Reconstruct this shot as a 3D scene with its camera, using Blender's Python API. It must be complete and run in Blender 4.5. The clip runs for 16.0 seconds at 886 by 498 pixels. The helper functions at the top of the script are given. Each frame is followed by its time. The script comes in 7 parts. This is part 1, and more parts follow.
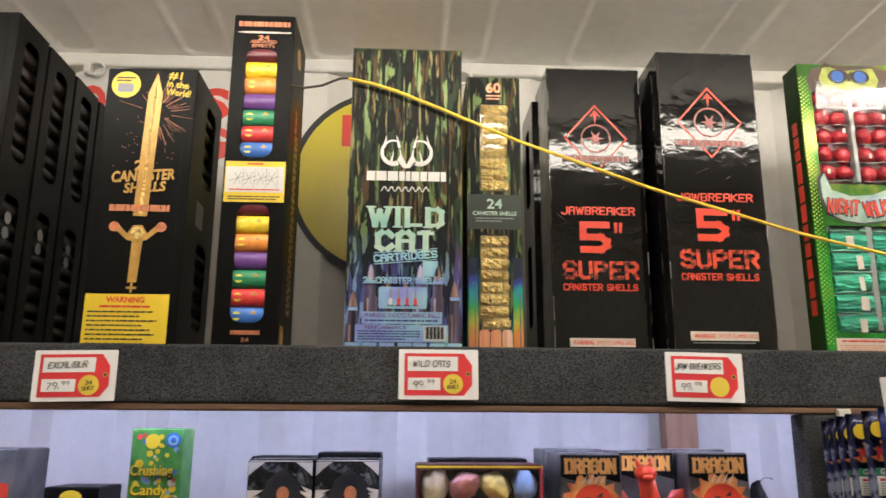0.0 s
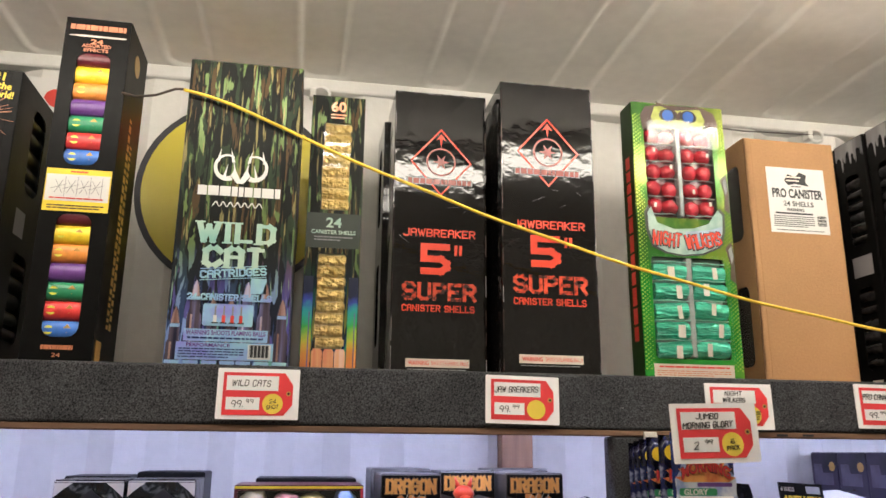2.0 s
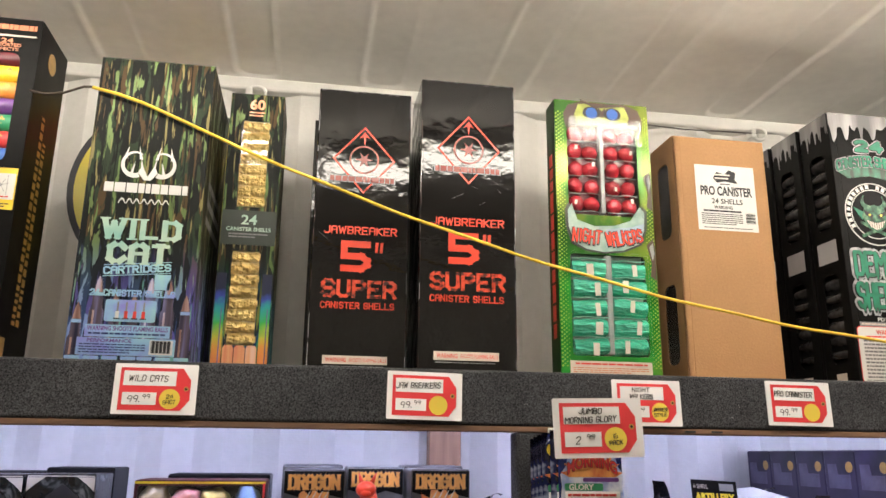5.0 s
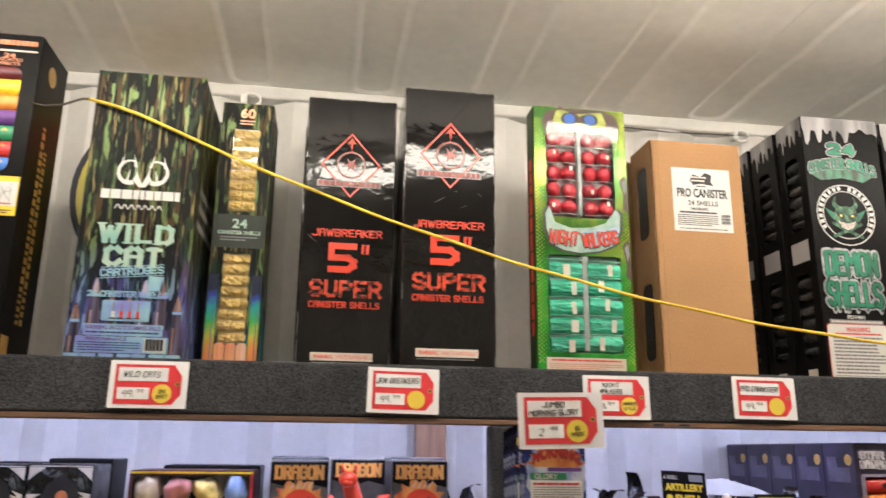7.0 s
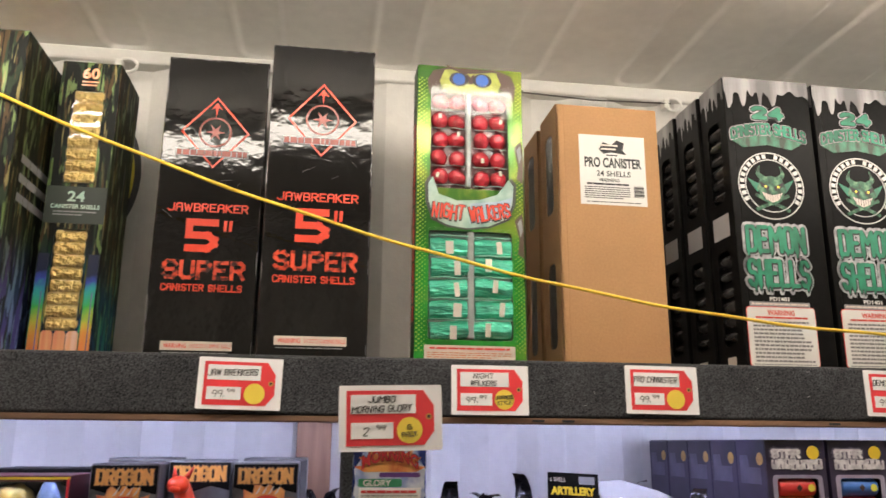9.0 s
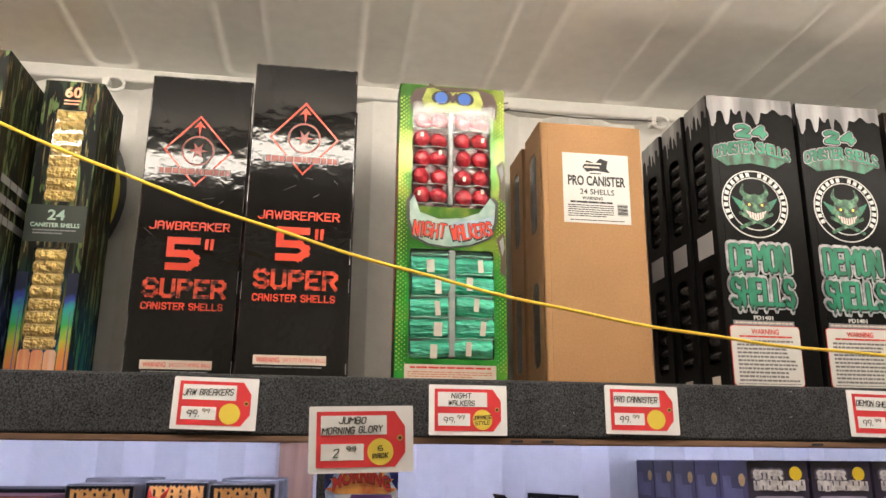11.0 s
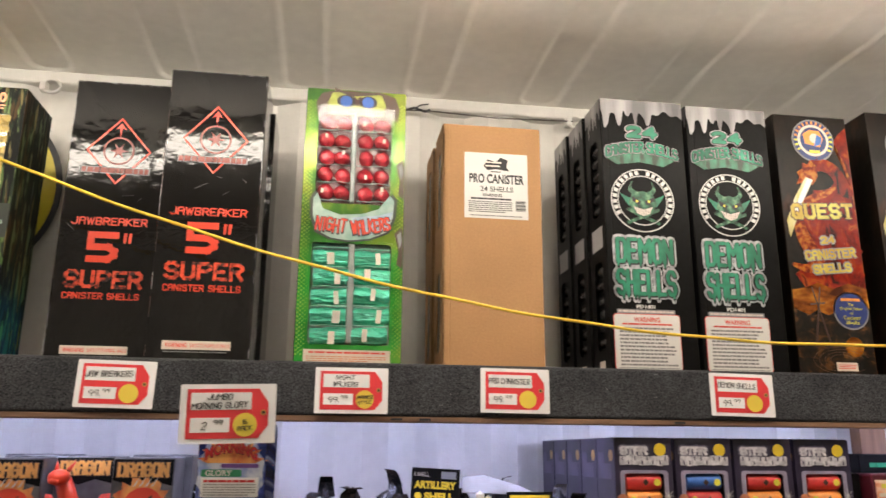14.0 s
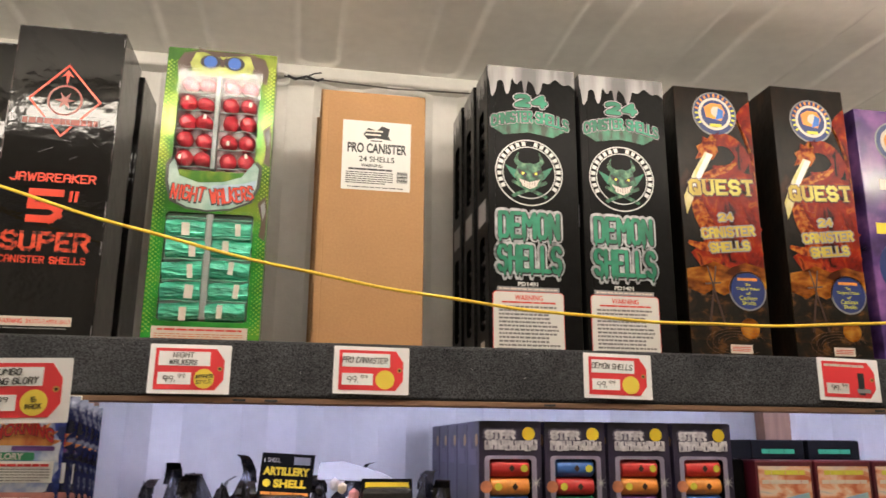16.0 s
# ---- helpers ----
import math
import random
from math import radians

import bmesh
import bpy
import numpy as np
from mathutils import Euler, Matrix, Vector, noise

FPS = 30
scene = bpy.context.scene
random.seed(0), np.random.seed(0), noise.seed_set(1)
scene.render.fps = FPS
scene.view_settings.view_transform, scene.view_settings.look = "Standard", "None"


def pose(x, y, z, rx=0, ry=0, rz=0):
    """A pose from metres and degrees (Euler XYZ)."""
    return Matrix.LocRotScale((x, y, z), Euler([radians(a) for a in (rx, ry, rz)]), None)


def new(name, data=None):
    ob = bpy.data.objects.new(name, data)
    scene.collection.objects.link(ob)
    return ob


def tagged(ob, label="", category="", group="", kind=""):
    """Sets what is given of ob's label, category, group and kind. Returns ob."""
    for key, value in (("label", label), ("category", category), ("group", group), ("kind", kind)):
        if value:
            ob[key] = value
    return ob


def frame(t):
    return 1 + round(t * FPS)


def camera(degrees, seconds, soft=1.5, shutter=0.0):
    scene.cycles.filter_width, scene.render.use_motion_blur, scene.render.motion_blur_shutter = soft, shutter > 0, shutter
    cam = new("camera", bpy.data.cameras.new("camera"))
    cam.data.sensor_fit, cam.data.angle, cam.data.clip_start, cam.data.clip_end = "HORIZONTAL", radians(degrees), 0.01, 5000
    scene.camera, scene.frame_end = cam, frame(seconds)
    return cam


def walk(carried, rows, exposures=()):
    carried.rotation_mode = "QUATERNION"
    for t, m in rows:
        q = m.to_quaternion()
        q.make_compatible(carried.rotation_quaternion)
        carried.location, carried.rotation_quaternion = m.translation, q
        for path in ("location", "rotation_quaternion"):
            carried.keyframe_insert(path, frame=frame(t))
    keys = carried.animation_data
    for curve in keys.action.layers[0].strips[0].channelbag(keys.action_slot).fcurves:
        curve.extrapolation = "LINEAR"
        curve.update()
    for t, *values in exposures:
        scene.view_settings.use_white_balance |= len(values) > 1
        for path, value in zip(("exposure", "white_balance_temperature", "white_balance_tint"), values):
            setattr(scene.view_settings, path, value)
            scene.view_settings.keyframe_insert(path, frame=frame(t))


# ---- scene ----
cam = camera(59.2, 16.0, shutter=0.4)
METRES, EYE, TILT, LEAN, TURN = 1.67, 1.55, 0.0, 0.0, -2.7
ROWS = [
    (0.0, 0.0, 0.0, 0.0, -0.06, 13.75, -0.25),
    (0.5, 0.0407, 0.0038, 0.0032, -0.89, 14.01, -0.3),
    (1.0, 0.07, 0.0068, 0.0056, -3.35, 14.26, -0.41),
    (1.5, 0.088, 0.0089, 0.0043, -5.72, 14.49, -0.45),
    (2.0, 0.0783, -0.0135, 0.0094, -7.51, 14.62, -0.47),
    (2.5, 0.0625, -0.0384, 0.001, -9.24, 14.76, -0.54),
    (3.0, 0.1095, -0.0272, 0.0026, -10.24, 14.73, -0.59),
    (3.2, 0.1202, -0.0075, 0.0, -11.05, 14.95, -0.58),
    (5.3, 0.1943, -0.0406, 0.0042, -6.68, 14.78, -0.57),
    (5.5, 0.1817, -0.0518, 0.0074, -6.64, 14.74, -0.57),
    (6.0, 0.1626, -0.079, 0.0074, -6.36, 14.74, -0.6),
    (6.5, 0.1626, -0.0854, 0.0066, -6.17, 14.69, -0.67),
    (7.0, 0.2258, -0.0776, -0.002, -6.1, 14.57, -0.61),
    (7.5, 0.3203, -0.0626, -0.0132, -6.01, 14.42, -0.47),
    (8.0, 0.3633, -0.0146, -0.0115, -6.02, 14.06, -0.33),
    (8.5, 0.3669, 0.0102, 0.0008, -5.97, 14.02, -0.32),
    (9.0, 0.3975, 0.0206, 0.0088, -5.93, 13.96, -0.34),
    (9.2, 0.4150, 0.0208, 0.0150, -5.71, 13.80, -0.35),
    (11.5, 0.4295, 0.0186, 0.0128, -5.73, 15.5, -0.42),
    (12.0, 0.4481, 0.0149, 0.0107, -5.66, 15.75, -0.44),
    (12.5, 0.4746, 0.0041, 0.001, -5.57, 15.86, -0.4),
    (13.0, 0.4834, -0.0268, -0.0052, -5.46, 15.74, -0.35),
    (13.5, 0.4923, -0.0588, -0.0098, -5.53, 15.26, -0.35),
    (14.0, 0.546, -0.0623, -0.0043, -5.75, 14.61, -0.39),
    (14.5, 0.6151, -0.0588, -0.0003, -5.86, 14.24, -0.39),
    (15.0, 0.662, -0.0509, -0.0187, -5.87, 14.16, -0.35),
    (15.5, 0.6713, -0.0261, -0.0126, -6.05, 14.17, -0.3),
    (16.0, 0.688, -0.0103, -0.0131, -7.53, 14.15, -0.41),
]
walk(cam, [(t, pose(0, 0, EYE, TILT, LEAN, TURN) @ pose(METRES * x, METRES * y, METRES * z, 90 + pitch, roll, yaw)) for t, x, y, z, yaw, pitch, roll in ROWS],
     exposures=[(0.0, 0.0, 6500, 10), (3.0, 0.10, 6500, 11), (6.5, 0.14, 6500, 11), (9.0, 0.0, 6600, 12), (12.5, 0.06, 6600, 12), (16.0, -0.05, 6750, 12.5)])

# ---- world and light ----
world = bpy.data.worlds.new("world")
scene.world = world
world.use_nodes = True
world.node_tree.nodes["Background"].inputs[0].default_value = (0.8, 0.85, 1.0, 1)
world.node_tree.nodes["Background"].inputs[1].default_value = 0.05
LAMP = 33.0      # ceiling strip lamp
LED = 98.0       # coloured strip behind the shelf
LED_COLOUR = (0.57, 0.63, 1.0)


# ---- materials ----
def mat(name, colour, rough=0.5, metal=0.0, grain=0.0, gscale=60.0, stain=0.0, sscale=5.0, bump=0.0, bscale=200.0, wave=0.0, wscale=14.0, coat=0.0, spec=0.5, stretch=(1, 1, 1), obj_random=0.0):
    m = bpy.data.materials.new(name)
    m.use_nodes = True
    nt = m.node_tree
    b = nt.nodes["Principled BSDF"]
    b.inputs["Base Color"].default_value = (*colour, 1)
    b.inputs["Roughness"].default_value = rough
    b.inputs["Metallic"].default_value = metal
    b.inputs["Coat Weight"].default_value = coat
    b.inputs["Coat Roughness"].default_value = 0.08
    b.inputs["Specular IOR Level"].default_value = spec
    tc = nt.nodes.new("ShaderNodeTexCoord")
    mp = nt.nodes.new("ShaderNodeMapping")
    mp.inputs["Scale"].default_value = stretch
    nt.links.new(tc.outputs["Object"], mp.inputs[0])
    last = None

    def vary(scale, amount, detail):
        nonlocal last
        n = nt.nodes.new("ShaderNodeTexNoise")
        n.inputs["Scale"].default_value = scale
        n.inputs["Detail"].default_value = detail
        nt.links.new(mp.outputs[0], n.inputs["Vector"])
        r = nt.nodes.new("ShaderNodeMapRange")
        r.inputs["From Min"].default_value, r.inputs["From Max"].default_value = 0.3, 0.7
        r.inputs["To Min"].default_value, r.inputs["To Max"].default_value = 1 - amount, 1 + amount
        nt.links.new(n.outputs["Fac"], r.inputs["Value"])
        mix = nt.nodes.new("ShaderNodeMix")
        mix.data_type, mix.blend_type = "RGBA", "MULTIPLY"
        mix.inputs[0].default_value = 1
        if last:
            nt.links.new(last, mix.inputs[6])
        else:
            mix.inputs[6].default_value = (*colour, 1)
        nt.links.new(r.outputs[0], mix.inputs[7])
        last = mix.outputs[2]

    if grain:
        vary(gscale, grain, 3)
    if stain:
        vary(sscale, stain, 4)
    if obj_random:
        oi = nt.nodes.new("ShaderNodeObjectInfo")
        hs = nt.nodes.new("ShaderNodeHueSaturation")
        r = nt.nodes.new("ShaderNodeMapRange")
        r.inputs["To Min"].default_value, r.inputs["To Max"].default_value = 1 - obj_random, 1 + obj_random
        nt.links.new(oi.outputs["Random"], r.inputs["Value"])
        nt.links.new(r.outputs[0], hs.inputs["Value"])
        if last:
            nt.links.new(last, hs.inputs["Color"])
        else:
            hs.inputs["Color"].default_value = (*colour, 1)
        last = hs.outputs[0]
    if last:
        nt.links.new(last, b.inputs["Base Color"])
    normal = None
    for strength, scale, dist in ((wave, wscale, 0.02), (bump, bscale, 0.002)):
        if strength:
            n = nt.nodes.new("ShaderNodeTexNoise")
            n.inputs["Scale"].default_value = scale
            n.inputs["Detail"].default_value = 3
            nt.links.new(mp.outputs[0], n.inputs["Vector"])
            bp = nt.nodes.new("ShaderNodeBump")
            bp.inputs["Strength"].default_value = strength
            bp.inputs["Distance"].default_value = dist
            nt.links.new(n.outputs["Fac"], bp.inputs["Height"])
            if normal:
                nt.links.new(normal, bp.inputs["Normal"])
            normal = bp.outputs[0]
    if normal:
        nt.links.new(normal, b.inputs["Normal"])
        if coat:
            nt.links.new(normal, b.inputs["Coat Normal"])
    return m


def glow(name, colour, strength):
    m = bpy.data.materials.new(name)
    m.use_nodes = True
    b = m.node_tree.nodes["Principled BSDF"]
    b.inputs["Base Color"].default_value = (0.8, 0.8, 0.8, 1)
    b.inputs["Emission Color"].default_value = (*colour, 1)
    b.inputs["Emission Strength"].default_value = strength
    return m


def ramp_mat(name, stops, scale, stretch, rough, metal=0.0, wave=0.0, detail=4.0, coat=0.0, low=None, low_top=0.25, distort=0.0, spec=0.5):
    """Noise bands through a colour ramp; low: a second ramp that takes over towards the bottom of the print."""
    m = bpy.data.materials.new(name)
    m.use_nodes = True
    nt = m.node_tree
    b = nt.nodes["Principled BSDF"]
    b.inputs["Roughness"].default_value, b.inputs["Metallic"].default_value = rough, metal
    b.inputs["Specular IOR Level"].default_value = spec
    b.inputs["Coat Weight"].default_value, b.inputs["Coat Roughness"].default_value = coat, 0.12
    tc = nt.nodes.new("ShaderNodeTexCoord")
    mp = nt.nodes.new("ShaderNodeMapping")
    mp.inputs["Scale"].default_value = stretch
    nt.links.new(tc.outputs["Object"], mp.inputs[0])
    n = nt.nodes.new("ShaderNodeTexNoise")
    n.inputs["Scale"].default_value, n.inputs["Detail"].default_value, n.inputs["Distortion"].default_value = scale, detail, distort
    nt.links.new(mp.outputs[0], n.inputs["Vector"])

    def ramp(st, const):
        r = nt.nodes.new("ShaderNodeValToRGB")
        r.color_ramp.interpolation = "CONSTANT" if const else "LINEAR"
        while len(r.color_ramp.elements) < len(st):
            r.color_ramp.elements.new(0.5)
        for e, (p, c) in zip(r.color_ramp.elements, st):
            e.position, e.color = p, (*c, 1)
        nt.links.new(n.outputs["Fac"], r.inputs[0])
        return r.outputs[0]

    out = ramp(stops, False)
    if low:
        second = ramp(low, False)
        sep = nt.nodes.new("ShaderNodeSeparateXYZ")
        nt.links.new(tc.outputs["Object"], sep.inputs[0])
        k = nt.nodes.new("ShaderNodeMapRange")
        k.interpolation_type = "SMOOTHSTEP"
        k.inputs["From Min"].default_value, k.inputs["From Max"].default_value = low_top, low_top - 0.16
        nt.links.new(sep.outputs[2], k.inputs["Value"])
        mix = nt.nodes.new("ShaderNodeMix")
        mix.data_type = "RGBA"
        nt.links.new(k.outputs[0], mix.inputs[0])
        nt.links.new(out, mix.inputs[6])
        nt.links.new(second, mix.inputs[7])
        out = mix.outputs[2]
    nt.links.new(out, b.inputs["Base Color"])
    if wave:
        w = nt.nodes.new("ShaderNodeTexNoise")
        w.inputs["Scale"].default_value = 30
        nt.links.new(tc.outputs["Object"], w.inputs["Vector"])
        bp = nt.nodes.new("ShaderNodeBump")
        bp.inputs["Strength"].default_value, bp.inputs["Distance"].default_value = wave, 0.02
        nt.links.new(w.outputs["Fac"], bp.inputs["Height"])
        nt.links.new(bp.outputs[0], b.inputs["Normal"])
    return m


def film_mat(name, wave, ior=1.5):
    """Clear wrapping film: see-through with a sharp gloss."""
    m = bpy.data.materials.new(name)
    m.use_nodes = True
    nt = m.node_tree
    nt.nodes.remove(nt.nodes["Principled BSDF"])
    tr, gl, mx, fr = (nt.nodes.new("ShaderNode" + k) for k in ("BsdfTransparent", "BsdfGlossy", "MixShader", "Fresnel"))
    gl.inputs["Roughness"].default_value = 0.08
    fr.inputs[0].default_value = ior
    tc = nt.nodes.new("ShaderNodeTexCoord")
    n = nt.nodes.new("ShaderNodeTexNoise")
    n.inputs["Scale"].default_value, n.inputs["Detail"].default_value = 25, 2
    nt.links.new(tc.outputs["Object"], n.inputs["Vector"])
    bp = nt.nodes.new("ShaderNodeBump")
    bp.inputs["Strength"].default_value, bp.inputs["Distance"].default_value = wave, 0.02
    nt.links.new(n.outputs["Fac"], bp.inputs["Height"])
    nt.links.new(bp.outputs[0], gl.inputs["Normal"])
    nt.links.new(fr.outputs[0], mx.inputs[0])
    nt.links.new(tr.outputs[0], mx.inputs[1])
    nt.links.new(gl.outputs[0], mx.inputs[2])
    nt.links.new(mx.outputs[0], nt.nodes["Material Output"].inputs[0])
    return m


M = {}
M["wall"] = mat("wall_paint", (0.64, 0.625, 0.59), 0.55, grain=0.03, gscale=40, stain=0.06, sscale=3, bump=0.25, bscale=120)
# opposite wall, out of view: grey chosen to set box reflections and fill light
M["wall_unseen"] = mat("unseen_wall_grey", (0.46, 0.44, 0.40), 0.6, grain=0.05, gscale=40, stain=0.1, sscale=3, bump=0.25, bscale=120)
M["ceiling"] = mat("ceiling_paint", (0.88, 0.855, 0.80), 0.5, grain=0.03, gscale=30, stain=0.08, sscale=2.5, bump=0.2, bscale=90)
M["ply"] = mat("plywood", (0.185, 0.10, 0.06), 0.65, grain=0.25, gscale=30, stain=0.15, sscale=4, bump=0.3, stretch=(0.15, 1, 1))
M["post"] = mat("post_wood", (0.30, 0.16, 0.09), 0.6, grain=0.3, gscale=40, stain=0.2, sscale=6, bump=0.3, stretch=(1, 1, 0.08))
M["floor"] = mat("floor_ply", (0.22, 0.14, 0.08), 0.6, grain=0.2, gscale=20, stain=0.2, bump=0.2)
M["carpet"] = mat("carpet", (0.055, 0.056, 0.061), 0.95, grain=0.8, gscale=380, stain=0.2, sscale=12, bump=0.8, bscale=600, spec=0.08)
M["jaw"] = mat("gloss_black_card", (0.006, 0.0055, 0.0055), 0.07, grain=0.1, stain=0.2, wave=0.065, wscale=20, spec=0.36, stretch=(0.8, 1, 1.1))
M["black"] = mat("black_card", (0.0055, 0.0053, 0.0052), 0.36, grain=0.15, stain=0.25, wave=0.05, wscale=9, spec=0.08)
M["inside"] = mat("box_inside", (0.02, 0.018, 0.016), 0.8, stain=0.2)
M["kraft"] = mat("kraft_card", (0.38, 0.205, 0.09), 0.75, grain=0.06, gscale=180, stain=0.06, sscale=6, bump=0.2, wave=0.03, wscale=8)
M["kraft_dark"] = mat("kraft_edge", (0.28, 0.15, 0.065), 0.8, grain=0.1, stain=0.1)
M["tagwhite"] = mat("tag_white", (0.90, 0.90, 0.91), 0.35, stain=0.03)
M["white"] = mat("white_print", (0.62, 0.61, 0.59), 0.4, stain=0.04)
M["offwhite"] = mat("cream_print", (0.62, 0.56, 0.49), 0.45, stain=0.06)
M["red"] = mat("red_print", (0.62, 0.05, 0.035), 0.35, stain=0.08)
M["tagred"] = mat("tag_red", (0.74, 0.045, 0.055), 0.35, stain=0.04)
M["fire"] = ramp_mat("fire_red_print", [(0.42, (0.03, 0.006, 0.005)), (0.47, (0.34, 0.03, 0.012)), (0.54, (0.62, 0.07, 0.03))], 75, (1, 1, 1), 0.3)
M["jawred"] = mat("orange_red_print", (0.66, 0.055, 0.025), 0.3, stain=0.08)
M["jawdark"] = mat("dark_red_line", (0.22, 0.03, 0.02), 0.3, stain=0.1)
M["ink"] = mat("black_ink", (0.015, 0.015, 0.018), 0.5)
M["grey"] = mat("grey_print", (0.22, 0.22, 0.23), 0.45, stain=0.1)
M["greytext"] = mat("grey_text", (0.36, 0.35, 0.36), 0.5)
M["yellow"] = mat("yellow_print", (0.78, 0.56, 0.035), 0.4, stain=0.06)
M["tagyellow"] = mat("tag_yellow", (0.80, 0.62, 0.08), 0.4, stain=0.05)
M["signyellow"] = mat("sign_yellow", (0.56, 0.46, 0.03), 0.35, stain=0.06)
M["gold"] = mat("gold_foil", (0.88, 0.66, 0.26), 0.3, metal=0.8, wave=0.9, wscale=110, stain=0.15, sscale=30)
M["goldprint"] = mat("gold_print", (0.50, 0.29, 0.07), 0.35, metal=0.2, grain=0.2, gscale=40)
M["copper"] = mat("copper_print", (0.55, 0.20, 0.10), 0.35, metal=0.1, grain=0.2)
M["shell_dark"] = mat("dark_shell", (0.022, 0.021, 0.020), 0.3, grain=0.3, gscale=50, stain=0.3)
M["shell_brown"] = mat("brown_shell", (0.016, 0.012, 0.011), 0.35, grain=0.3, gscale=50)
M["shell_grey"] = mat("grey_shell", (0.045, 0.045, 0.046), 0.22, grain=0.3, gscale=60, stain=0.3, sscale=25)
for n, c in (("cyellow", (0.78, 0.56, 0.03)), ("corange", (0.75, 0.27, 0.05)), ("cpeach", (0.85, 0.36, 0.13)), ("cpurple", (0.14, 0.05, 0.24)), ("cgreen", (0.02, 0.22, 0.10)), ("cred", (0.62, 0.04, 0.04)), ("cblue", (0.04, 0.15, 0.5)), ("cmaroon", (0.1, 0.012, 0.02))):
    M[n] = mat(n + "_paper", c, 0.35, grain=0.1, stain=0.12, sscale=40, obj_random=0.08)


def bark_mat(name, low, low_top):
    """Bark camouflage on foil: upright ragged patches in four inks; iridescent sheen painted in as tint at the foot."""
    m = bpy.data.materials.new(name)
    m.use_nodes = True
    nt = m.node_tree
    b = nt.nodes["Principled BSDF"]
    b.inputs["Specular IOR Level"].default_value = 0.25
    tc = nt.nodes.new("ShaderNodeTexCoord")

    def field(scale, stretch, detail, distort, shift, lo, hi):
        mp = nt.nodes.new("ShaderNodeMapping")
        mp.inputs["Scale"].default_value = (1, 1, stretch)
        mp.inputs["Location"].default_value = (shift, shift * 0.7, shift * 0.3)
        n = nt.nodes.new("ShaderNodeTexNoise")
        n.inputs["Scale"].default_value, n.inputs["Detail"].default_value, n.inputs["Distortion"].default_value = scale, detail, distort
        r = nt.nodes.new("ShaderNodeMapRange")
        r.inputs["From Min"].default_value, r.inputs["From Max"].default_value = lo, hi
        nt.links.new(tc.outputs["Object"], mp.inputs[0])
        nt.links.new(mp.outputs[0], n.inputs["Vector"])
        nt.links.new(n.outputs["Fac"], r.inputs["Value"])
        return r.outputs[0]

    def blend(mask, under, over):
        mix = nt.nodes.new("ShaderNodeMix")
        mix.data_type = "RGBA"
        nt.links.new(mask, mix.inputs[0])
        for v, k in ((under, 6), (over, 7)):
            if isinstance(v, tuple):
                mix.inputs[k].default_value = (*v, 1)
            else:
                nt.links.new(v, mix.inputs[k])
        return mix.outputs[2]

    patches = ((48, 0.20, 5, 0.5, 1.7, 0.51, 0.54), (60, 0.14, 6, 0.6, 4.1, 0.56, 0.58), (70, 0.18, 6, 0.4, 7.9, 0.575, 0.595), (110, 0.09, 4, 0.2, 2.3, 0.60, 0.63))
    up = dn = None
    inks_up = ((0.016, 0.028, 0.014), (0.06, 0.035, 0.014), (0.10, 0.15, 0.05), (0.20, 0.17, 0.07))
    for p, a, c in zip(patches, inks_up, low[1:]):
        k = field(*p)
        up = blend(k, up or (0.004, 0.005, 0.004), a)
        dn = blend(k, dn or low[0], c)
    streak = field(120, 0.035, 4, 0.2, 3.3, 0.52, 0.56)
    up = blend(streak, up, (0.003, 0.004, 0.003))
    sep = nt.nodes.new("ShaderNodeSeparateXYZ")
    nt.links.new(tc.outputs["Object"], sep.inputs[0])
    k = nt.nodes.new("ShaderNodeMapRange")
    k.interpolation_type = "SMOOTHSTEP"
    k.inputs["From Min"].default_value, k.inputs["From Max"].default_value = low_top, low_top - 0.20
    nt.links.new(sep.outputs[2], k.inputs["Value"])
    nt.links.new(blend(k.outputs[0], up, dn), b.inputs["Base Color"])
    g = nt.nodes.new("ShaderNodeMapRange")
    g.inputs["To Min"].default_value, g.inputs["To Max"].default_value = 0.55, 0.3
    nt.links.new(field(*patches[2]), g.inputs["Value"])
    nt.links.new(g.outputs[0], b.inputs["Roughness"])
    b.inputs["Metallic"].default_value = 0.3
    w = nt.nodes.new("ShaderNodeTexNoise")
    w.inputs["Scale"].default_value = 22
    nt.links.new(tc.outputs["Object"], w.inputs["Vector"])
    bp = nt.nodes.new("ShaderNodeBump")
    bp.inputs["Strength"].default_value, bp.inputs["Distance"].default_value = 0.06, 0.02
    nt.links.new(w.outputs["Fac"], bp.inputs["Height"])
    nt.links.new(bp.outputs[0], b.inputs["Normal"])
    return m


M["camo"] = bark_mat("bark_foil_print", ((0.010, 0.014, 0.03), (0.03, 0.06, 0.16), (0.10, 0.09, 0.34), (0.20, 0.30, 0.62), (0.16, 0.40, 0.36)), 0.24)
M["camo_green"] = bark_mat("bark_foil_print_narrow", ((0.006, 0.014, 0.03), (0.01, 0.05, 0.12), (0.02, 0.16, 0.16), (0.04, 0.30, 0.12), (0.22, 0.22, 0.05)), 0.24)
M["brasstip"] = ramp_mat("copper_tip_print", [(0.35, (0.20, 0.10, 0.08)), (0.5, (0.40, 0.25, 0.22)), (0.65, (0.50, 0.46, 0.66))], 60, (1.0, 1.0, 0.06), 0.28, metal=0.4)


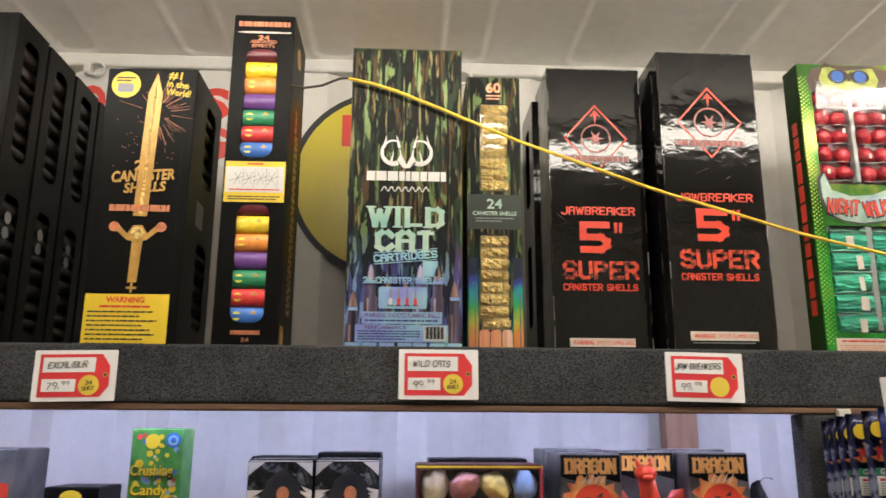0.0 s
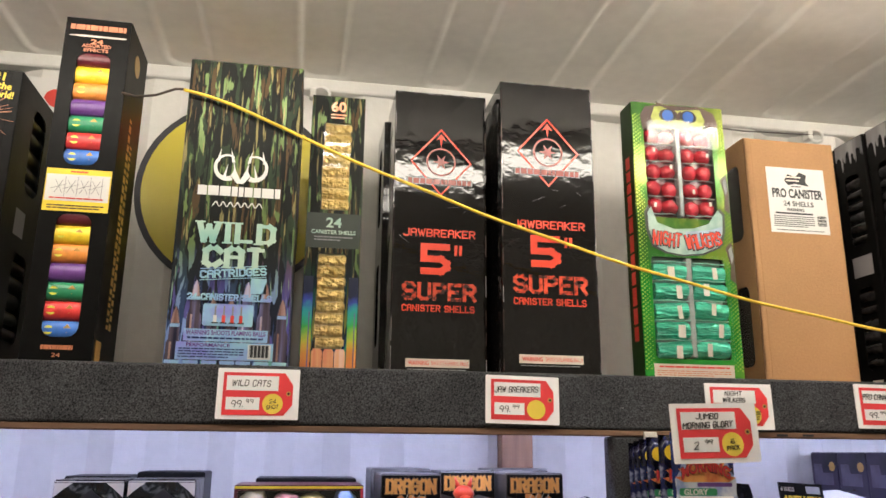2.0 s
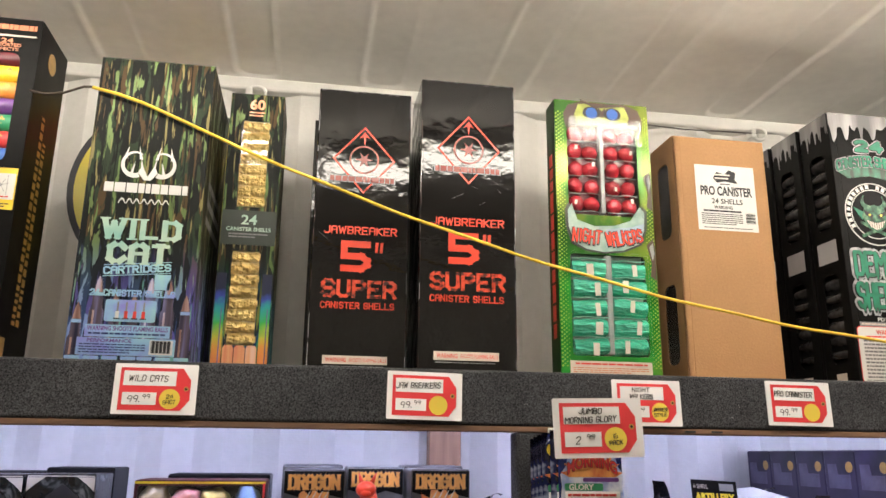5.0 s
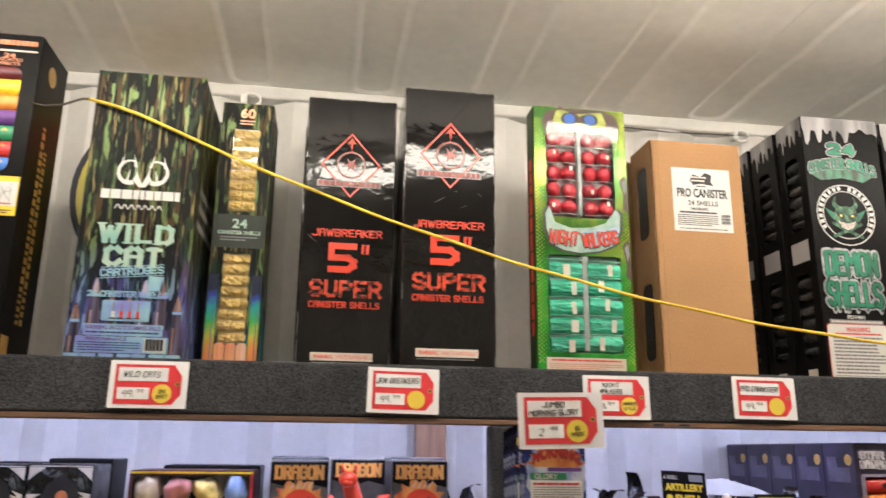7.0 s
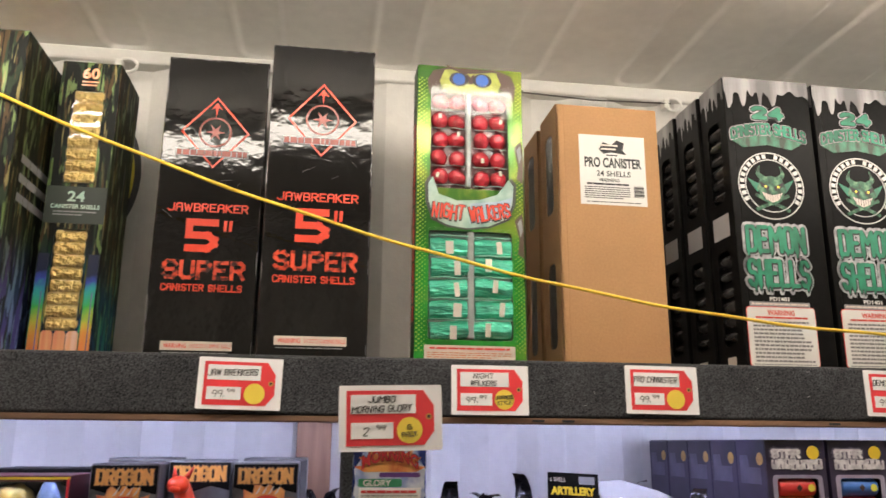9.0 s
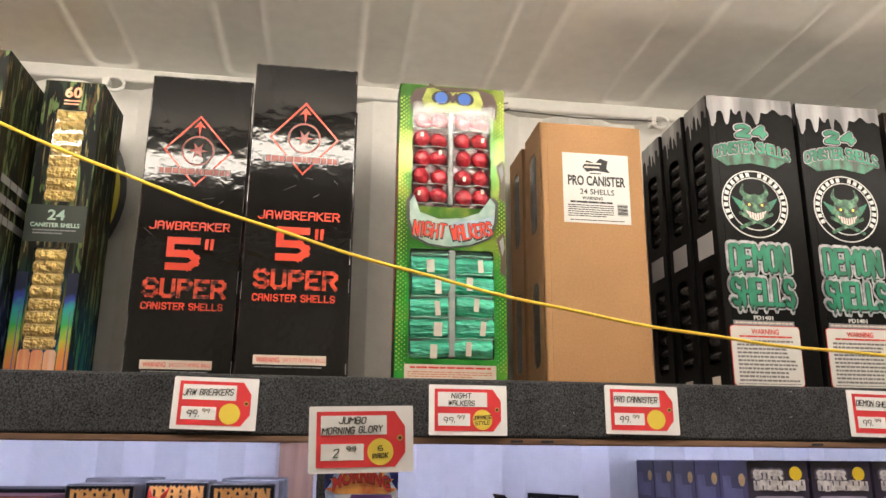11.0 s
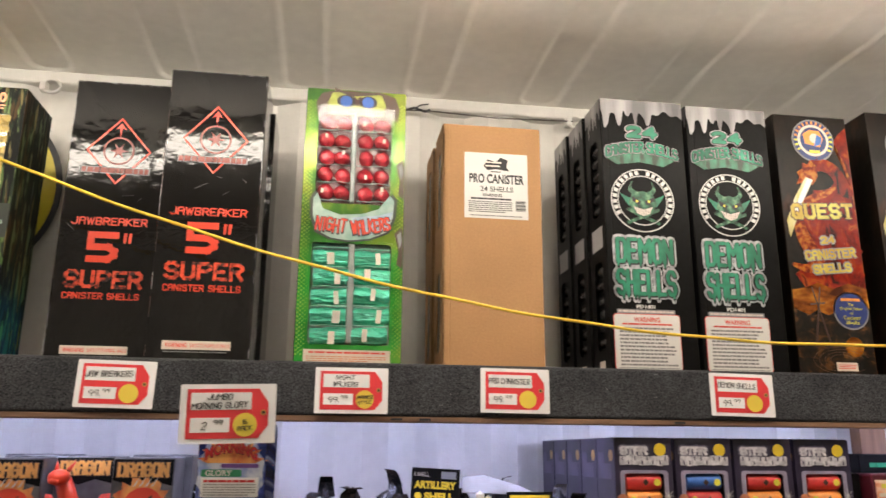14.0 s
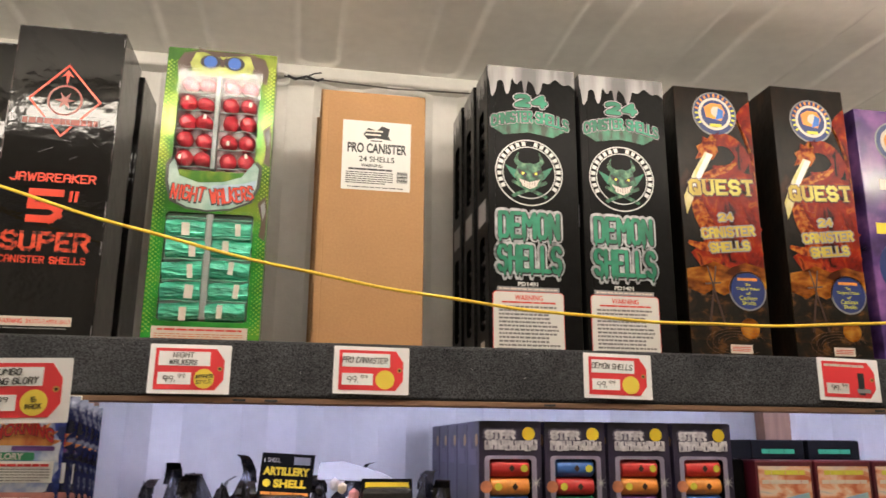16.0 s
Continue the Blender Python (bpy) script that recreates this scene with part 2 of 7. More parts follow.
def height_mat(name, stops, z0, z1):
    """Holographic foil: rainbow sheen put into the base colour, its tint running with height."""
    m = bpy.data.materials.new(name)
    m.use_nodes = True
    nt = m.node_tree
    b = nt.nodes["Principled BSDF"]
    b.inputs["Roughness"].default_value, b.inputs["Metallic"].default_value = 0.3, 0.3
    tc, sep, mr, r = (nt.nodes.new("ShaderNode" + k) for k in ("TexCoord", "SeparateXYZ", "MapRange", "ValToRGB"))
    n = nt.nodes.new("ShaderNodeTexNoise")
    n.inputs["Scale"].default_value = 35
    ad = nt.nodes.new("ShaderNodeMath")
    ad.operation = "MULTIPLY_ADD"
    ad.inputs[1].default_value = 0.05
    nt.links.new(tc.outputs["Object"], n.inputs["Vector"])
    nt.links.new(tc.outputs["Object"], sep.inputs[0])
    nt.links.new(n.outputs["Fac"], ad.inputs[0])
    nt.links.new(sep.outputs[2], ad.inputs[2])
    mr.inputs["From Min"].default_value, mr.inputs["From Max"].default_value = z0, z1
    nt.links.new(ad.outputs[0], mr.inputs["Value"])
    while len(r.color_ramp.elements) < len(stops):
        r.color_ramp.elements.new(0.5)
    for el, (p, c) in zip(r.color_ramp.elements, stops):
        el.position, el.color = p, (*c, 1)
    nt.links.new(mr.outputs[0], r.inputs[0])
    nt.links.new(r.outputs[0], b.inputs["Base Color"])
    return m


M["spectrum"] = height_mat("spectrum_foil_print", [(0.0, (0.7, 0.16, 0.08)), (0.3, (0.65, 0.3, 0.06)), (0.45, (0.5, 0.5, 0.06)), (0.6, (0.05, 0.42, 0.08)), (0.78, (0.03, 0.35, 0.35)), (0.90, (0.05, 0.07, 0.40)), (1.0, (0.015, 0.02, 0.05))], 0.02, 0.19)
M["mint"] = ramp_mat("mint_foil_print", [(0.35, (0.22, 0.45, 0.40)), (0.65, (0.50, 0.62, 0.50))], 12, (1, 1, 1), 0.3, metal=0.2)
M["lilac"] = ramp_mat("lilac_foil_print", [(0.35, (0.24, 0.24, 0.66)), (0.5, (0.26, 0.46, 0.68)), (0.65, (0.34, 0.60, 0.62))], 14, (1, 1, 1), 0.3, metal=0.2)
M["bullet"] = ramp_mat("brass_foil_print", [(0.35, (0.012, 0.012, 0.04)), (0.5, (0.09, 0.07, 0.10)), (0.65, (0.17, 0.17, 0.36))], 60, (1.0, 1.0, 0.05), 0.28, metal=0.4)
M["rainbow"] = ramp_mat("peach_foil_print", [(0.35, (0.62, 0.16, 0.10)), (0.5, (0.72, 0.36, 0.18)), (0.65, (0.75, 0.5, 0.4))], 60, (1, 1, 0.05), 0.3, metal=0.2)
M["camodark"] = mat("dark_green_band", (0.018, 0.028, 0.02), 0.4, stain=0.2)
M["limefoil"] = ramp_mat("lime_foil_card", [(0.36, (0.014, 0.08, 0.006)), (0.5, (0.04, 0.14, 0.010)), (0.62, (0.20, 0.25, 0.03))], 13, (1, 1, 0.7), 0.24, metal=0.5, wave=0.05, coat=0.2,
                         low=[(0.34, (0.016, 0.20, 0.02)), (0.5, (0.03, 0.38, 0.05)), (0.64, (0.16, 0.44, 0.05))], low_top=0.34)
M["limedot"] = mat("lime_dots", (0.28, 0.34, 0.035), 0.3, metal=0.4)
M["darkgreen"] = mat("dark_green_side", (0.012, 0.034, 0.008), 0.4, spec=0.2, stain=0.3, sscale=8, grain=0.2)
M["redfoil"] = mat("red_foil_ball", (0.56, 0.035, 0.055), 0.2, metal=0.25, wave=0.25, wscale=90, stain=0.45, sscale=60, coat=0.4)
M["greenfoil"] = mat("green_foil_tube", (0.09, 0.64, 0.43), 0.2, metal=0.4, wave=0.9, wscale=60, stain=0.5, sscale=40, stretch=(0.25, 1, 1.6), coat=0.5)
M["redtray"] = mat("dark_red_tray", (0.10, 0.035, 0.04), 0.2, stain=0.4, sscale=30, wave=0.15, wscale=40)
M["greenpale"] = mat("pale_green_foil_fold", (0.30, 0.62, 0.50), 0.2, metal=0.5, stain=0.4, sscale=60)
M["brain"] = ramp_mat("pale_teal_banner", [(0.35, (0.12, 0.26, 0.22)), (0.6, (0.36, 0.47, 0.42))], 18, (1, 1, 1), 0.4)
M["lilacpale"] = mat("pale_blue_banner", (0.30, 0.40, 0.50), 0.4, stain=0.2, sscale=20)
M["blueprint"] = mat("blue_print", (0.04, 0.12, 0.42), 0.25)
M["olive"] = mat("olive_print", (0.30, 0.34, 0.06), 0.35, stain=0.3, sscale=40)
M["brownprint"] = mat("brown_print", (0.05, 0.022, 0.015), 0.4, stain=0.3)
M["tray"] = mat("clear_tray", (0.30, 0.32, 0.31), 0.12, stain=0.2, sscale=30, wave=0.15, wscale=40)
M["silver"] = ramp_mat("silver_print", [(0.4, (0.14, 0.135, 0.14)), (0.6, (0.36, 0.35, 0.36))], 18, (1, 1, 0.12), 0.35, metal=0.2)
M["demongreen"] = ramp_mat("green_drip_print", [(0.4, (0.008, 0.14, 0.075)), (0.6, (0.02, 0.26, 0.15))], 16, (1, 1, 1), 0.4)
M["fanprint"] = ramp_mat("dark_green_rays", [(0.4, (0.004, 0.03, 0.014)), (0.6, (0.012, 0.16, 0.08))], 60, (1, 1, 0.3), 0.4)
M["demonart"] = ramp_mat("pale_green_art", [(0.36, (0.004, 0.03, 0.012)), (0.52, (0.02, 0.12, 0.06)), (0.66, (0.12, 0.27, 0.14))], 70, (1, 1, 1), 0.4)
M["dragonart"] = ramp_mat("red_gold_art", [(0.34, (0.012, 0.003, 0.002)), (0.42, (0.13, 0.008, 0.005)), (0.54, (0.22, 0.014, 0.005)), (0.61, (0.30, 0.06, 0.008)), (0.68, (0.10, 0.008, 0.004))], 26, (1, 1, 0.7), 0.3, wave=0.12, spec=0.15, distort=1.0)
M["dragonlight"] = ramp_mat("orange_scale_art", [(0.38, (0.12, 0.010, 0.004)), (0.5, (0.30, 0.055, 0.008)), (0.62, (0.42, 0.15, 0.02))], 70, (1, 1, 1), 0.3, wave=0.12, spec=0.15)
M["questdark"] = ramp_mat("dark_brown_art_card", [(0.4, (0.006, 0.005, 0.004)), (0.6, (0.014, 0.008, 0.005)), (0.72, (0.05, 0.018, 0.008))], 16, (1, 1, 0.6), 0.35, wave=0.08, spec=0.15)
M["fireart"] = ramp_mat("orange_cloud_art", [(0.38, (0.05, 0.010, 0.003)), (0.52, (0.22, 0.065, 0.009)), (0.66, (0.40, 0.18, 0.025))], 30, (0.5, 1, 1), 0.25, wave=0.1, spec=0.35)
M["groundart"] = ramp_mat("dark_ground_art", [(0.45, (0.006, 0.005, 0.004)), (0.56, (0.025, 0.012, 0.006)), (0.64, (0.12, 0.05, 0.012)), (0.72, (0.02, 0.01, 0.006))], 34, (1, 1, 1.2), 0.3, wave=0.06, spec=0.3, distort=0.7)
M["lemonpale"] = ramp_mat("pale_flame_print", [(0.4, (0.52, 0.42, 0.10)), (0.6, (0.62, 0.58, 0.36))], 30, (1, 1, 0.4), 0.3)
M["brownline"] = mat("brown_line_print", (0.10, 0.045, 0.02), 0.3)
M["lemon"] = mat("lemon_print", (0.66, 0.62, 0.07), 0.35, stain=0.1, sscale=60)
M["questyellow"] = ramp_mat("gold_yellow_print", [(0.4, (0.42, 0.27, 0.02)), (0.6, (0.56, 0.46, 0.06))], 20, (1, 1, 1), 0.35)
M["navy"] = mat("navy_print", (0.02, 0.035, 0.14), 0.3)
M["purpleart"] = ramp_mat("purple_star_card", [(0.3, (0.02, 0.012, 0.04)), (0.5, (0.09, 0.04, 0.17)), (0.68, (0.30, 0.12, 0.34))], 9, (1, 1, 1), 0.25, wave=0.05, coat=0.4)
M["starcard"] = ramp_mat("dark_violet_card", [(0.35, (0.012, 0.010, 0.02)), (0.6, (0.035, 0.026, 0.06))], 10, (1, 1, 1), 0.35)
M["silverlight"] = ramp_mat("bright_silver_print", [(0.4, (0.26, 0.25, 0.27)), (0.6, (0.46, 0.45, 0.47))], 60, (1, 1, 1), 0.3)
M["chrome"] = ramp_mat("bright_title_print", [(0.4, (0.40, 0.38, 0.44)), (0.6, (0.68, 0.66, 0.70))], 80, (1, 1, 1), 0.3)
M["textgrey"] = mat("dark_small_print", (0.16, 0.155, 0.16), 0.5)
# orange picture; the pale pinkish tones are glare painted into the print
M["skyglare"] = ramp_mat("sky_print_with_glare", [(0.34, (0.55, 0.14, 0.06)), (0.46, (0.72, 0.36, 0.22)), (0.58, (0.74, 0.60, 0.48)), (0.68, (0.30, 0.36, 0.48))], 24, (0.7, 1, 1.2), 0.3, distort=0.8)
M["starside"] = mat("dark_lilac_print", (0.10, 0.088, 0.14), 0.4, stain=0.3, sscale=30)
M["starface"] = mat("grey_violet_print", (0.30, 0.27, 0.38), 0.35, stain=0.2, sscale=20)
M["dragface"] = ramp_mat("grey_smoke_print", [(0.35, (0.03, 0.03, 0.03)), (0.65, (0.13, 0.125, 0.12))], 14, (1, 1, 1), 0.35)
M["dragonletter"] = mat("amber_print", (0.66, 0.30, 0.07), 0.35, stain=0.25, sscale=30)
M["flame"] = ramp_mat("flame_print", [(0.4, (0.5, 0.06, 0.02)), (0.6, (0.78, 0.36, 0.10))], 30, (1, 1, 0.4), 0.35)
# front pouch: lighter copy of the pouch foil, glare put into its colour
M["pouchglare"] = ramp_mat("front_pouch_with_glare", [(0.40, (0.012, 0.02, 0.10)), (0.52, (0.03, 0.05, 0.26)), (0.64, (0.20, 0.25, 0.50))], 26, (1, 1, 1), 0.2, wave=0.2, coat=0.4)
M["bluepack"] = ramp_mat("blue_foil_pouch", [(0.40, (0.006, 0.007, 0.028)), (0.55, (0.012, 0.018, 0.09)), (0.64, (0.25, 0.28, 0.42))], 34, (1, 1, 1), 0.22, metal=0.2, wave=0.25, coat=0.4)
# pale blue-white glare, painted as a patch on the front pouch
M["pouchglow"] = ramp_mat("pale_glare_patch", [(0.4, (0.25, 0.32, 0.58)), (0.55, (0.58, 0.62, 0.72))], 30, (1, 1, 1), 0.25, wave=0.2)
M["sheet"] = mat("grey_plastic_sheet", (0.24, 0.225, 0.20), 0.3, stain=0.2, wave=0.1, wscale=30)
M["bag"] = mat("dark_plastic_bag", (0.014, 0.013, 0.013), 0.25, wave=0.3, wscale=40, stain=0.3)
M["candy"] = ramp_mat("green_candy_card", [(0.3, (0.03, 0.16, 0.03)), (0.6, (0.08, 0.30, 0.06)), (0.75, (0.3, 0.42, 0.08))], 26, (1, 1, 1), 0.35)
for n, c in (("ppink", (0.66, 0.28, 0.26)), ("pcream", (0.66, 0.54, 0.36)), ("pyellow", (0.68, 0.52, 0.16)), ("pblue", (0.22, 0.34, 0.60))):
    M[n] = mat(n + "_paper", c, 0.3, stain=0.25, sscale=45, wave=0.15, wscale=60)
M["inkcard"] = ramp_mat("dark_leaf_card", [(0.42, (0.008, 0.009, 0.009)), (0.54, (0.02, 0.024, 0.024)), (0.64, (0.14, 0.15, 0.15))], 40, (1, 1, 0.7), 0.25, distort=1.0)
M["rope"] = mat("yellow_rope", (0.80, 0.56, 0.05), 0.5, grain=0.25, gscale=500, bump=0.6, bscale=600)
M["cord"] = mat("dark_cord", (0.05, 0.035, 0.025), 0.6)
M["steel"] = mat("dark_wire", (0.12, 0.11, 0.10), 0.4, metal=0.8)
M["plastic"] = mat("white_plastic", (0.72, 0.70, 0.64), 0.35)
M["sleeve"] = mat("tag_sleeve", (0.91, 0.91, 0.93), 0.14, stain=0.05, wave=0.04, wscale=20)
M["film"] = film_mat("clear_film", 0.10)
M["film3"] = film_mat("smooth_clear_film", 0.035, 1.3)
M["film2"] = film_mat("crumpled_clear_film", 0.22)
M["lamp"] = glow("lamp_diffuser", (1.0, 0.92, 0.80), LAMP)
M["led"] = glow("led_strip_light", LED_COLOUR, LED)


# ---- mesh helpers ----
def mesh_of(bm, name, smooth=False):
    me = bpy.data.meshes.new(name)
    bmesh.ops.recalc_face_normals(bm, faces=bm.faces)
    for f in bm.faces:
        f.smooth = smooth
    bm.to_mesh(me)
    bm.free()
    return me


def part(name, bm, material, parent, label="", m=None, smooth=False):
    me = bm if isinstance(bm, bpy.types.Mesh) else mesh_of(bm, name, smooth)
    if not me.materials:
        me.materials.append(M[material] if isinstance(material, str) else material)
    ob = new(name, me)
    ob.parent = parent
    if m is not None:
        ob.matrix_basis = m
    return tagged(ob, label)


def thing(name, x, y, z, label, category, group="", turn=0, kind=""):
    e = new(name)
    e.empty_display_size = 0.05
    e.matrix_basis = pose(x, y, z, 0, 0, turn)
    return tagged(e, label, category, group, kind)


def block(x0, x1, y0, y1, z0, z1, bevel=0.0, seg=2, bm=None):
    bm2 = bmesh.new()
    bmesh.ops.create_cube(bm2, size=1, matrix=Matrix.Translation(((x0 + x1) / 2, (y0 + y1) / 2, (z0 + z1) / 2)) @ Matrix.Diagonal((x1 - x0, y1 - y0, z1 - z0, 1)))
    if bevel:
        bmesh.ops.bevel(bm2, geom=bm2.edges[:], offset=bevel, segments=seg, profile=0.5, affect="EDGES")
    if bm is None:
        return bm2
    tmp = bpy.data.meshes.new("tmp")
    bm2.to_mesh(tmp)
    bm2.free()
    bm.from_mesh(tmp)
    bpy.data.meshes.remove(tmp)
    return bm


def rrect(w, h, r=0.0, n=5):
    if r <= 0:
        return [(-w / 2, -h / 2), (w / 2, -h / 2), (w / 2, h / 2), (-w / 2, h / 2)]
    out = []
    for cx, cz, a0 in ((w / 2 - r, -h / 2 + r, -90), (w / 2 - r, h / 2 - r, 0), (-w / 2 + r, h / 2 - r, 90), (-w / 2 + r, -h / 2 + r, 180)):
        for i in range(n + 1):
            a = radians(a0 + 90 * i / n)
            out.append((cx + r * math.cos(a), cz + r * math.sin(a)))
    return out


def disc(r, n=28, sx=1.0, sz=1.0):
    return [(r * sx * math.cos(2 * math.pi * i / n), r * sz * math.sin(2 * math.pi * i / n)) for i in range(n)]


def move(pts, dx=0.0, dz=0.0, turn=0.0, s=1.0):
    c, k = math.cos(radians(turn)) * s, math.sin(radians(turn)) * s
    return [(x * c - z * k + dx, x * k + z * c + dz) for x, z in pts]


def sheet(outlines, y, t, bm=None):
    """Flat shapes in the x-z plane, each an outline with holes [outer, hole, ...], t thick, front at y."""
    bm = bm or bmesh.new()
    for loops in outlines:
        part_bm = bmesh.new()
        edges = []
        for pts in loops:
            vs = [part_bm.verts.new((x, y, z)) for x, z in pts]
            edges += [part_bm.edges.new((vs[i], vs[(i + 1) % len(vs)])) for i in range(len(vs))]
        if len(loops) == 1:
            part_bm.faces.new(part_bm.verts[:])
        else:
            bmesh.ops.triangle_fill(part_bm, use_beauty=True, use_dissolve=False, edges=edges)
        got = bmesh.ops.extrude_face_region(part_bm, geom=part_bm.faces[:])
        bmesh.ops.translate(part_bm, vec=(0, t, 0), verts=[v for v in got["geom"] if isinstance(v, bmesh.types.BMVert)])
        tmp = bpy.data.meshes.new("tmp")
        part_bm.to_mesh(tmp)
        part_bm.free()
        bm.from_mesh(tmp)
        bpy.data.meshes.remove(tmp)
    return bm


def plate(name, parent, pts, material, layer=1, label="", m=None, holes=()):
    """A printed or stuck-on flat shape on the front of a thing."""
    return part(name, sheet([[pts, *holes]], -0.0007 * layer, 0.0006), material, parent, label, m)


def lettering(text, parent, x, z, w, h, material, layer=2, turn=0.0, label="", m=None, bold=0.0, shear=0.0, arch=0.0, name="lettering"):
    cu = bpy.data.curves.new("lettering", "FONT")
    cu.body, cu.align_x, cu.size, cu.offset, cu.shear, cu.resolution_u = text, "CENTER", 1, bold, shear, 3
    ob = bpy.data.objects.new("lettering", cu)
    scene.collection.objects.link(ob)
    me = bpy.data.meshes.new_from_object(ob)
    bpy.data.objects.remove(ob)
    bpy.data.curves.remove(cu)
    co = np.empty(len(me.vertices) * 3)
    me.vertices.foreach_get("co", co)
    co = co.reshape(-1, 3)
    lo, hi = co.min(0), co.max(0)
    px = ((co[:, 0] - (lo[0] + hi[0]) / 2) / max(hi[0] - lo[0], 1e-6)) * w
    pz = ((co[:, 1] - (lo[1] + hi[1]) / 2) / max(hi[1] - lo[1], 1e-6)) * h
    pz = pz + arch * (0.25 - (px / w) ** 2)
    c, k = math.cos(radians(turn)), math.sin(radians(turn))
    out = np.stack([px * c - pz * k + x, np.full(len(px), -0.0007 * layer), px * k + pz * c + z], 1)
    me.vertices.foreach_set("co", out.ravel())
    me.materials.clear()
    me.update()
    bm = bmesh.new()
    bm.from_mesh(me)
    bpy.data.meshes.remove(me)
    got = bmesh.ops.extrude_face_region(bm, geom=bm.faces[:])
    bmesh.ops.translate(bm, vec=(0, 0.0005, 0), verts=[v for v in got["geom"] if isinstance(v, bmesh.types.BMVert)])
    return part(name, bm, material, parent, label, m)


# letters as pen lines on a grid of 4 by 6, two digits a point
PEN = dict(pair.split("=") for pair in (
    "A=000516364540 0343|B=00063645443303 3342413000|C=4536160501103041|D=00063645413000|E=46060040 0333|F=460600 0333|G=453616050110304143 4323|H=0006 4046 0343|I=2026|J=4641301001|"
    "K=0006 4603 1340|L=060040|M=0006234640|N=00064046|O=100105163645413010|P=00063645443303|Q=100105163645413010 2240|R=00063645443303 2340|S=453616050413334241301001|T=0646 2026|"
    "U=060110304146|V=062046|W=0610253046|X=0046 0640|Y=0623 4623 2320|Z=06460040|0=100105163645413010|1=2026|2=05163645440040|4=30360242|5=4606033342413000|6=3616050110304142331303|"
    "7=064610|9=431304051636454330|.=2021").split("|"))


def pen_word(text, parent, x, z, w, h, material, thick, layer=2, turn=0.0, label="", m=None, shear=0.0, arch=0.0, blunt=True, wobble=0.0, seed=1, gap=1.5, slab=0.0, upright=1.0, drip=0.0, name="lettering"):
    """A word drawn with a broad pen, blunt or round at the ends; slab: bars at the feet and heads of upright lines."""
    rn = random.Random(seed)
    wide = [(1.2 if ch in "I1." else 2.0 if ch == " " else 5.2 if ch in "MW" else 4.0) for ch in text]
    total = sum(wide) + gap * (len(text) - 1)
    ux, uz = (w - thick) / total, (h - thick) / 6
    bm = bmesh.new()
    at, count = 0.0, 0

    def lay(pts):
        nonlocal count
        y = -0.0007 * layer - 0.000012 * (count % 12)
        count += 1
        out = []
        for px, pz in pts:
            px, pz = px + shear * pz, pz + arch * (0.25 - (px / w) ** 2)
            c, k = math.cos(radians(turn)), math.sin(radians(turn))
            out.append((x + px * c - pz * k, z + px * k + pz * c))
        front = [bm.verts.new((a, y, b)) for a, b in out]
        back = [bm.verts.new((a, y + 0.0005, b)) for a, b in out]
        bm.faces.new(front)
        for i in range(len(out)):
            bm.faces.new((front[i], back[i], back[(i + 1) % len(out)], front[(i + 1) % len(out)]))

    for ch, wd in zip(text, wide):
        if ch != " ":
            lift = rn.uniform(-1, 1) * wobble
            for run in PEN.get(ch, "").split(" "):
                pts = []
                for i in range(0, len(run) - 1, 2):
                    gx, gz = int(run[i]), int(run[i + 1])
                    gx = (gx - 2) * 0.6 + wd / 2 if ch in "I1." else gx / 4 * wd
                    pts.append(((at + gx + rn.uniform(-1, 1) * wobble) * ux - (total * ux) / 2, (gz - 3 + lift + rn.uniform(-1, 1) * wobble) * uz))
                for i, (a, b) in enumerate(zip(pts, pts[1:])):
                    dx, dz = b[0] - a[0], b[1] - a[1]
                    ln = math.hypot(dx, dz) or 1e-6
                    if ln < 1e-5:
                        dz, ln = 1e-5, 1e-5
                    dx, dz = dx / ln, dz / ln
                    t = thick / 2 * (upright if abs(dx) > 0.8 else 1.0)
                    e = t * 0.98 if blunt else 0.0
                    lay([(a[0] - dx * e + dz * t, a[1] - dz * e - dx * t), (b[0] + dx * e + dz * t, b[1] + dz * e - dx * t), (b[0] + dx * e - dz * t, b[1] + dz * e + dx * t), (a[0] - dx * e - dz * t, a[1] - dz * e + dx * t)])
                if not blunt:
                    for a in pts:
                        lay([(a[0] + thick / 2 * math.cos(k * math.pi / 4), a[1] + thick / 2 * math.sin(k * math.pi / 4)) for k in range(8)])
                if slab:
                    for a, b in ((pts[0], pts[min(1, len(pts) - 1)]), (pts[-1], pts[-2] if len(pts) > 1 else pts[-1])):
                        if abs(b[1] - a[1]) > abs(b[0] - a[0]):
                            sz = 1 if a[1] > b[1] else -1
                            zc = a[1] + sz * (thick / 2 - thick * 0.14)
                            lay([(a[0] - slab, zc - thick * 0.14), (a[0] + slab, zc - thick * 0.14), (a[0] + slab, zc + thick * 0.14), (a[0] - slab, zc + thick * 0.14)])
                if drip:
                    a = min(pts, key=lambda p: p[1])
                    ln = rn.uniform(0.3, 1.0) * drip
                    r = thick * 0.24
                    lay([(a[0] - r, a[1]), (a[0] - r, a[1] - ln - thick / 2), (a[0] - r * 0.5, a[1] - ln - thick / 2 - r), (a[0] + r * 0.5, a[1] - ln - thick / 2 - r), (a[0] + r, a[1] - ln - thick / 2), (a[0] + r, a[1])])
        at += wd + gap
    bm.normal_update()
    me = bpy.data.meshes.new(name)
    bm.to_mesh(me)
    bm.free()
    return part(name, me, material, parent, label, m)


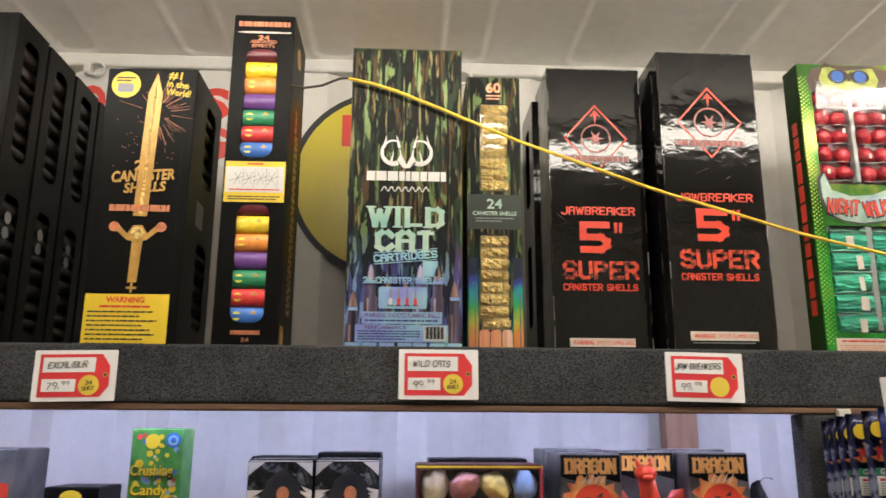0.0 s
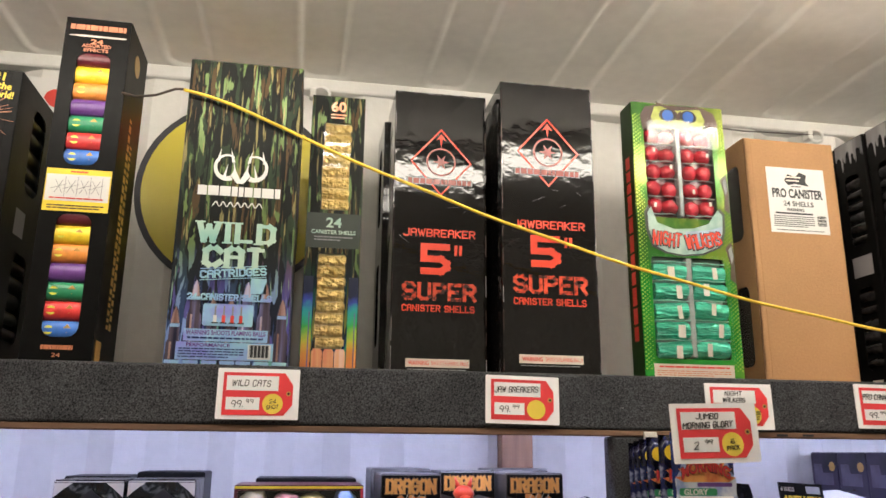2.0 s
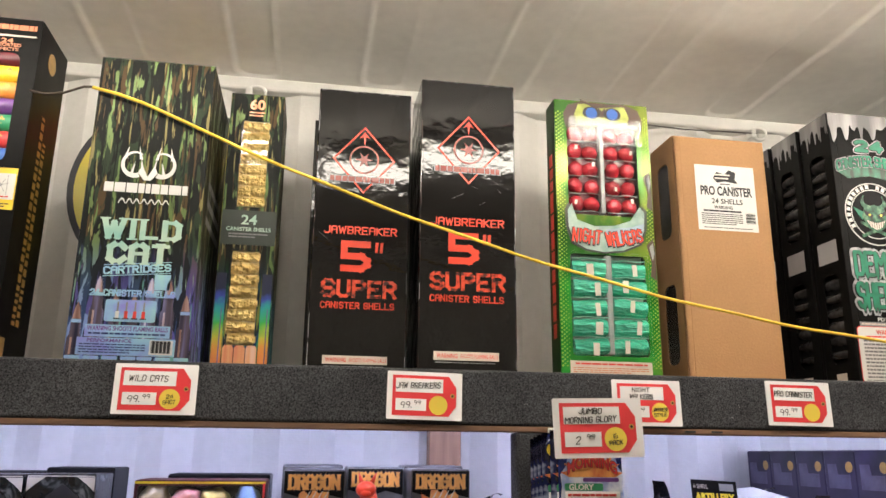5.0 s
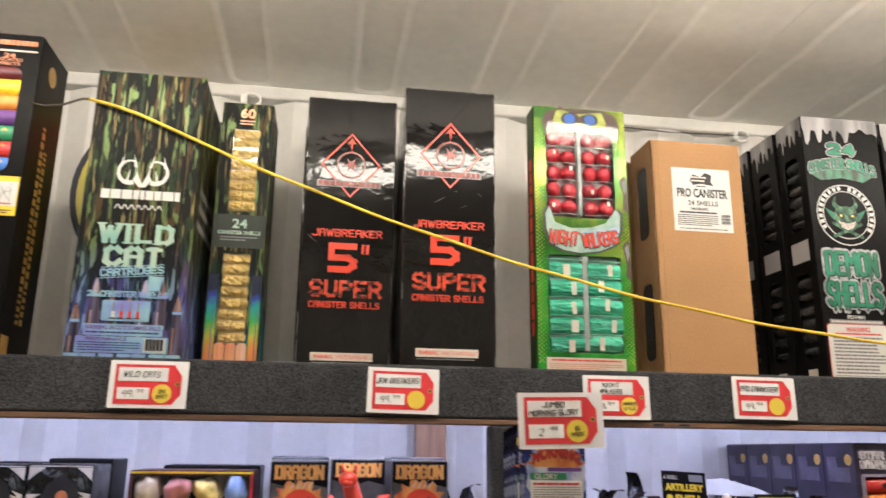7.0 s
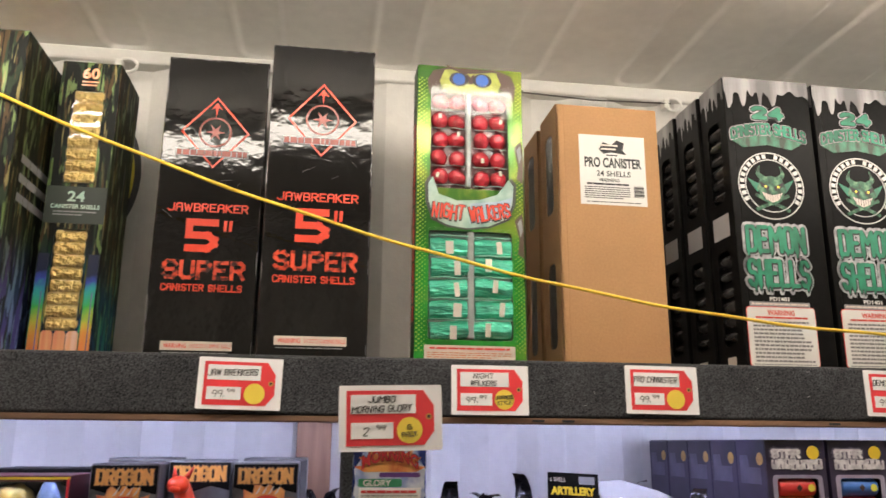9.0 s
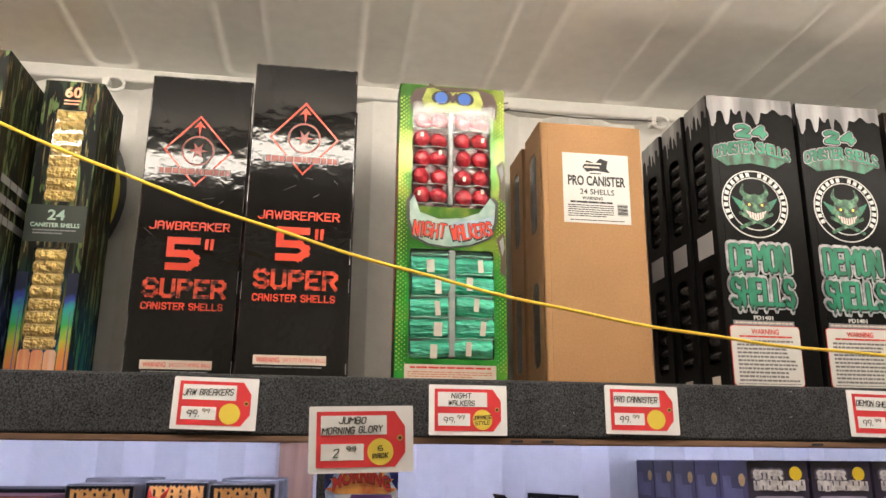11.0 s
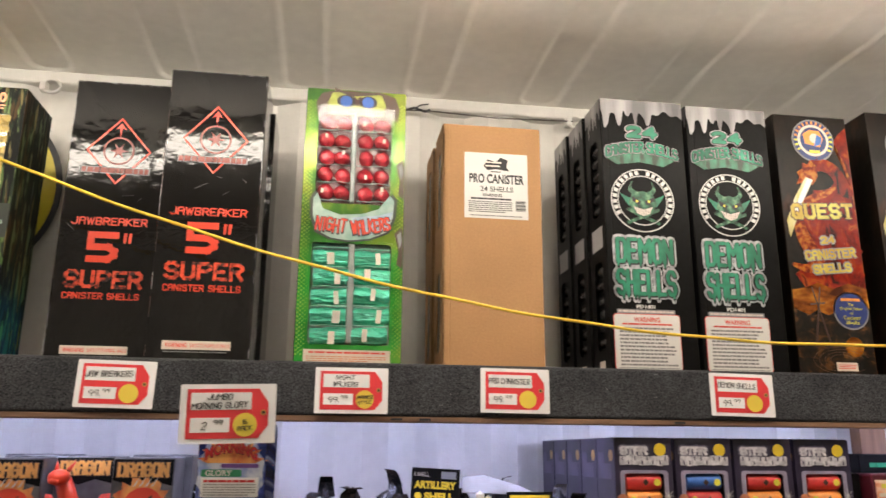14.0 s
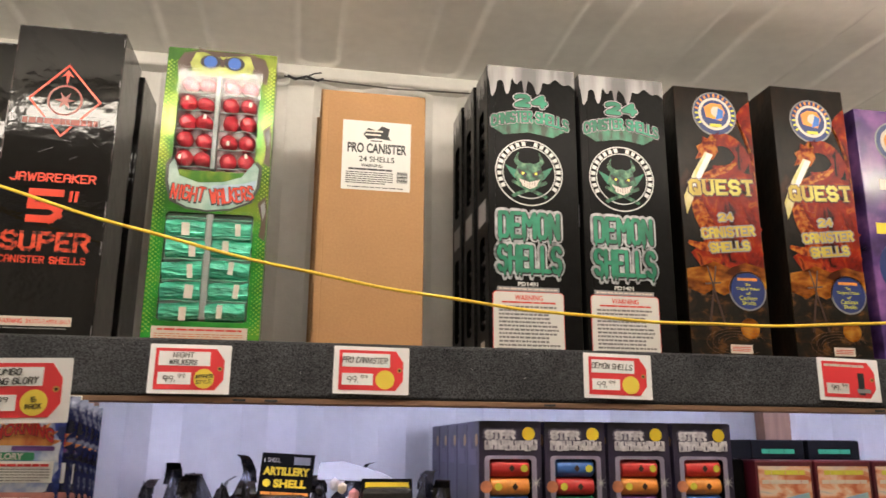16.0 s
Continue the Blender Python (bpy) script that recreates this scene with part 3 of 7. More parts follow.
def ribbon(points, widths, n=6):
    """Outline of a curved band through the points, as wide as given at each."""
    ps, ws = [], []
    for i in range(len(points) - 1):
        p0, p1, p2, p3 = (Vector(points[max(min(k, len(points) - 1), 0)]) for k in (i - 1, i, i + 1, i + 2))
        for k in range(n):
            t = k / n
            ps.append(0.5 * ((2 * p1) + (p2 - p0) * t + (2 * p0 - 5 * p1 + 4 * p2 - p3) * t * t + (3 * p1 - p0 - 3 * p2 + p3) * t ** 3))
            ws.append(widths[i] * (1 - t) + widths[i + 1] * t)
    ps.append(Vector(points[-1]))
    ws.append(widths[-1])
    a, b = [], []
    for i, p in enumerate(ps):
        d = (ps[min(i + 1, len(ps) - 1)] - ps[max(i - 1, 0)]).normalized()
        a.append((p.x - d.y * ws[i] / 2, p.y + d.x * ws[i] / 2))
        b.append((p.x + d.y * ws[i] / 2, p.y - d.x * ws[i] / 2))
    return a + b[::-1]


def print_bars(parent, x, z, w, h, rows, material, layer=2, seed=1, words=7, name="small_print", m=None, turn=0.0, fill=0.42, ragged=False):
    """Small writing that nobody can read: rows of word-long bars."""
    rnd = random.Random(seed)
    out = []
    pitch = h / rows
    for r in range(rows):
        last = r == rows - 1 and rows > 1
        at, end = -w / 2, w / 2 * (rnd.uniform(0.35, 1) if last or ragged else 1)
        zz = h / 2 - pitch * (r + 0.5)
        while at < end - 0.002:
            ln = min(w / words * rnd.uniform(0.5, 1.5), end - at)
            out.append([move(move(rrect(ln, pitch * (fill if rows > 1 else 0.62)), at + ln / 2, zz), x, z, turn)])
            at += ln + w * 0.014
    if name != "small_print" and rows == 1:
        for o in out:
            part("title_letter", sheet([o], -0.0007 * layer, 0.0005), material, parent, "", m)
        return None
    return tagged(part(name, sheet(out, -0.0007 * layer, 0.0005), material, parent, "", m), kind="stuff")


def tube(points, r, n=8, caps=True, bm=None):
    bm = bm or bmesh.new()
    pts = [Vector(p) for p in points]
    rings = []
    for i, p in enumerate(pts):
        d = (pts[min(i + 1, len(pts) - 1)] - pts[max(i - 1, 0)]).normalized()
        u = d.cross(Vector((0, 0, 1)) if abs(d.z) < 0.9 else Vector((0, 1, 0))).normalized()
        v = d.cross(u)
        rr = r[i] if isinstance(r, (list, tuple)) else r
        rings.append([bm.verts.new(p + (u * math.cos(2 * math.pi * k / n) + v * math.sin(2 * math.pi * k / n)) * rr) for k in range(n)])
    for a, b in zip(rings, rings[1:]):
        for k in range(n):
            bm.faces.new((a[k], a[(k + 1) % n], b[(k + 1) % n], b[k]))
    if caps:
        bm.faces.new(rings[0])
        bm.faces.new(rings[-1])
    return bm


def ball(c, r, sx=1, sy=1, sz=1, sub=2, bm=None):
    bm = bm or bmesh.new()
    bmesh.ops.create_icosphere(bm, subdivisions=sub, radius=r, matrix=Matrix.Translation(c) @ Matrix.Diagonal((sx, sy, sz, 1)))
    return bm


def shared(name, me, parent, m, material=None):
    ob = new(name, me)
    ob.parent = parent
    ob.matrix_basis = m
    if material:
        ob.material_slots[0].link = "OBJECT"
        ob.material_slots[0].material = M[material]
    return ob


def canister(length, r, crimp=0.0, n=14):
    """A lying paper tube along x with rounded shoulders."""
    prof = [(-0.5, 0.55), (-0.49, 0.9), (-0.46, 1.0), (-0.2, 1.0 - crimp), (0.0, 1.0), (0.2, 1.0 - crimp), (0.46, 1.0), (0.49, 0.9), (0.5, 0.55)]
    bm = tube([(length * a, 0, 0) for a, b in prof], [r * b for a, b in prof], n)
    return mesh_of(bm, "canister", True)


# ---- setting ----
SHELF_Z, SHELF_Y = 1.709, 1.365
X0, X1, Y0, Y1, CEIL = -1.95, 4.05, -0.45, 1.932, 2.545
PITCH, PHASE = 0.272, 0.03


def corrugated(name, y, side, label, paint):
    """A pressed steel container wall along x; side is +1 when the room lies at smaller y."""
    bm = bmesh.new()
    q = PITCH / 4
    xs, ys = [], []
    x = X0 - PITCH + PHASE
    while x < X1 + PITCH:
        for dx, d in ((0, 0), (q * 1.02, 0), (q * 1.98, 0.036), (q * 3.02, 0.036), (q * 3.98, 0)):
            xs.append(x + dx)
            ys.append(y + side * d)
        x += PITCH
    lo = [bm.verts.new((a, b, 0)) for a, b in zip(xs, ys)]
    hi = [bm.verts.new((a, b, CEIL + 0.03)) for a, b in zip(xs, ys)]
    for i in range(len(xs) - 1):
        if xs[i + 1] - xs[i] > 1e-4:
            bm.faces.new((lo[i], lo[i + 1], hi[i + 1], hi[i]))
    bmesh.ops.remove_doubles(bm, verts=bm.verts[:], dist=1e-4)
    got = bmesh.ops.extrude_face_region(bm, geom=bm.faces[:])
    bmesh.ops.translate(bm, vec=(0, side * 0.003, 0), verts=[v for v in got["geom"] if isinstance(v, bmesh.types.BMVert)])
    ob = new(name, mesh_of(bm, name))
    ob.data.materials.append(M[paint])
    bev = ob.modifiers.new("soft_folds", "BEVEL")
    bev.width, bev.segments, bev.limit_method, bev.angle_limit = 0.006, 2, "ANGLE", radians(25)
    return tagged(ob, label, "wall", kind="structure")


corrugated("wall_north", Y1, 1, "pale painted corrugated steel container wall behind the shelves", "wall")
corrugated("wall_south", Y0, -1, "unseen corrugated container wall opposite the shelves, greyed to tune reflections", "wall_unseen")


def setting(name, bm, material, label, category):
    ob = new(name, mesh_of(bm, name))
    ob.data.materials.append(M[material])
    return tagged(ob, label, category, kind="structure")


setting("floor", block(X0, X1, Y0 - 0.05, Y1 + 0.05, -0.03, 0.0), "floor", "brown plywood container floor", "floor")
setting("wall_west", block(X0 - 0.04, X0, Y0 - 0.05, Y1 + 0.05, 0, CEIL + 0.06), "wall", "pale painted steel end wall", "wall")
setting("wall_east", block(X1, X1 + 0.04, Y0 - 0.05, Y1 + 0.05, 0, CEIL + 0.06), "wall", "pale painted steel end wall", "wall")
setting("trim_north", block(X0, X1, Y1 - 0.012, Y1 + 0.05, CEIL - 0.042, CEIL - 0.004, 0.006), "wall", "pale steel top rail along the wall", "trim")
setting("trim_south", block(X0, X1, Y0 - 0.05, Y0 + 0.012, CEIL - 0.042, CEIL - 0.004, 0.006), "wall", "pale steel top rail along the wall", "trim")


def ceiling():
    xs = np.arange(X0 - 0.05, X1 + 0.06, 0.0055)
    ys = np.concatenate([np.arange(Y0 - 0.05, -0.2, 0.01), np.arange(-0.2, 1.72, 0.05), np.arange(1.72, Y1 + 0.055, 0.006)])
    X, Y = np.meshgrid(xs, ys)
    pitch, half, rad = 0.3365, 0.060, 0.045
    u = np.abs((X - 0.140 + pitch / 2) % pitch - pitch / 2)
    yc, hl = (Y0 + 0.03 + 1.925) / 2, (1.925 - Y0 - 0.03) / 2
    qx, qy = u - (half - rad), np.abs(Y - yc) - (hl - rad)
    sd = np.hypot(np.maximum(qx, 0), np.maximum(qy, 0)) + np.minimum(np.maximum(qx, qy), 0) - rad
    k = np.clip(0.5 - sd / 0.020, 0, 1)
    Z = CEIL + 0.0045 * k * k * (3 - 2 * k) - 0.0035 * np.exp(-(sd / 0.008) ** 2)
    rnd = random.Random(4)
    for _ in range(46):
        cx, cy, w, h = rnd.uniform(X0, X1), rnd.uniform(0.6, 1.7), rnd.uniform(0.05, 0.16), rnd.uniform(0.05, 0.2)
        Z += rnd.uniform(-0.004, 0.004) * np.exp(-((X - cx) / w) ** 2 - ((Y - cy) / h) ** 2)
    seam = 1.47 + 0.02 * np.sin(X * 5)
    Z -= 0.004 * np.exp(-((Y - seam) / 0.03) ** 2) * (X > 1.15)
    ny, nx = X.shape
    verts = np.stack([X, Y, Z], -1).reshape(-1, 3)
    i = np.arange(nx * ny).reshape(ny, nx)
    faces = np.stack([i[:-1, :-1], i[1:, :-1], i[1:, 1:], i[:-1, 1:]], -1).reshape(-1, 4)
    me = bpy.data.meshes.new("ceiling")
    me.from_pydata(verts.tolist(), [], faces.tolist())
    me.polygons.foreach_set("use_smooth", [True] * len(me.polygons))
    me.materials.append(M["ceiling"])
    ob = new("ceiling", me)
    sol = ob.modifiers.new("sheet", "SOLIDIFY")
    sol.thickness, sol.offset = 0.004, 1
    tagged(ob, "pale painted steel roof with pressed ribs and dents", "ceiling", kind="structure")


ceiling()

# strip lamps along the middle of the ceiling
for i in range(3):
    lamp = thing("ceiling_light", -0.42 + i * 1.45, 0.865, CEIL - 0.115, "white strip lamp on the ceiling's middle line", "lamp", "ceiling strip lamps")
    part("housing", block(-0.70, 0.70, -0.025, 0.025, 0.046, 0.113, 0.004), "plastic", lamp)
    part("diffuser", block(-0.71, 0.71, -0.016, 0.016, -0.012, 0.0455, 0.010), "lamp", lamp, "glowing diffuser")

# ---- the shelf ----
SX0, SX1 = -1.3, 3.4
shelf = thing("wall_shelf", 0, 0, SHELF_Z, "deep wooden wall shelf with dark grey carpet on its edge", "shelf")
part("carpet_edge", block(SX0, SX1, SHELF_Y, SHELF_Y + 0.045, -0.100, 0.0, 0.005), "carpet", shelf, "dark grey speckled carpet over the shelf edge")
part("deck", block(SX0, SX1, SHELF_Y + 0.046, 1.928, -0.028, -0.001), "ply", shelf)
part("trim_board", block(SX0, SX1, SHELF_Y + 0.003, SHELF_Y + 0.040, -0.1115, -0.1005, 0.002), "ply", shelf, "bare brown wooden strip below the carpet")
part("back_batten", block(SX0, SX1, 1.885, 1.927, -0.066, -0.029), "ply", shelf)
for x in (1.03, 1.085, 1.6, 2.3):
    part("staple", block(x, x + 0.022, SHELF_Y + 0.0015, SHELF_Y + 0.004, -0.108, -0.104), "ink", shelf)
strip = thing("led_strip", 0, SHELF_Y + 0.0455, SHELF_Z - 0.085, "colour-changing light strip behind the shelf edge", "light strip")
part("tape", block(SX0, SX1, 0.0, 0.002, 0.0, 0.014), "plastic", strip)
part("light_line", block(SX0, SX1, 0.0025, 0.006, 0.002, 0.012), "led", strip, "glowing lavender line")
rl = random.Random(9)
lint = bmesh.new()
for _ in range(16):
    x, z = rl.uniform(-0.9, 2.6), rl.uniform(-0.095, -0.006)
    tube([(x, SHELF_Y - 0.0004, z), (x + rl.uniform(-0.004, 0.004), SHELF_Y - 0.0012, z + rl.uniform(-0.002, 0.002)), (x + rl.uniform(-0.007, 0.007), SHELF_Y - 0.0004, z + rl.uniform(-0.004, 0.004))], 0.00035, 4, True, lint)
tagged(part("lint", lint, "grey", shelf, "pale lint on the carpet"), kind="stuff")
LOW_Z = 1.29
low = thing("lower_shelf", 0, 0, LOW_Z, "lower wooden shelf full of small boxes", "shelf")
part("deck", block(SX0, SX1, SHELF_Y - 0.03, 1.93, -0.03, 0, 0.003), "ply", low)
for k, (x, nm) in enumerate(((0.61, "post"), (2.35, "post"))):
    p = thing("shelf_post", x + 0.039, 1.87, 0.0, "reddish brown wooden post under the shelf", "post", "shelf posts")
    part("timber", block(-0.039, 0.039, -0.024, 0.02, 0, SHELF_Z - 0.029, 0.003), "post", p)
divider = thing("shelf_divider", 0.737, SHELF_Y + 0.004, LOW_Z, "upright board wrapped in dark grey carpet", "divider")
part("carpet_cover", block(-0.038, 0.038, 0, 0.05, 0, SHELF_Z - 0.112 - LOW_Z, 0.005), "carpet", divider)


# ---- cartons ----
def carton(x0, x1, y, top, depth, material, label, group="", holes=(), base=SHELF_Z, turn=0.0, side=0, side_holes=(), name="fireworks_box", category="fireworks box", flap=True):
    """A standing carton, front at local y = 0. holes: outlines cut through the front; side: -1 or 1 for the side whose windows show."""
    w, h = x1 - x0, top - base
    e = thing(name, (x0 + x1) / 2, y, base, label, category, group, turn)
    f = 0.022 if holes else 0.0
    s0, s1 = (0.016 if side < 0 else 0), (0.016 if side > 0 else 0)
    bm = block(-w / 2 + s0, w / 2 - s1, f, depth, 0, h, 0.0022)
    part("carton_body", bm, "inside" if holes else material, e)
    if holes:
        part("front_panel", sheet([[move(rrect(w, h, 0.002, 2), 0, h / 2), *holes]], 0, 0.003), material, e)
        for sx in (-1, 1):
            if sx != side:
                part("side_panel", block(min(sx * (w / 2 + 0.0004), sx * (w / 2 - 0.0025)), max(sx * (w / 2 + 0.0004), sx * (w / 2 - 0.0025)), 0.003, depth, 0, h), material, e)
        part("top_panel", block(-w / 2 + 0.003, w / 2 - 0.003, 0.003, depth, h - 0.003, h + 0.0005), material, e)
    if side:
        lo, hi = sorted((side * w / 2, side * (w / 2 - 0.017)))
        part("front_edge", block(lo, hi, 0.0, 0.006, 0, h, 0.001), material, e)
        part("back_edge", block(lo, hi, depth - 0.006, depth, 0, h, 0.001), material, e)
        part("top_edge", block(lo, hi, 0.006, depth - 0.006, h - 0.004, h), material, e)
        m = Matrix.Translation((side * w / 2, 0, 0)) @ Matrix.Rotation(radians(90 * side), 4, "Z")
        if side > 0:
            loops = [move(rrect(depth - 0.004, h, 0.002, 2), depth / 2, h / 2), *[move(o, depth / 2) for o in side_holes]]
        else:
            loops = [move(rrect(depth - 0.004, h, 0.002, 2), -depth / 2, h / 2), *[move(o, -depth / 2) for o in side_holes]]
        part("side_panel", sheet([loops], -0.0006, 0.002), material, e, "", m)
    if flap:
        part("top_flap", block(-w / 2 + 0.002, w / 2 - 0.002, 0.004, depth - 0.004, h - 0.0002, h + 0.0012), material, e)
    return e, w, h


def window_shells(e, w, depth, side, z0, z1, n, material, r=None, name="canister"):
    """Canisters lying in a side window, ends along the depth."""
    pitch = (z1 - z0) / n
    me = canister(depth * 0.74, pitch * 0.46)
    me.materials.append(M[material])
    for i in range(n):
        shared(name, me, e, Matrix.Translation((side * (w / 2 - 0.004 - pitch * 0.46), depth / 2, z0 + pitch * (i + 0.5))) @ Matrix.Rotation(radians(90), 4, "Z") @ Matrix.Rotation(radians(i * 47), 4, "X") @ Matrix.Diagonal((1, 1, 0.75, 1)))


def capsule(w, h, x, z):
    return move(rrect(w, h, w * 0.32, 6), x, z)


# dark boxes stacked one behind another at the end of the shelf
for i in range(4):
    d = 0.128
    e, w, h = carton(-0.96, -0.765 + 0.003 * i, 1.415 + i * 0.1305, 2.362 - 0.004 * i, d, "black", "black glossy firework box with long side windows, one of a row", "black boxes in a row",
                     side=1, side_holes=[capsule(0.06, 0.25, 0, 0.49), capsule(0.06, 0.25, 0, 0.17)])
    window_shells(e, w, d, 1, 0.37, 0.61, 7, "shell_brown")
    window_shells(e, w, d, 1, 0.05, 0.29, 7, "shell_brown")
    for z in (0.30, 0.27):
        plate("round_sticker", e, disc(0.012), "grey", 1, m=Matrix.Translation((w / 2 - 0.0005, 0.03 + z * 0.1, z - 0.05)) @ Matrix.Rotation(radians(90), 4, "Z"))

# black box with a printed golden sword
e, w, h = carton(-0.585, -0.414, 1.42, 2.25, 0.205, "black", "black firework box with a printed golden sword and yellow warning panel", side=1,
                 side_holes=[capsule(0.075, 0.17, 0.02, 0.42), capsule(0.075, 0.17, 0.02, 0.13)])
window_shells(e, w, 0.205, 1, 0.335, 0.50, 5, "shell_dark")
window_shells(e, w, 0.205, 1, 0.05, 0.21, 5, "shell_dark")
plate("side_sticker", e, rrect(0.05, 0.05), "grey", 1, m=Matrix.Translation((w / 2 + 0.0004, 0.09, 0.27)) @ Matrix.Rotation(radians(90), 4, "Z"))
plate("blade", e, move([(-0.0135, -0.145), (0.0125, -0.145), (0.0135, 0.10), (0.0, 0.145), (-0.0135, 0.10)], 0.006, 0.388, -1.5), "goldprint", 1, "golden sword blade")
plate("blade_ridge", e, move([(-0.003, -0.14), (0.003, -0.14), (0.0025, 0.11), (0, 0.13), (-0.0025, 0.11)], 0.006, 0.388, -1.5), "gold", 2)
plate("sword_guard", e, move([(-0.05, 0.012), (-0.044, 0.019), (-0.034, 0.012), (-0.018, -0.004), (-0.008, 0.012), (0.008, 0.012), (0.018, -0.004), (0.034, 0.012), (0.044, 0.019), (0.05, 0.012), (0.046, 0.002), (0.036, 0.0), (0.018, -0.016), (0.0, -0.02), (-0.018, -0.016), (-0.036, 0.0), (-0.046, 0.002)], 0.0, 0.213), "goldprint", 1)
for sx in (-1, 1):
    plate("guard_end", e, move(disc(0.0095, 16), sx * 0.043, 0.222), "copper", 2)
plate("guard_stone", e, move(disc(0.012, 8), 0, 0.211), "gold", 2)
plate("sword_grip", e, move([(-0.009, -0.04), (0.007, -0.04), (0.011, 0.04), (-0.008, 0.04)], 0.0, 0.157, 0), "goldprint", 1)
for k, (a, b) in enumerate(((0.018, 0.004), (0.004, 0.018))):
    plate("pommel_cross", e, move(rrect(a, b), -0.001, 0.107), "goldprint", 1 + k)
# burst of printed sparks
rnd = random.Random(3)
plate_bm = []
for i in range(34):
    a = rnd.uniform(-1.4, 1.4)
    r0, r1 = 0.02 + rnd.uniform(0, 0.015), rnd.uniform(0.045, 0.075)
    plate_bm.append([move([(r0, -0.0003), (r1, -0.0002), (r1, 0.0002), (r0, 0.0003)], 0.012, 0.45, math.degrees(a) * (1 if i % 3 else 2.1))])
for i in range(45):
    plate_bm.append([move(disc(0.0009, 5), rnd.uniform(-0.06, 0.06), rnd.uniform(0.33, 0.5))])
tagged(part("spark_print", sheet(plate_bm, -0.0006, 0.0005), "copper", e), kind="stuff")
plate("round_seal", e, move(disc(0.0275), -0.049, 0.507), "yellow", 1, "round yellow seal")
plate("seal_picture", e, move(rrect(0.03, 0.018, 0.004), -0.049, 0.500), "grey", 2)
print_bars(e, -0.049, 0.518, 0.036, 0.012, 2, "ink", 2, words=3)
lettering("#1", e, 0.044, 0.527, 0.026, 0.018, "yellow", turn=-6, bold=0.02)
lettering("in the", e, 0.050, 0.509, 0.042, 0.014, "yellow", turn=-6, bold=0.02)
lettering("World!", e, 0.052, 0.492, 0.048, 0.014, "yellow", turn=-6, bold=0.02)
lettering("24", e, 0.001, 0.342, 0.036, 0.020, "goldprint", 3, bold=0.03)
lettering("CANNISTER", e, 0.001, 0.322, 0.116, 0.022, "goldprint", 3, turn=4, bold=0.03, shear=0.15)
lettering("SHELLS", e, 0.006, 0.299, 0.078, 0.020, "goldprint", 3, turn=4, bold=0.03, shear=0.15)
print_bars(e, 0.0, 0.258, 0.110, 0.020, 1, "copper", 3, seed=8, words=9, name="brand_mark")
plate("warning_panel", e, move(rrect(0.150, 0.095), -0.006, 0.048), "yellow", 1, "yellow warning panel")
lettering("WARNING", e, -0.009, 0.085, 0.068, 0.011, "red", bold=0.03)
print_bars(e, -0.009, 0.0725, 0.09, 0.006, 1, "red", 2, seed=2)
print_bars(e, -0.008, 0.034, 0.132, 0.066, 8, "ink", 2, seed=5, words=16, fill=0.34, ragged=True)

# tall narrow black box with capsule windows
H2 = [capsule(0.061, 0.226, -0.002, 0.472), capsule(0.060, 0.222, 0.001, 0.155)]
e, w, h = carton(-0.347, -0.229, 1.407, 2.365, 0.16, "black", "tall black firework box with two windows of coloured shells", holes=H2)
me = canister(0.066, 0.0176)
me.materials.append(M["cred"])
for z, colours in ((0.375, ("cblue", "cred", "cgreen", "cpurple", "corange", "cyellow", "cmaroon")), (0.056, ("cblue", "cred", "cgreen", "cpurple", "corange", "cyellow", "cmaroon"))):
    for i, c in enumerate(colours):
        zz = z + (0.0335 if z > 0.2 else 0.0345) * i
        shared("canister", me, e, pose(0, 0.012, zz, 0, 0, 0) @ Matrix.Diagonal((1, 0.62, 1, 1)), c)
        if c not in ("cmaroon", "cpurple"):
            plate("shell_sticker", e, move([(0, 0.008), (0.007, 0), (0, -0.008), (-0.007, 0)], 0.012, zz + 0.003), "goldprint", 0, m=Matrix.Translation((0, 0.0016, 0)))
            plate("shell_seal", e, move(disc(0.008, 12), -0.018, zz), "lemon", 0, m=Matrix.Translation((0, 0.0016, 0)))
print_bars(e, 0, 0.637, 0.100, 0.017, 1, "copper", 1, seed=8, words=9, name="brand_mark")
plate("sword_line", e, move([(-0.052, 0), (-0.03, 0.002), (0.05, 0.0015), (0.053, 0), (0.05, -0.0015), (-0.03, -0.002)], 0, 0.619), "offwhite", 1)
lettering("24", e, 0, 0.608, 0.022, 0.010, "copper", 1, bold=0.02)
lettering("ASSORTED", e, 0, 0.599, 0.052, 0.007, "copper", 1, bold=0.02)
lettering("EFFECTS", e, 0, 0.590, 0.044, 0.007, "copper", 1, bold=0.02)
plate("warning_label", e, move(rrect(0.112, 0.080), 0, 0.310), "yellow", 1, "white and yellow warning label")
plate("label_face", e, move(rrect(0.108, 0.050), 0, 0.314), "white", 2)
print_bars(e, 0, 0.345, 0.03, 0.005, 1, "red", 2, words=2)
sk = []
for i, x in enumerate((-0.032, -0.011, 0.011, 0.031)):
    for a in (-62, 62, 20):
        sk.append([move(rrect(0.028, 0.0008), x, 0.316, a)])
    sk.append([move(rrect(0.0007, 0.038), x + 0.0105, 0.316)])
part("pictogram", sheet(sk, -0.0021, 0.0005), "grey", e)
print_bars(e, 0, 0.294, 0.092, 0.004, 1, "red", 3)
print_bars(e, 0, 0.278, 0.096, 0.010, 2, "ink", 2)
print_bars(e, 0, 0.026, 0.052, 0.012, 1, "copper", 1, seed=8, words=9, name="brand_mark")
lettering("24", e, 0, 0.013, 0.014, 0.007, "copper", 1)
mR = Matrix.Translation((w / 2 + 0.0005, 0, 0)) @ Matrix.Rotation(radians(90), 4, "Z")
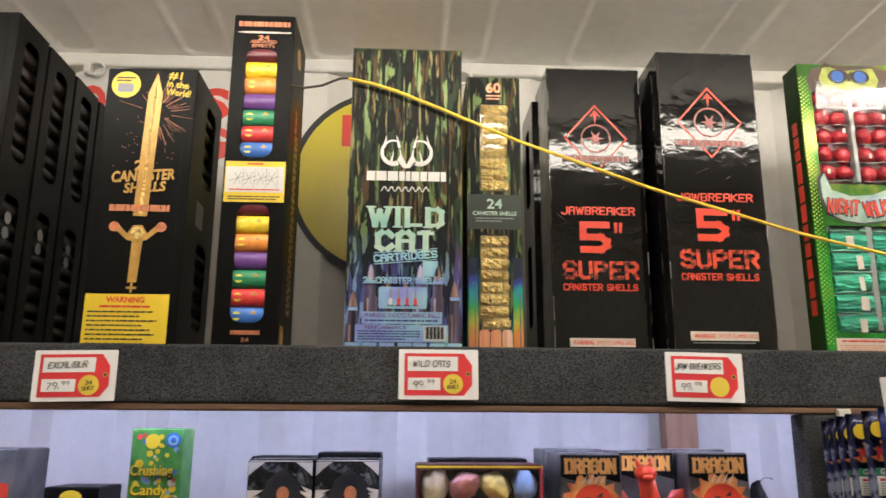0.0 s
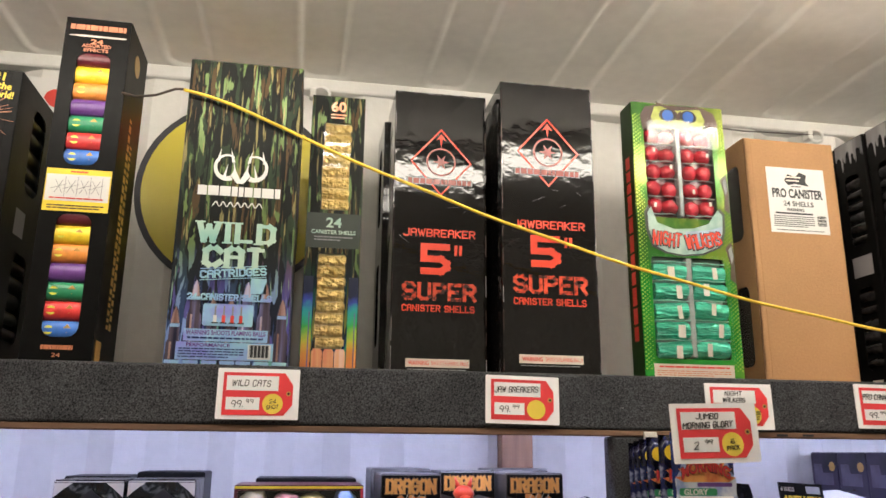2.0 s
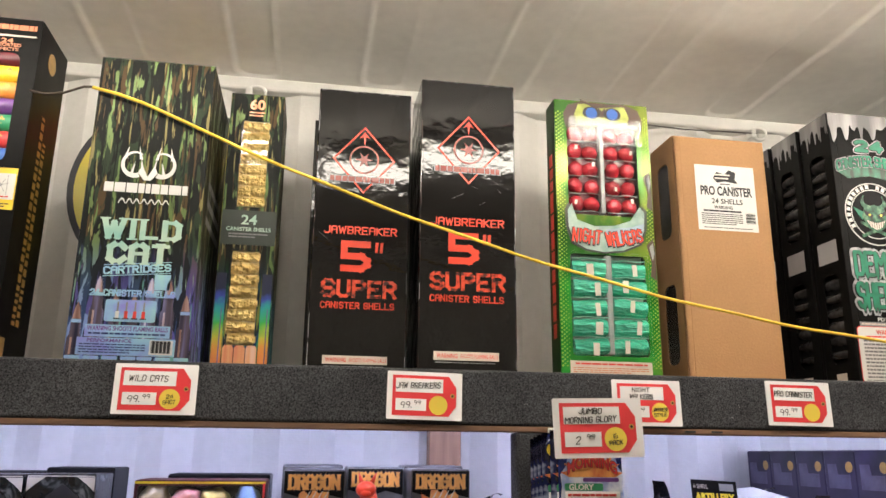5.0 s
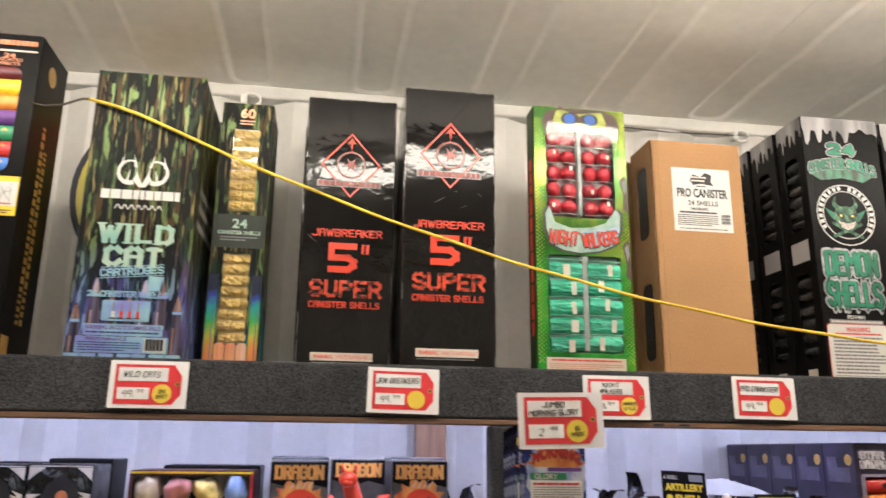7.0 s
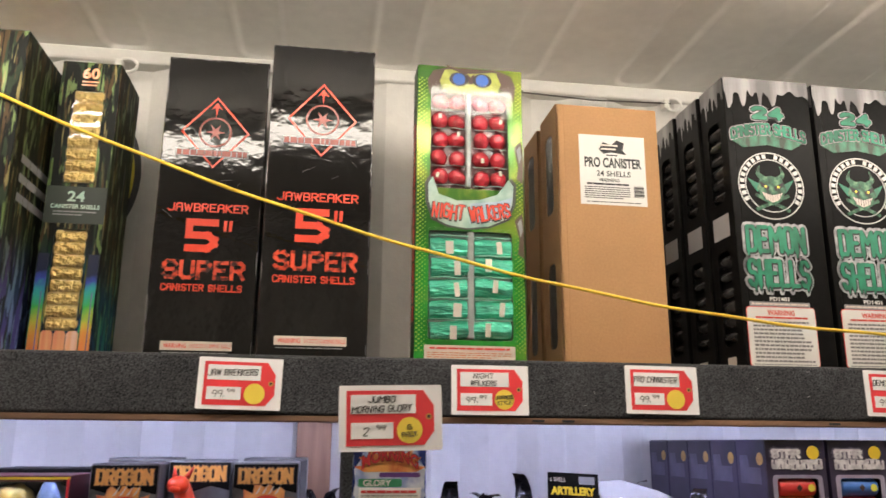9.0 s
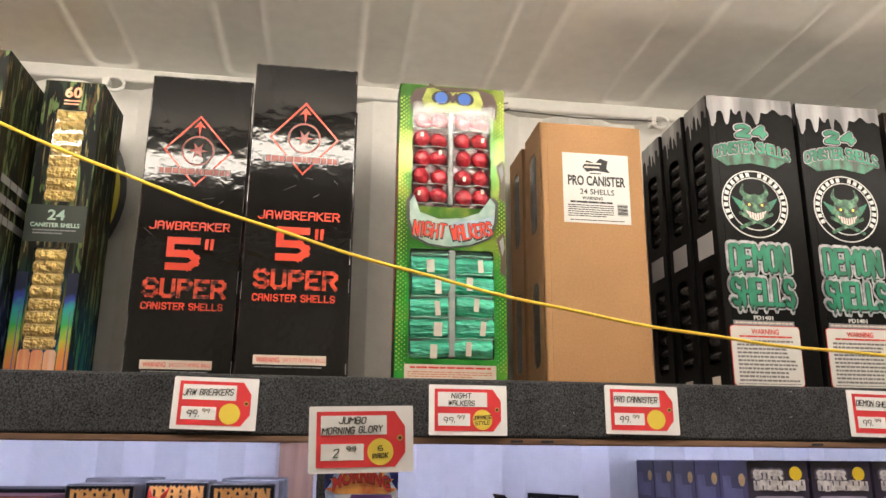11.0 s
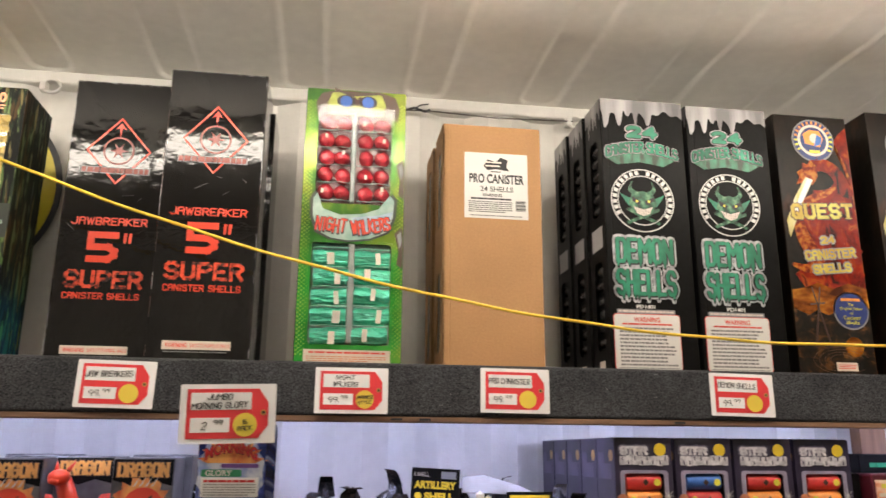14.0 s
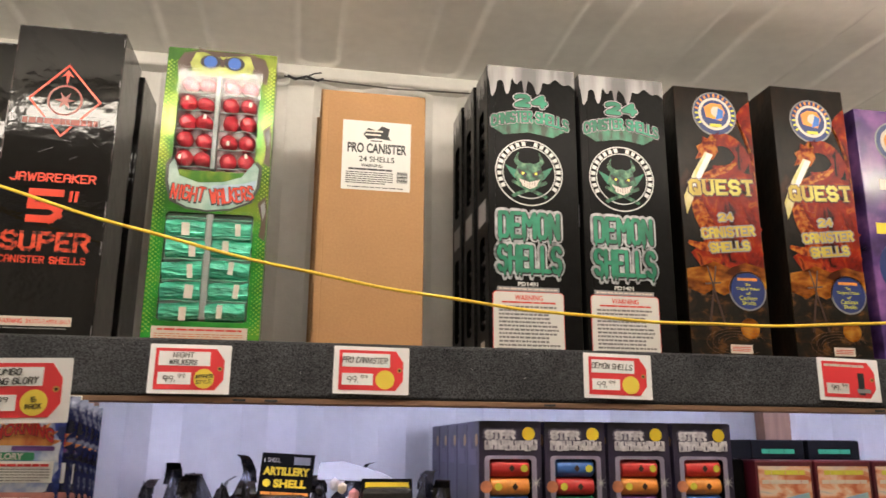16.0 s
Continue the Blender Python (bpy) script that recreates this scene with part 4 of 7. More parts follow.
plate("side_seal", e, move(disc(0.022, 24), 0.075, 0.60), "goldprint", 1, m=mR)
print_bars(e, 0.085, 0.28, 0.42, 0.044, 2, "goldprint", 1, seed=4, words=40, name="small_print", fill=0.7, m=mR @ Matrix.Translation((0.365, 0, 0.195)) @ Matrix.Rotation(radians(-90), 4, "Y"))
plate("corner_sticker", e, move(rrect(0.035, 0.04), 0.03, 0.022), "goldprint", 1, m=mR)

# wide foil box with a bark print
e, w, h = carton(-0.112, 0.102, 1.405, 2.300, 0.285, "camo", "wide holographic firework box with a bark camouflage print")
for sx in (-1, 1):
    arc_o, arc_i = [], []
    for i in range(17):
        t = i / 16
        a = radians(-115 + 240 * t)
        th = 0.0048 * (1 - 0.75 * t)
        arc_o.append((sx * (0.0255 + (0.0215 + th) * math.cos(a)), 0.001 + (0.0235 + th) * math.sin(a)))
        arc_i.append((sx * (0.0255 + (0.0215 - th) * math.cos(a)), 0.001 + (0.0235 - th) * math.sin(a)))
    plate("antler_mark", e, move(arc_o + arc_i[::-1], 0.001, 0.373), "white", 1)
    for px, pz, qx, qz in ((0.043, 0.010, 0.038, 0.036), (0.030, -0.022, 0.024, 0.006), (0.014, 0.010, 0.020, 0.036)):
        plate("antler_tine", e, move([(sx * (px - 0.003), pz), (sx * (px + 0.003), pz), (sx * qx, qz)], 0.001, 0.373), "white", 3)
    plate("antler_mark", e, move([(0, -0.031), (sx * 0.006, -0.031), (sx * 0.018, -0.016), (sx * 0.013, -0.006), (sx * 0.014, 0.012), (sx * 0.009, -0.006), (0, -0.024)], 0.001, 0.373), "white", 2)
print_bars(e, 0.001, 0.326, 0.150, 0.030, 1, "white", 1, seed=12, words=9, name="brand_mark")
script = [(-0.046 + 0.0065 * i, 0.300 + (0.0045 if i % 2 else -0.0045)) for i in range(15)]
plate("brand_script", e, ribbon(script, [0.0012 + 0.0012 * (i % 2) for i in range(15)], 5), "white", 1)
pen_word("WILD", e, 0.002, 0.245, 0.142, 0.041, "mint", 0.0105, 3, slab=0.0090, gap=2.2, upright=0.6)
pen_word("CAT", e, 0.001, 0.199, 0.112, 0.042, "mint", 0.0112, 3, slab=0.0090, gap=2.0, upright=0.6)
for dz in (-0.0105, 0.0105):
    plate("text_rule", e, move(rrect(0.118, 0.0012), 0.002, 0.170 + dz, 5), "lilac", 3)
pen_word("CARTRIDGES", e, 0.002, 0.170, 0.118, 0.015, "lilac", 0.0030, 3, turn=5, slab=0.0026, gap=1.6)
pen_word("24 CANISTER SHELLS", e, -0.001, 0.124, 0.148, 0.0125, "lilac", 0.0026, 5, slab=0.002, gap=1.7)
plate("grey_square", e, move(rrect(0.028, 0.029), 0.048, 0.147), "lilac", 2)
for i in range(7):
    x = -0.092 + i * 0.0315 - (0.004 if i > 3 else 0)
    zt = 0.155 if i in (1, 4, 5) else (0.125 if i else 0.105)
    pts = [(-0.0125, 0.004), (0.0125, 0.004), (0.0125, zt - 0.065), (0.009, zt - 0.058), (0.0085, zt - 0.03), (0.0045, zt - 0.006), (0, zt), (-0.0045, zt - 0.006), (-0.0085, zt - 0.03), (-0.009, zt - 0.058), (-0.0125, zt - 0.065)]
    plate("cartridge_print", e, move(pts, x, 0), "bullet", 1)
    plate("cartridge_rim", e, move(rrect(0.026, 0.006, 0.002), x, 0.007), "lilac", 2)
    plate("cartridge_tip", e, move([(-0.007, zt - 0.030), (0.007, zt - 0.030), (0.004, zt - 0.012), (0, zt), (-0.004, zt - 0.012)], x, 0), "brasstip", 2)
    plate("cartridge_neck", e, move(rrect(0.0165, 0.006), x, zt - 0.034), "lilac", 2)
    plate("cartridge_glint", e, move(rrect(0.0035, zt - 0.075), x - 0.005, (zt - 0.068) / 2 + 0.008), "brasstip", 2)
plate("picture_panel", e, move(rrect(0.088, 0.040, 0.004), -0.002, 0.092), "lilac", 3)
for i in range(4):
    plate("tube_print", e, move(rrect(0.0028, 0.028), -0.024 + i * 0.015, 0.094), "grey", 4)
    plate("shell_print", e, move(rrect(0.006, 0.014), -0.024 + i * 0.015, 0.084), "red" if i else "white", 5)
    plate("foot_print", e, move(rrect(0.011, 0.002), -0.024 + i * 0.015, 0.0775), "ink", 5)
plate("warning_panel", e, move(rrect(0.146, 0.022), -0.003, 0.055), "lilac", 3)
lettering("WARNING SHOOTS FLAMING BALLS", e, -0.003, 0.0595, 0.138, 0.0085, "cpurple", 4, bold=0.02)
print_bars(e, -0.003, 0.050, 0.132, 0.005, 1, "navy", 4, words=14)
plate("text_panel", e, move(rrect(0.168, 0.031), -0.003, 0.027), "lilac", 3)
lettering("PERFORMANCE", e, -0.032, 0.0375, 0.075, 0.0065, "cpurple", 4, bold=0.02)
print_bars(e, -0.026, 0.0235, 0.112, 0.019, 4, "navy", 4, words=12)
plate("code_panel", e, move(rrect(0.040, 0.026), 0.057, 0.027), "white", 4)
part("code_bars", sheet([[move(rrect(0.0006 + 0.0012 * ((i * 7) % 3), 0.022), 0.040 + i * 0.0022, 0.028)] for i in range(16)], -0.0035, 0.0005), "ink", e)
mW = Matrix.Translation((w / 2 + 0.0006, 0, 0)) @ Matrix.Rotation(radians(90), 4, "Z")
print_bars(e, 0.14, 0.32, 0.2, 0.11, 3, "grey", 1, seed=30, words=5, name="side_print", m=mW)

# narrow foil box with gold shells
H3 = [move(rrect(0.057, 0.194, 0.004, 3), -0.001, 0.438), move(rrect(0.057, 0.194, 0.004, 3), -0.002, 0.150)]
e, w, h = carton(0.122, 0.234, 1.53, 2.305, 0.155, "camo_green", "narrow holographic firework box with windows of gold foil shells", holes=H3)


def foil_roll(length, r, seed):
    rn = random.Random(seed)
    bm = bmesh.new()
    n, rings = 14, 9
    vs = []
    for i in range(rings):
        k = i / (rings - 1) - 0.5
        vs.append([bm.verts.new((length * k, math.cos(2 * math.pi * j / n) * r * rn.uniform(0.93, 1.06), math.sin(2 * math.pi * j / n) * r * rn.uniform(0.93, 1.06))) for j in range(n)])
    for a, b in zip(vs, vs[1:]):
        for j in range(n):
            bm.faces.new((a[j], a[(j + 1) % n], b[(j + 1) % n], b[j]))
    bm.faces.new(vs[0])
    bm.faces.new(vs[-1])
    return mesh_of(bm, "gold_shell")


rolls = [foil_roll(0.056, 0.0136, s) for s in range(4)]
for q in rolls:
    q.materials.append(M["gold"])
for z, n in ((0.354, 8), (0.066, 8)):
    for i in range(n):
        shared("gold_shell", rolls[(i * 3 + n) % 4], e, pose(rnd.uniform(-0.002, 0.002), 0.012, z + 0.0242 * i, 40 * i, rnd.uniform(-2, 2), 0))
plate("window_film", e, move(rrect(0.0575, 0.195), -0.001, 0.438), "film", -1)
plate("window_film", e, move(rrect(0.0575, 0.195), -0.002, 0.150), "film", -1)
for o in e.children:
    if o.name.startswith("window_film"):
        o.visible_shadow = False
lettering("60", e, 0, 0.572, 0.032, 0.024, "rainbow", 1, bold=0.03)
print_bars(e, 0, 0.550, 0.032, 0.014, 2, "rainbow", 1, words=2)
plate("dark_band", e, move(rrect(w - 0.002, 0.074), 0, 0.296), "camodark", 1, "dark green text band")
lettering("24", e, 0, 0.313, 0.032, 0.021, "mint", 2, bold=0.02)
lettering("CANISTER SHELLS", e, 0, 0.2925, 0.090, 0.0085, "mint", 2, bold=0.02)
print_bars(e, 0, 0.279, 0.078, 0.012, 2, "grey", 2, words=9)
for i in range(5):
    x = -0.045 + 0.0225 * i
    inner = 0 < i < 4
    if inner:
        plate("cartridge_print", e, move([(-0.0105, 0.003), (0.0105, 0.003), (0.0105, 0.047), (0.007, 0.053), (-0.007, 0.053), (-0.0105, 0.047)], x, 0), "rainbow", 1)
    else:
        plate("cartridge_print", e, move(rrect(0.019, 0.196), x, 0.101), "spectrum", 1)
        plate("cartridge_edge", e, move(rrect(0.0022, 0.12), x + 0.004, 0.066), "bullet", 2)

# ---- glossy black boxes with a red diamond ----
def jaw_box(x0, x1, y, top, label, dz, depth):
    e, w, h = carton(x0, x1, y, top, depth, "jaw", label, "glossy black boxes with red print")
    o = dz
    outer = [(0, 0.081), (0.071, 0), (0, -0.081), (-0.071, 0)]
    plate("diamond_frame", e, move(outer, 0.001, 0.494 + o), "jawred", 1, "red diamond outline", holes=[move(outer, 0.001, 0.494 + o, 0, 0.93)])
    plate("diamond_tip", e, move([(-0.012, -0.012), (0, 0.004), (0.012, -0.012), (0.003, -0.008), (0, -0.030), (-0.003, -0.008)], 0.001, 0.558 + o), "jawred", 1)
    plate("emblem_ring", e, move(disc(0.034, 28), 0.001, 0.494 + o), "jawdark", 1, holes=[move(disc(0.030, 28), 0.001, 0.494 + o)])
    plate("emblem_print", e, move([(0.020 * (1 if k % 2 else 0.35) * math.sin(k * math.pi / 6), 0.020 * (1 if k % 2 else 0.35) * math.cos(k * math.pi / 6)) for k in range(12)], 0.001, 0.494 + o), "jawdark", 1)
    print_bars(e, -0.002, 0.446 + o, 0.150, 0.026, 1, "grey", 2, seed=3, words=11, name="brand_mark")
    print_bars(e, -0.002, 0.446 + o, 0.144, 0.020, 1, "jawdark", 3, seed=3, words=11, name="brand_mark")
    pen_word("JAWBREAKER", e, -0.001, 0.326 + o, 0.162, 0.0185, "jawred", 0.0031, 1, gap=1.7)
    pen_word("5", e, -0.010, 0.267 + o, 0.066, 0.070, "jawred", 0.0150, 1)
    for k in range(2):
        plate("inch_mark", e, move([(-0.0035, -0.011), (0.0025, -0.011), (0.004, 0.012), (-0.003, 0.012)], 0.036 + 0.0105 * k, 0.288 + o), "jawred", 1)
    pen_word("SUPER", e, 0.0, 0.194 + o, 0.164, 0.040, "fire", 0.0078, 1, gap=1.9)
    pen_word("CANISTER SHELLS", e, -0.002, 0.157 + o, 0.160, 0.0150, "jawred", 0.0026, 1, gap=1.9)
    plate("warning_strip", e, move(rrect(0.138, 0.018), -0.003, 0.0395 + o * 0.6), "offwhite", 1, "cream warning strip")
    lettering("WARNING", e, -0.044, 0.0395 + o * 0.6, 0.044, 0.0095, "red", 2, bold=0.02)
    lettering("SHOOTS FLAMING BALLS", e, 0.024, 0.0395 + o * 0.6, 0.080, 0.0085, "red", 2)
    print_bars(e, -0.003, 0.026 + o * 0.6, 0.13, 0.003, 1, "grey", 1, words=8)
    # chafed edges
    cr = []
    for i in range(16):
        cr.append([move(rrect(rnd.uniform(0.004, 0.016), 0.0012), rnd.uniform(-w / 2 + 0.01, w / 2 - 0.01), h - rnd.uniform(0.001, 0.004), rnd.uniform(-8, 8))])
    for i in range(5):
        cr.append([move(rrect(rnd.uniform(0.01, 0.03), 0.0005), rnd.uniform(-0.09, 0.09), rnd.uniform(0.3, 0.42), rnd.uniform(-50, 50))])
    tagged(part("chafed_print", sheet(cr, -0.0006, 0.0005), "grey", e), kind="stuff")
    for sx in (-1, 1):
        at = 0.02
        while at < h - 0.03:
            ln = rnd.uniform(0.01, 0.06)
            plate("worn_edge", e, move(rrect(0.0011, ln), sx * (w / 2 - 0.0022), at + ln / 2), "greytext" if rnd.random() < 0.4 else "brownprint", 1)
            at += ln + rnd.uniform(0.01, 0.06)
    return e, w, h


jaw_box(0.308, 0.520, 1.61, 2.372, "black glossy firework box with red diamond, set back", 0.0, 0.15)
jaw_box(0.533, 0.745, 1.525, 2.374, "black glossy firework box with red diamond, scuffed top", 0.008, 0.165)
for x0, x1, y, top in ((0.300, 0.515, 1.765, 2.36), (0.540, 0.752, 1.70, 2.36)):
    carton(x0, x1, y, top, 0.155, "jaw", "black glossy firework box standing behind another", "glossy black boxes with red print", side=-1 if x0 < 0.4 else 0, side_holes=[capsule(0.06, 0.2, 0, 0.5), capsule(0.06, 0.2, 0, 0.2)] if x0 < 0.4 else ())

# ---- lime foil box with red balls and green tubes ----
NH = [move(rrect(0.166, 0.222, 0.012, 3), -0.002, 0.475), move(rrect(0.172, 0.222, 0.008, 3), 0.0, 0.163)]
e, w, h = carton(0.836, 1.060, 1.51, 2.346, 0.062, "limefoil", "lime green foil firework box with red balls and green tubes", holes=NH)
bm = ball((0, 0, 0), 0.0178, 1.08, 1, 0.92, sub=3)
for v in bm.verts:
    v.co *= 1 + 0.10 * noise.noise(v.co * 150)
me = mesh_of(bm, "red_ball", True)
me.materials.append(M["redfoil"])
for r in range(5):
    for c, x in enumerate((-0.064, -0.027, 0.024, 0.060)):
        shared("red_ball", me, e, pose(x + rnd.uniform(-0.002, 0.002), 0.014, 0.392 + 0.0415 * r + rnd.uniform(-0.002, 0.002), rnd.uniform(0, 90), rnd.uniform(0, 90), 0))
        plate("ball_sticker", e, move(rrect(0.006, 0.010), x + rnd.uniform(-0.008, 0.008), 0.392 + 0.0415 * r + rnd.uniform(-0.008, 0.008), rnd.uniform(-20, 20)), "offwhite", 0, m=Matrix.Translation((0, -0.0055, 0)) @ Matrix.Translation((0, 0.0, 0))) if (r + c) % 3 == 0 else None
tubes = [foil_roll(0.076, 0.0192, 20 + s) for s in range(4)]
for q in tubes:
    q.materials.append(M["greenfoil"])
for r in range(5):
    for x in (-0.044, 0.045):
        zz = 0.073 + 0.0425 * r + rnd.uniform(-0.003, 0.003)
        shared("green_tube", tubes[(r * 2 + (x > 0)) % 4], e, pose(x + rnd.uniform(-0.002, 0.002), 0.012, zz, rnd.uniform(0, 90), rnd.uniform(-4, 4), 0))
        plate("tube_label", e, move(rrect(rnd.uniform(0.010, 0.018), rnd.uniform(0.024, 0.031)), x + rnd.uniform(-0.018, 0.018), zz + rnd.uniform(-0.006, 0.002), rnd.uniform(-6, 6)), "offwhite", 0, m=Matrix.Translation((0, -0.0082, 0)))
        part("tube_fold", tube([(x - 0.038, -0.004, zz + 0.019), (x - 0.01, -0.007, zz + 0.0205), (x + 0.014, -0.006, zz + 0.019), (x + 0.038, -0.004, zz + 0.0205)], 0.0016, 5), "greenpale", e, smooth=True)
part("tray_back", block(-0.086, 0.086, 0.0195, 0.0215, 0.052, 0.276), "tray", e, "cloudy plastic tray")
part("tray_back", block(-0.084, 0.082, 0.0195, 0.0215, 0.365, 0.587), "redtray", e, "dark red plastic tray")
for r in range(6):
    for x in (-0.046, 0.042):
        part("wrap_seam", tube([(x - 0.036, 0.002, 0.3715 + 0.0415 * r), (x - 0.01, -0.001, 0.3700 + 0.0415 * r), (x + 0.012, 0.0, 0.3730 + 0.0415 * r), (x + 0.036, 0.002, 0.3710 + 0.0415 * r)], 0.0013, 5), "tray", e, smooth=True)
part("tray_divider", block(-0.007, 0.007, -0.004, 0.02, 0.055, 0.272, 0.003), "tray", e, "clear plastic tray ridge")
part("tray_divider", block(-0.009, 0.001, -0.002, 0.02, 0.368, 0.584, 0.003), "tray", e, "clear plastic tray ridge")
for z, hh, ww in ((0.475, 0.228, 0.172), (0.163, 0.228, 0.178)):
    up = z > 0.3
    f = plate("window_film", e, move(rrect(ww, hh), 0, 0), "film3", 1, m=Matrix.Translation((0, -0.012 if up else -0.010, z)) @ Matrix.Rotation(radians(4.4 if up else 0.8), 4, "X"))
    f.visible_shadow = False
# halftone dots at the edges of the front
dots = []
for i in range(66):
    for j in range(4):
        for sx in (-1, 1):
            dots.append([move(disc(0.0022 - 0.00035 * j, 6), sx * (w / 2 - 0.003 - 0.0052 * j), 0.03 + 0.0088 * i + 0.0044 * (j % 2))])
tagged(part("dot_print", sheet(dots, -0.0006, 0.0005), "limedot", e), kind="stuff")
plate("art_shape", e, move([(-0.088, -0.030), (-0.092, 0.004), (-0.080, 0.026), (-0.05, 0.034), (0.06, 0.034), (0.088, 0.024), (0.098, -0.002), (0.094, -0.034), (0.074, -0.026), (0.06, 0.0), (-0.06, 0.0), (-0.074, -0.024)], 0, 0.600), "brownprint", 2)
plate("art_shape", e, move([(-0.056, -0.030), (-0.066, -0.004), (-0.056, 0.022), (-0.03, 0.026), (0, 0.016), (0.03, 0.026), (0.056, 0.022), (0.066, -0.004), (0.056, -0.030)], 0, 0.606), "olive", 3)
plate("art_crease", e, move([(-0.010, 0.020), (0.0, 0.008), (0.010, 0.020), (0.004, -0.008), (-0.004, -0.008)], 0, 0.606), "brownprint", 4)
for sx in (-1, 1):
    plate("art_brow", e, move([(-0.026, 0.008), (0.026, 0.004), (0.020, -0.002), (-0.022, 0.002)], sx * 0.030, 0.626, 14 * sx), "brownprint", 6)
for sx in (-1, 1):
    plate("art_disc", e, move(disc(0.019, 20, 1.1, 0.85), sx * 0.025, 0.608), "ink", 4)
    plate("art_disc", e, move(disc(0.0135, 20), sx * 0.025, 0.608), "blueprint", 5, "glossy blue disc")
plate("banner", e, [(-0.095, 0.375), (-0.085, 0.392), (-0.072, 0.352), (-0.03, 0.338), (0.02, 0.342), (0.06, 0.356), (0.086, 0.392), (0.097, 0.378), (0.094, 0.335), (0.080, 0.300), (0.04, 0.282), (-0.01, 0.276), (-0.05, 0.281), (-0.082, 0.296), (-0.094, 0.335)], "ink", 2)
plate("banner", e, move([(-0.095, 0.375), (-0.085, 0.392), (-0.072, 0.352), (-0.03, 0.338), (0.02, 0.342), (0.06, 0.356), (0.086, 0.392), (0.097, 0.378), (0.094, 0.335), (0.080, 0.300), (0.04, 0.282), (-0.01, 0.276), (-0.05, 0.281), (-0.082, 0.296), (-0.094, 0.335)], 0, 0.0232, 0, 0.93), "brain", 3, "pale teal banner")
plate("banner_shade", e, move([(-0.002, -0.030), (0.040, -0.026), (0.078, -0.010), (0.088, 0.030), (0.060, 0.020), (-0.002, 0.012)], 0, 0.320), "lilacpale", 4)
for word, x, turn, ww, k in (("NIGHT", -0.047, -6, 0.066, 3), ("WALKERS", 0.039, 9, 0.086, 5)):
    pen_word(word, e, x, 0.313, ww + 0.004, 0.036, "ink", 0.0058, 5, turn=turn, wobble=0.3, seed=k, gap=2.0)
    pen_word(word, e, x, 0.314, ww, 0.031, "jawred", 0.0036, 6, turn=turn, wobble=0.3, seed=k, gap=2.0)
plate("warning_strip", e, move(rrect(0.182, 0.030), -0.002, 0.026), "offwhite", 1, "cream warning strip")
print_bars(e, -0.002, 0.035, 0.160, 0.006, 1, "red", 2, words=10)
print_bars(e, -0.002, 0.022, 0.170, 0.013, 3, "copper", 2, words=16)
mN = Matrix.Translation((-w / 2 - 0.0006, 0, 0)) @ Matrix.Rotation(radians(-90), 4, "Z")
part("side_cover", sheet([[move(rrect(0.056, h - 0.004), -0.031, h / 2)]], -0.0008, 0.0006), "darkgreen", e, "dark green printed side", mN)
print_bars(e, 0, 0, 0.42, 0.034, 1, "red", 2, seed=41, words=13, name="side_print", m=mN @ Matrix.Translation((-0.031, 0, 0.30)) @ Matrix.Rotation(radians(90), 4, "Y"))
for z, s in ((0.43, 0.022), (0.27, 0.016)):
    plate("edge_shape", e, move([(-0.020, 0.030), (-0.004, 0.046), (-0.001, 0.02), (-0.001, -0.05), (-0.014, -0.040), (-0.010, -0.010)], w / 2, z), "brownprint", 1)
    plate("edge_shape", e, move([(-0.014, 0.026), (-0.006, 0.036), (-0.003, 0.012), (-0.008, -0.006)], w / 2, z), "grey", 2)

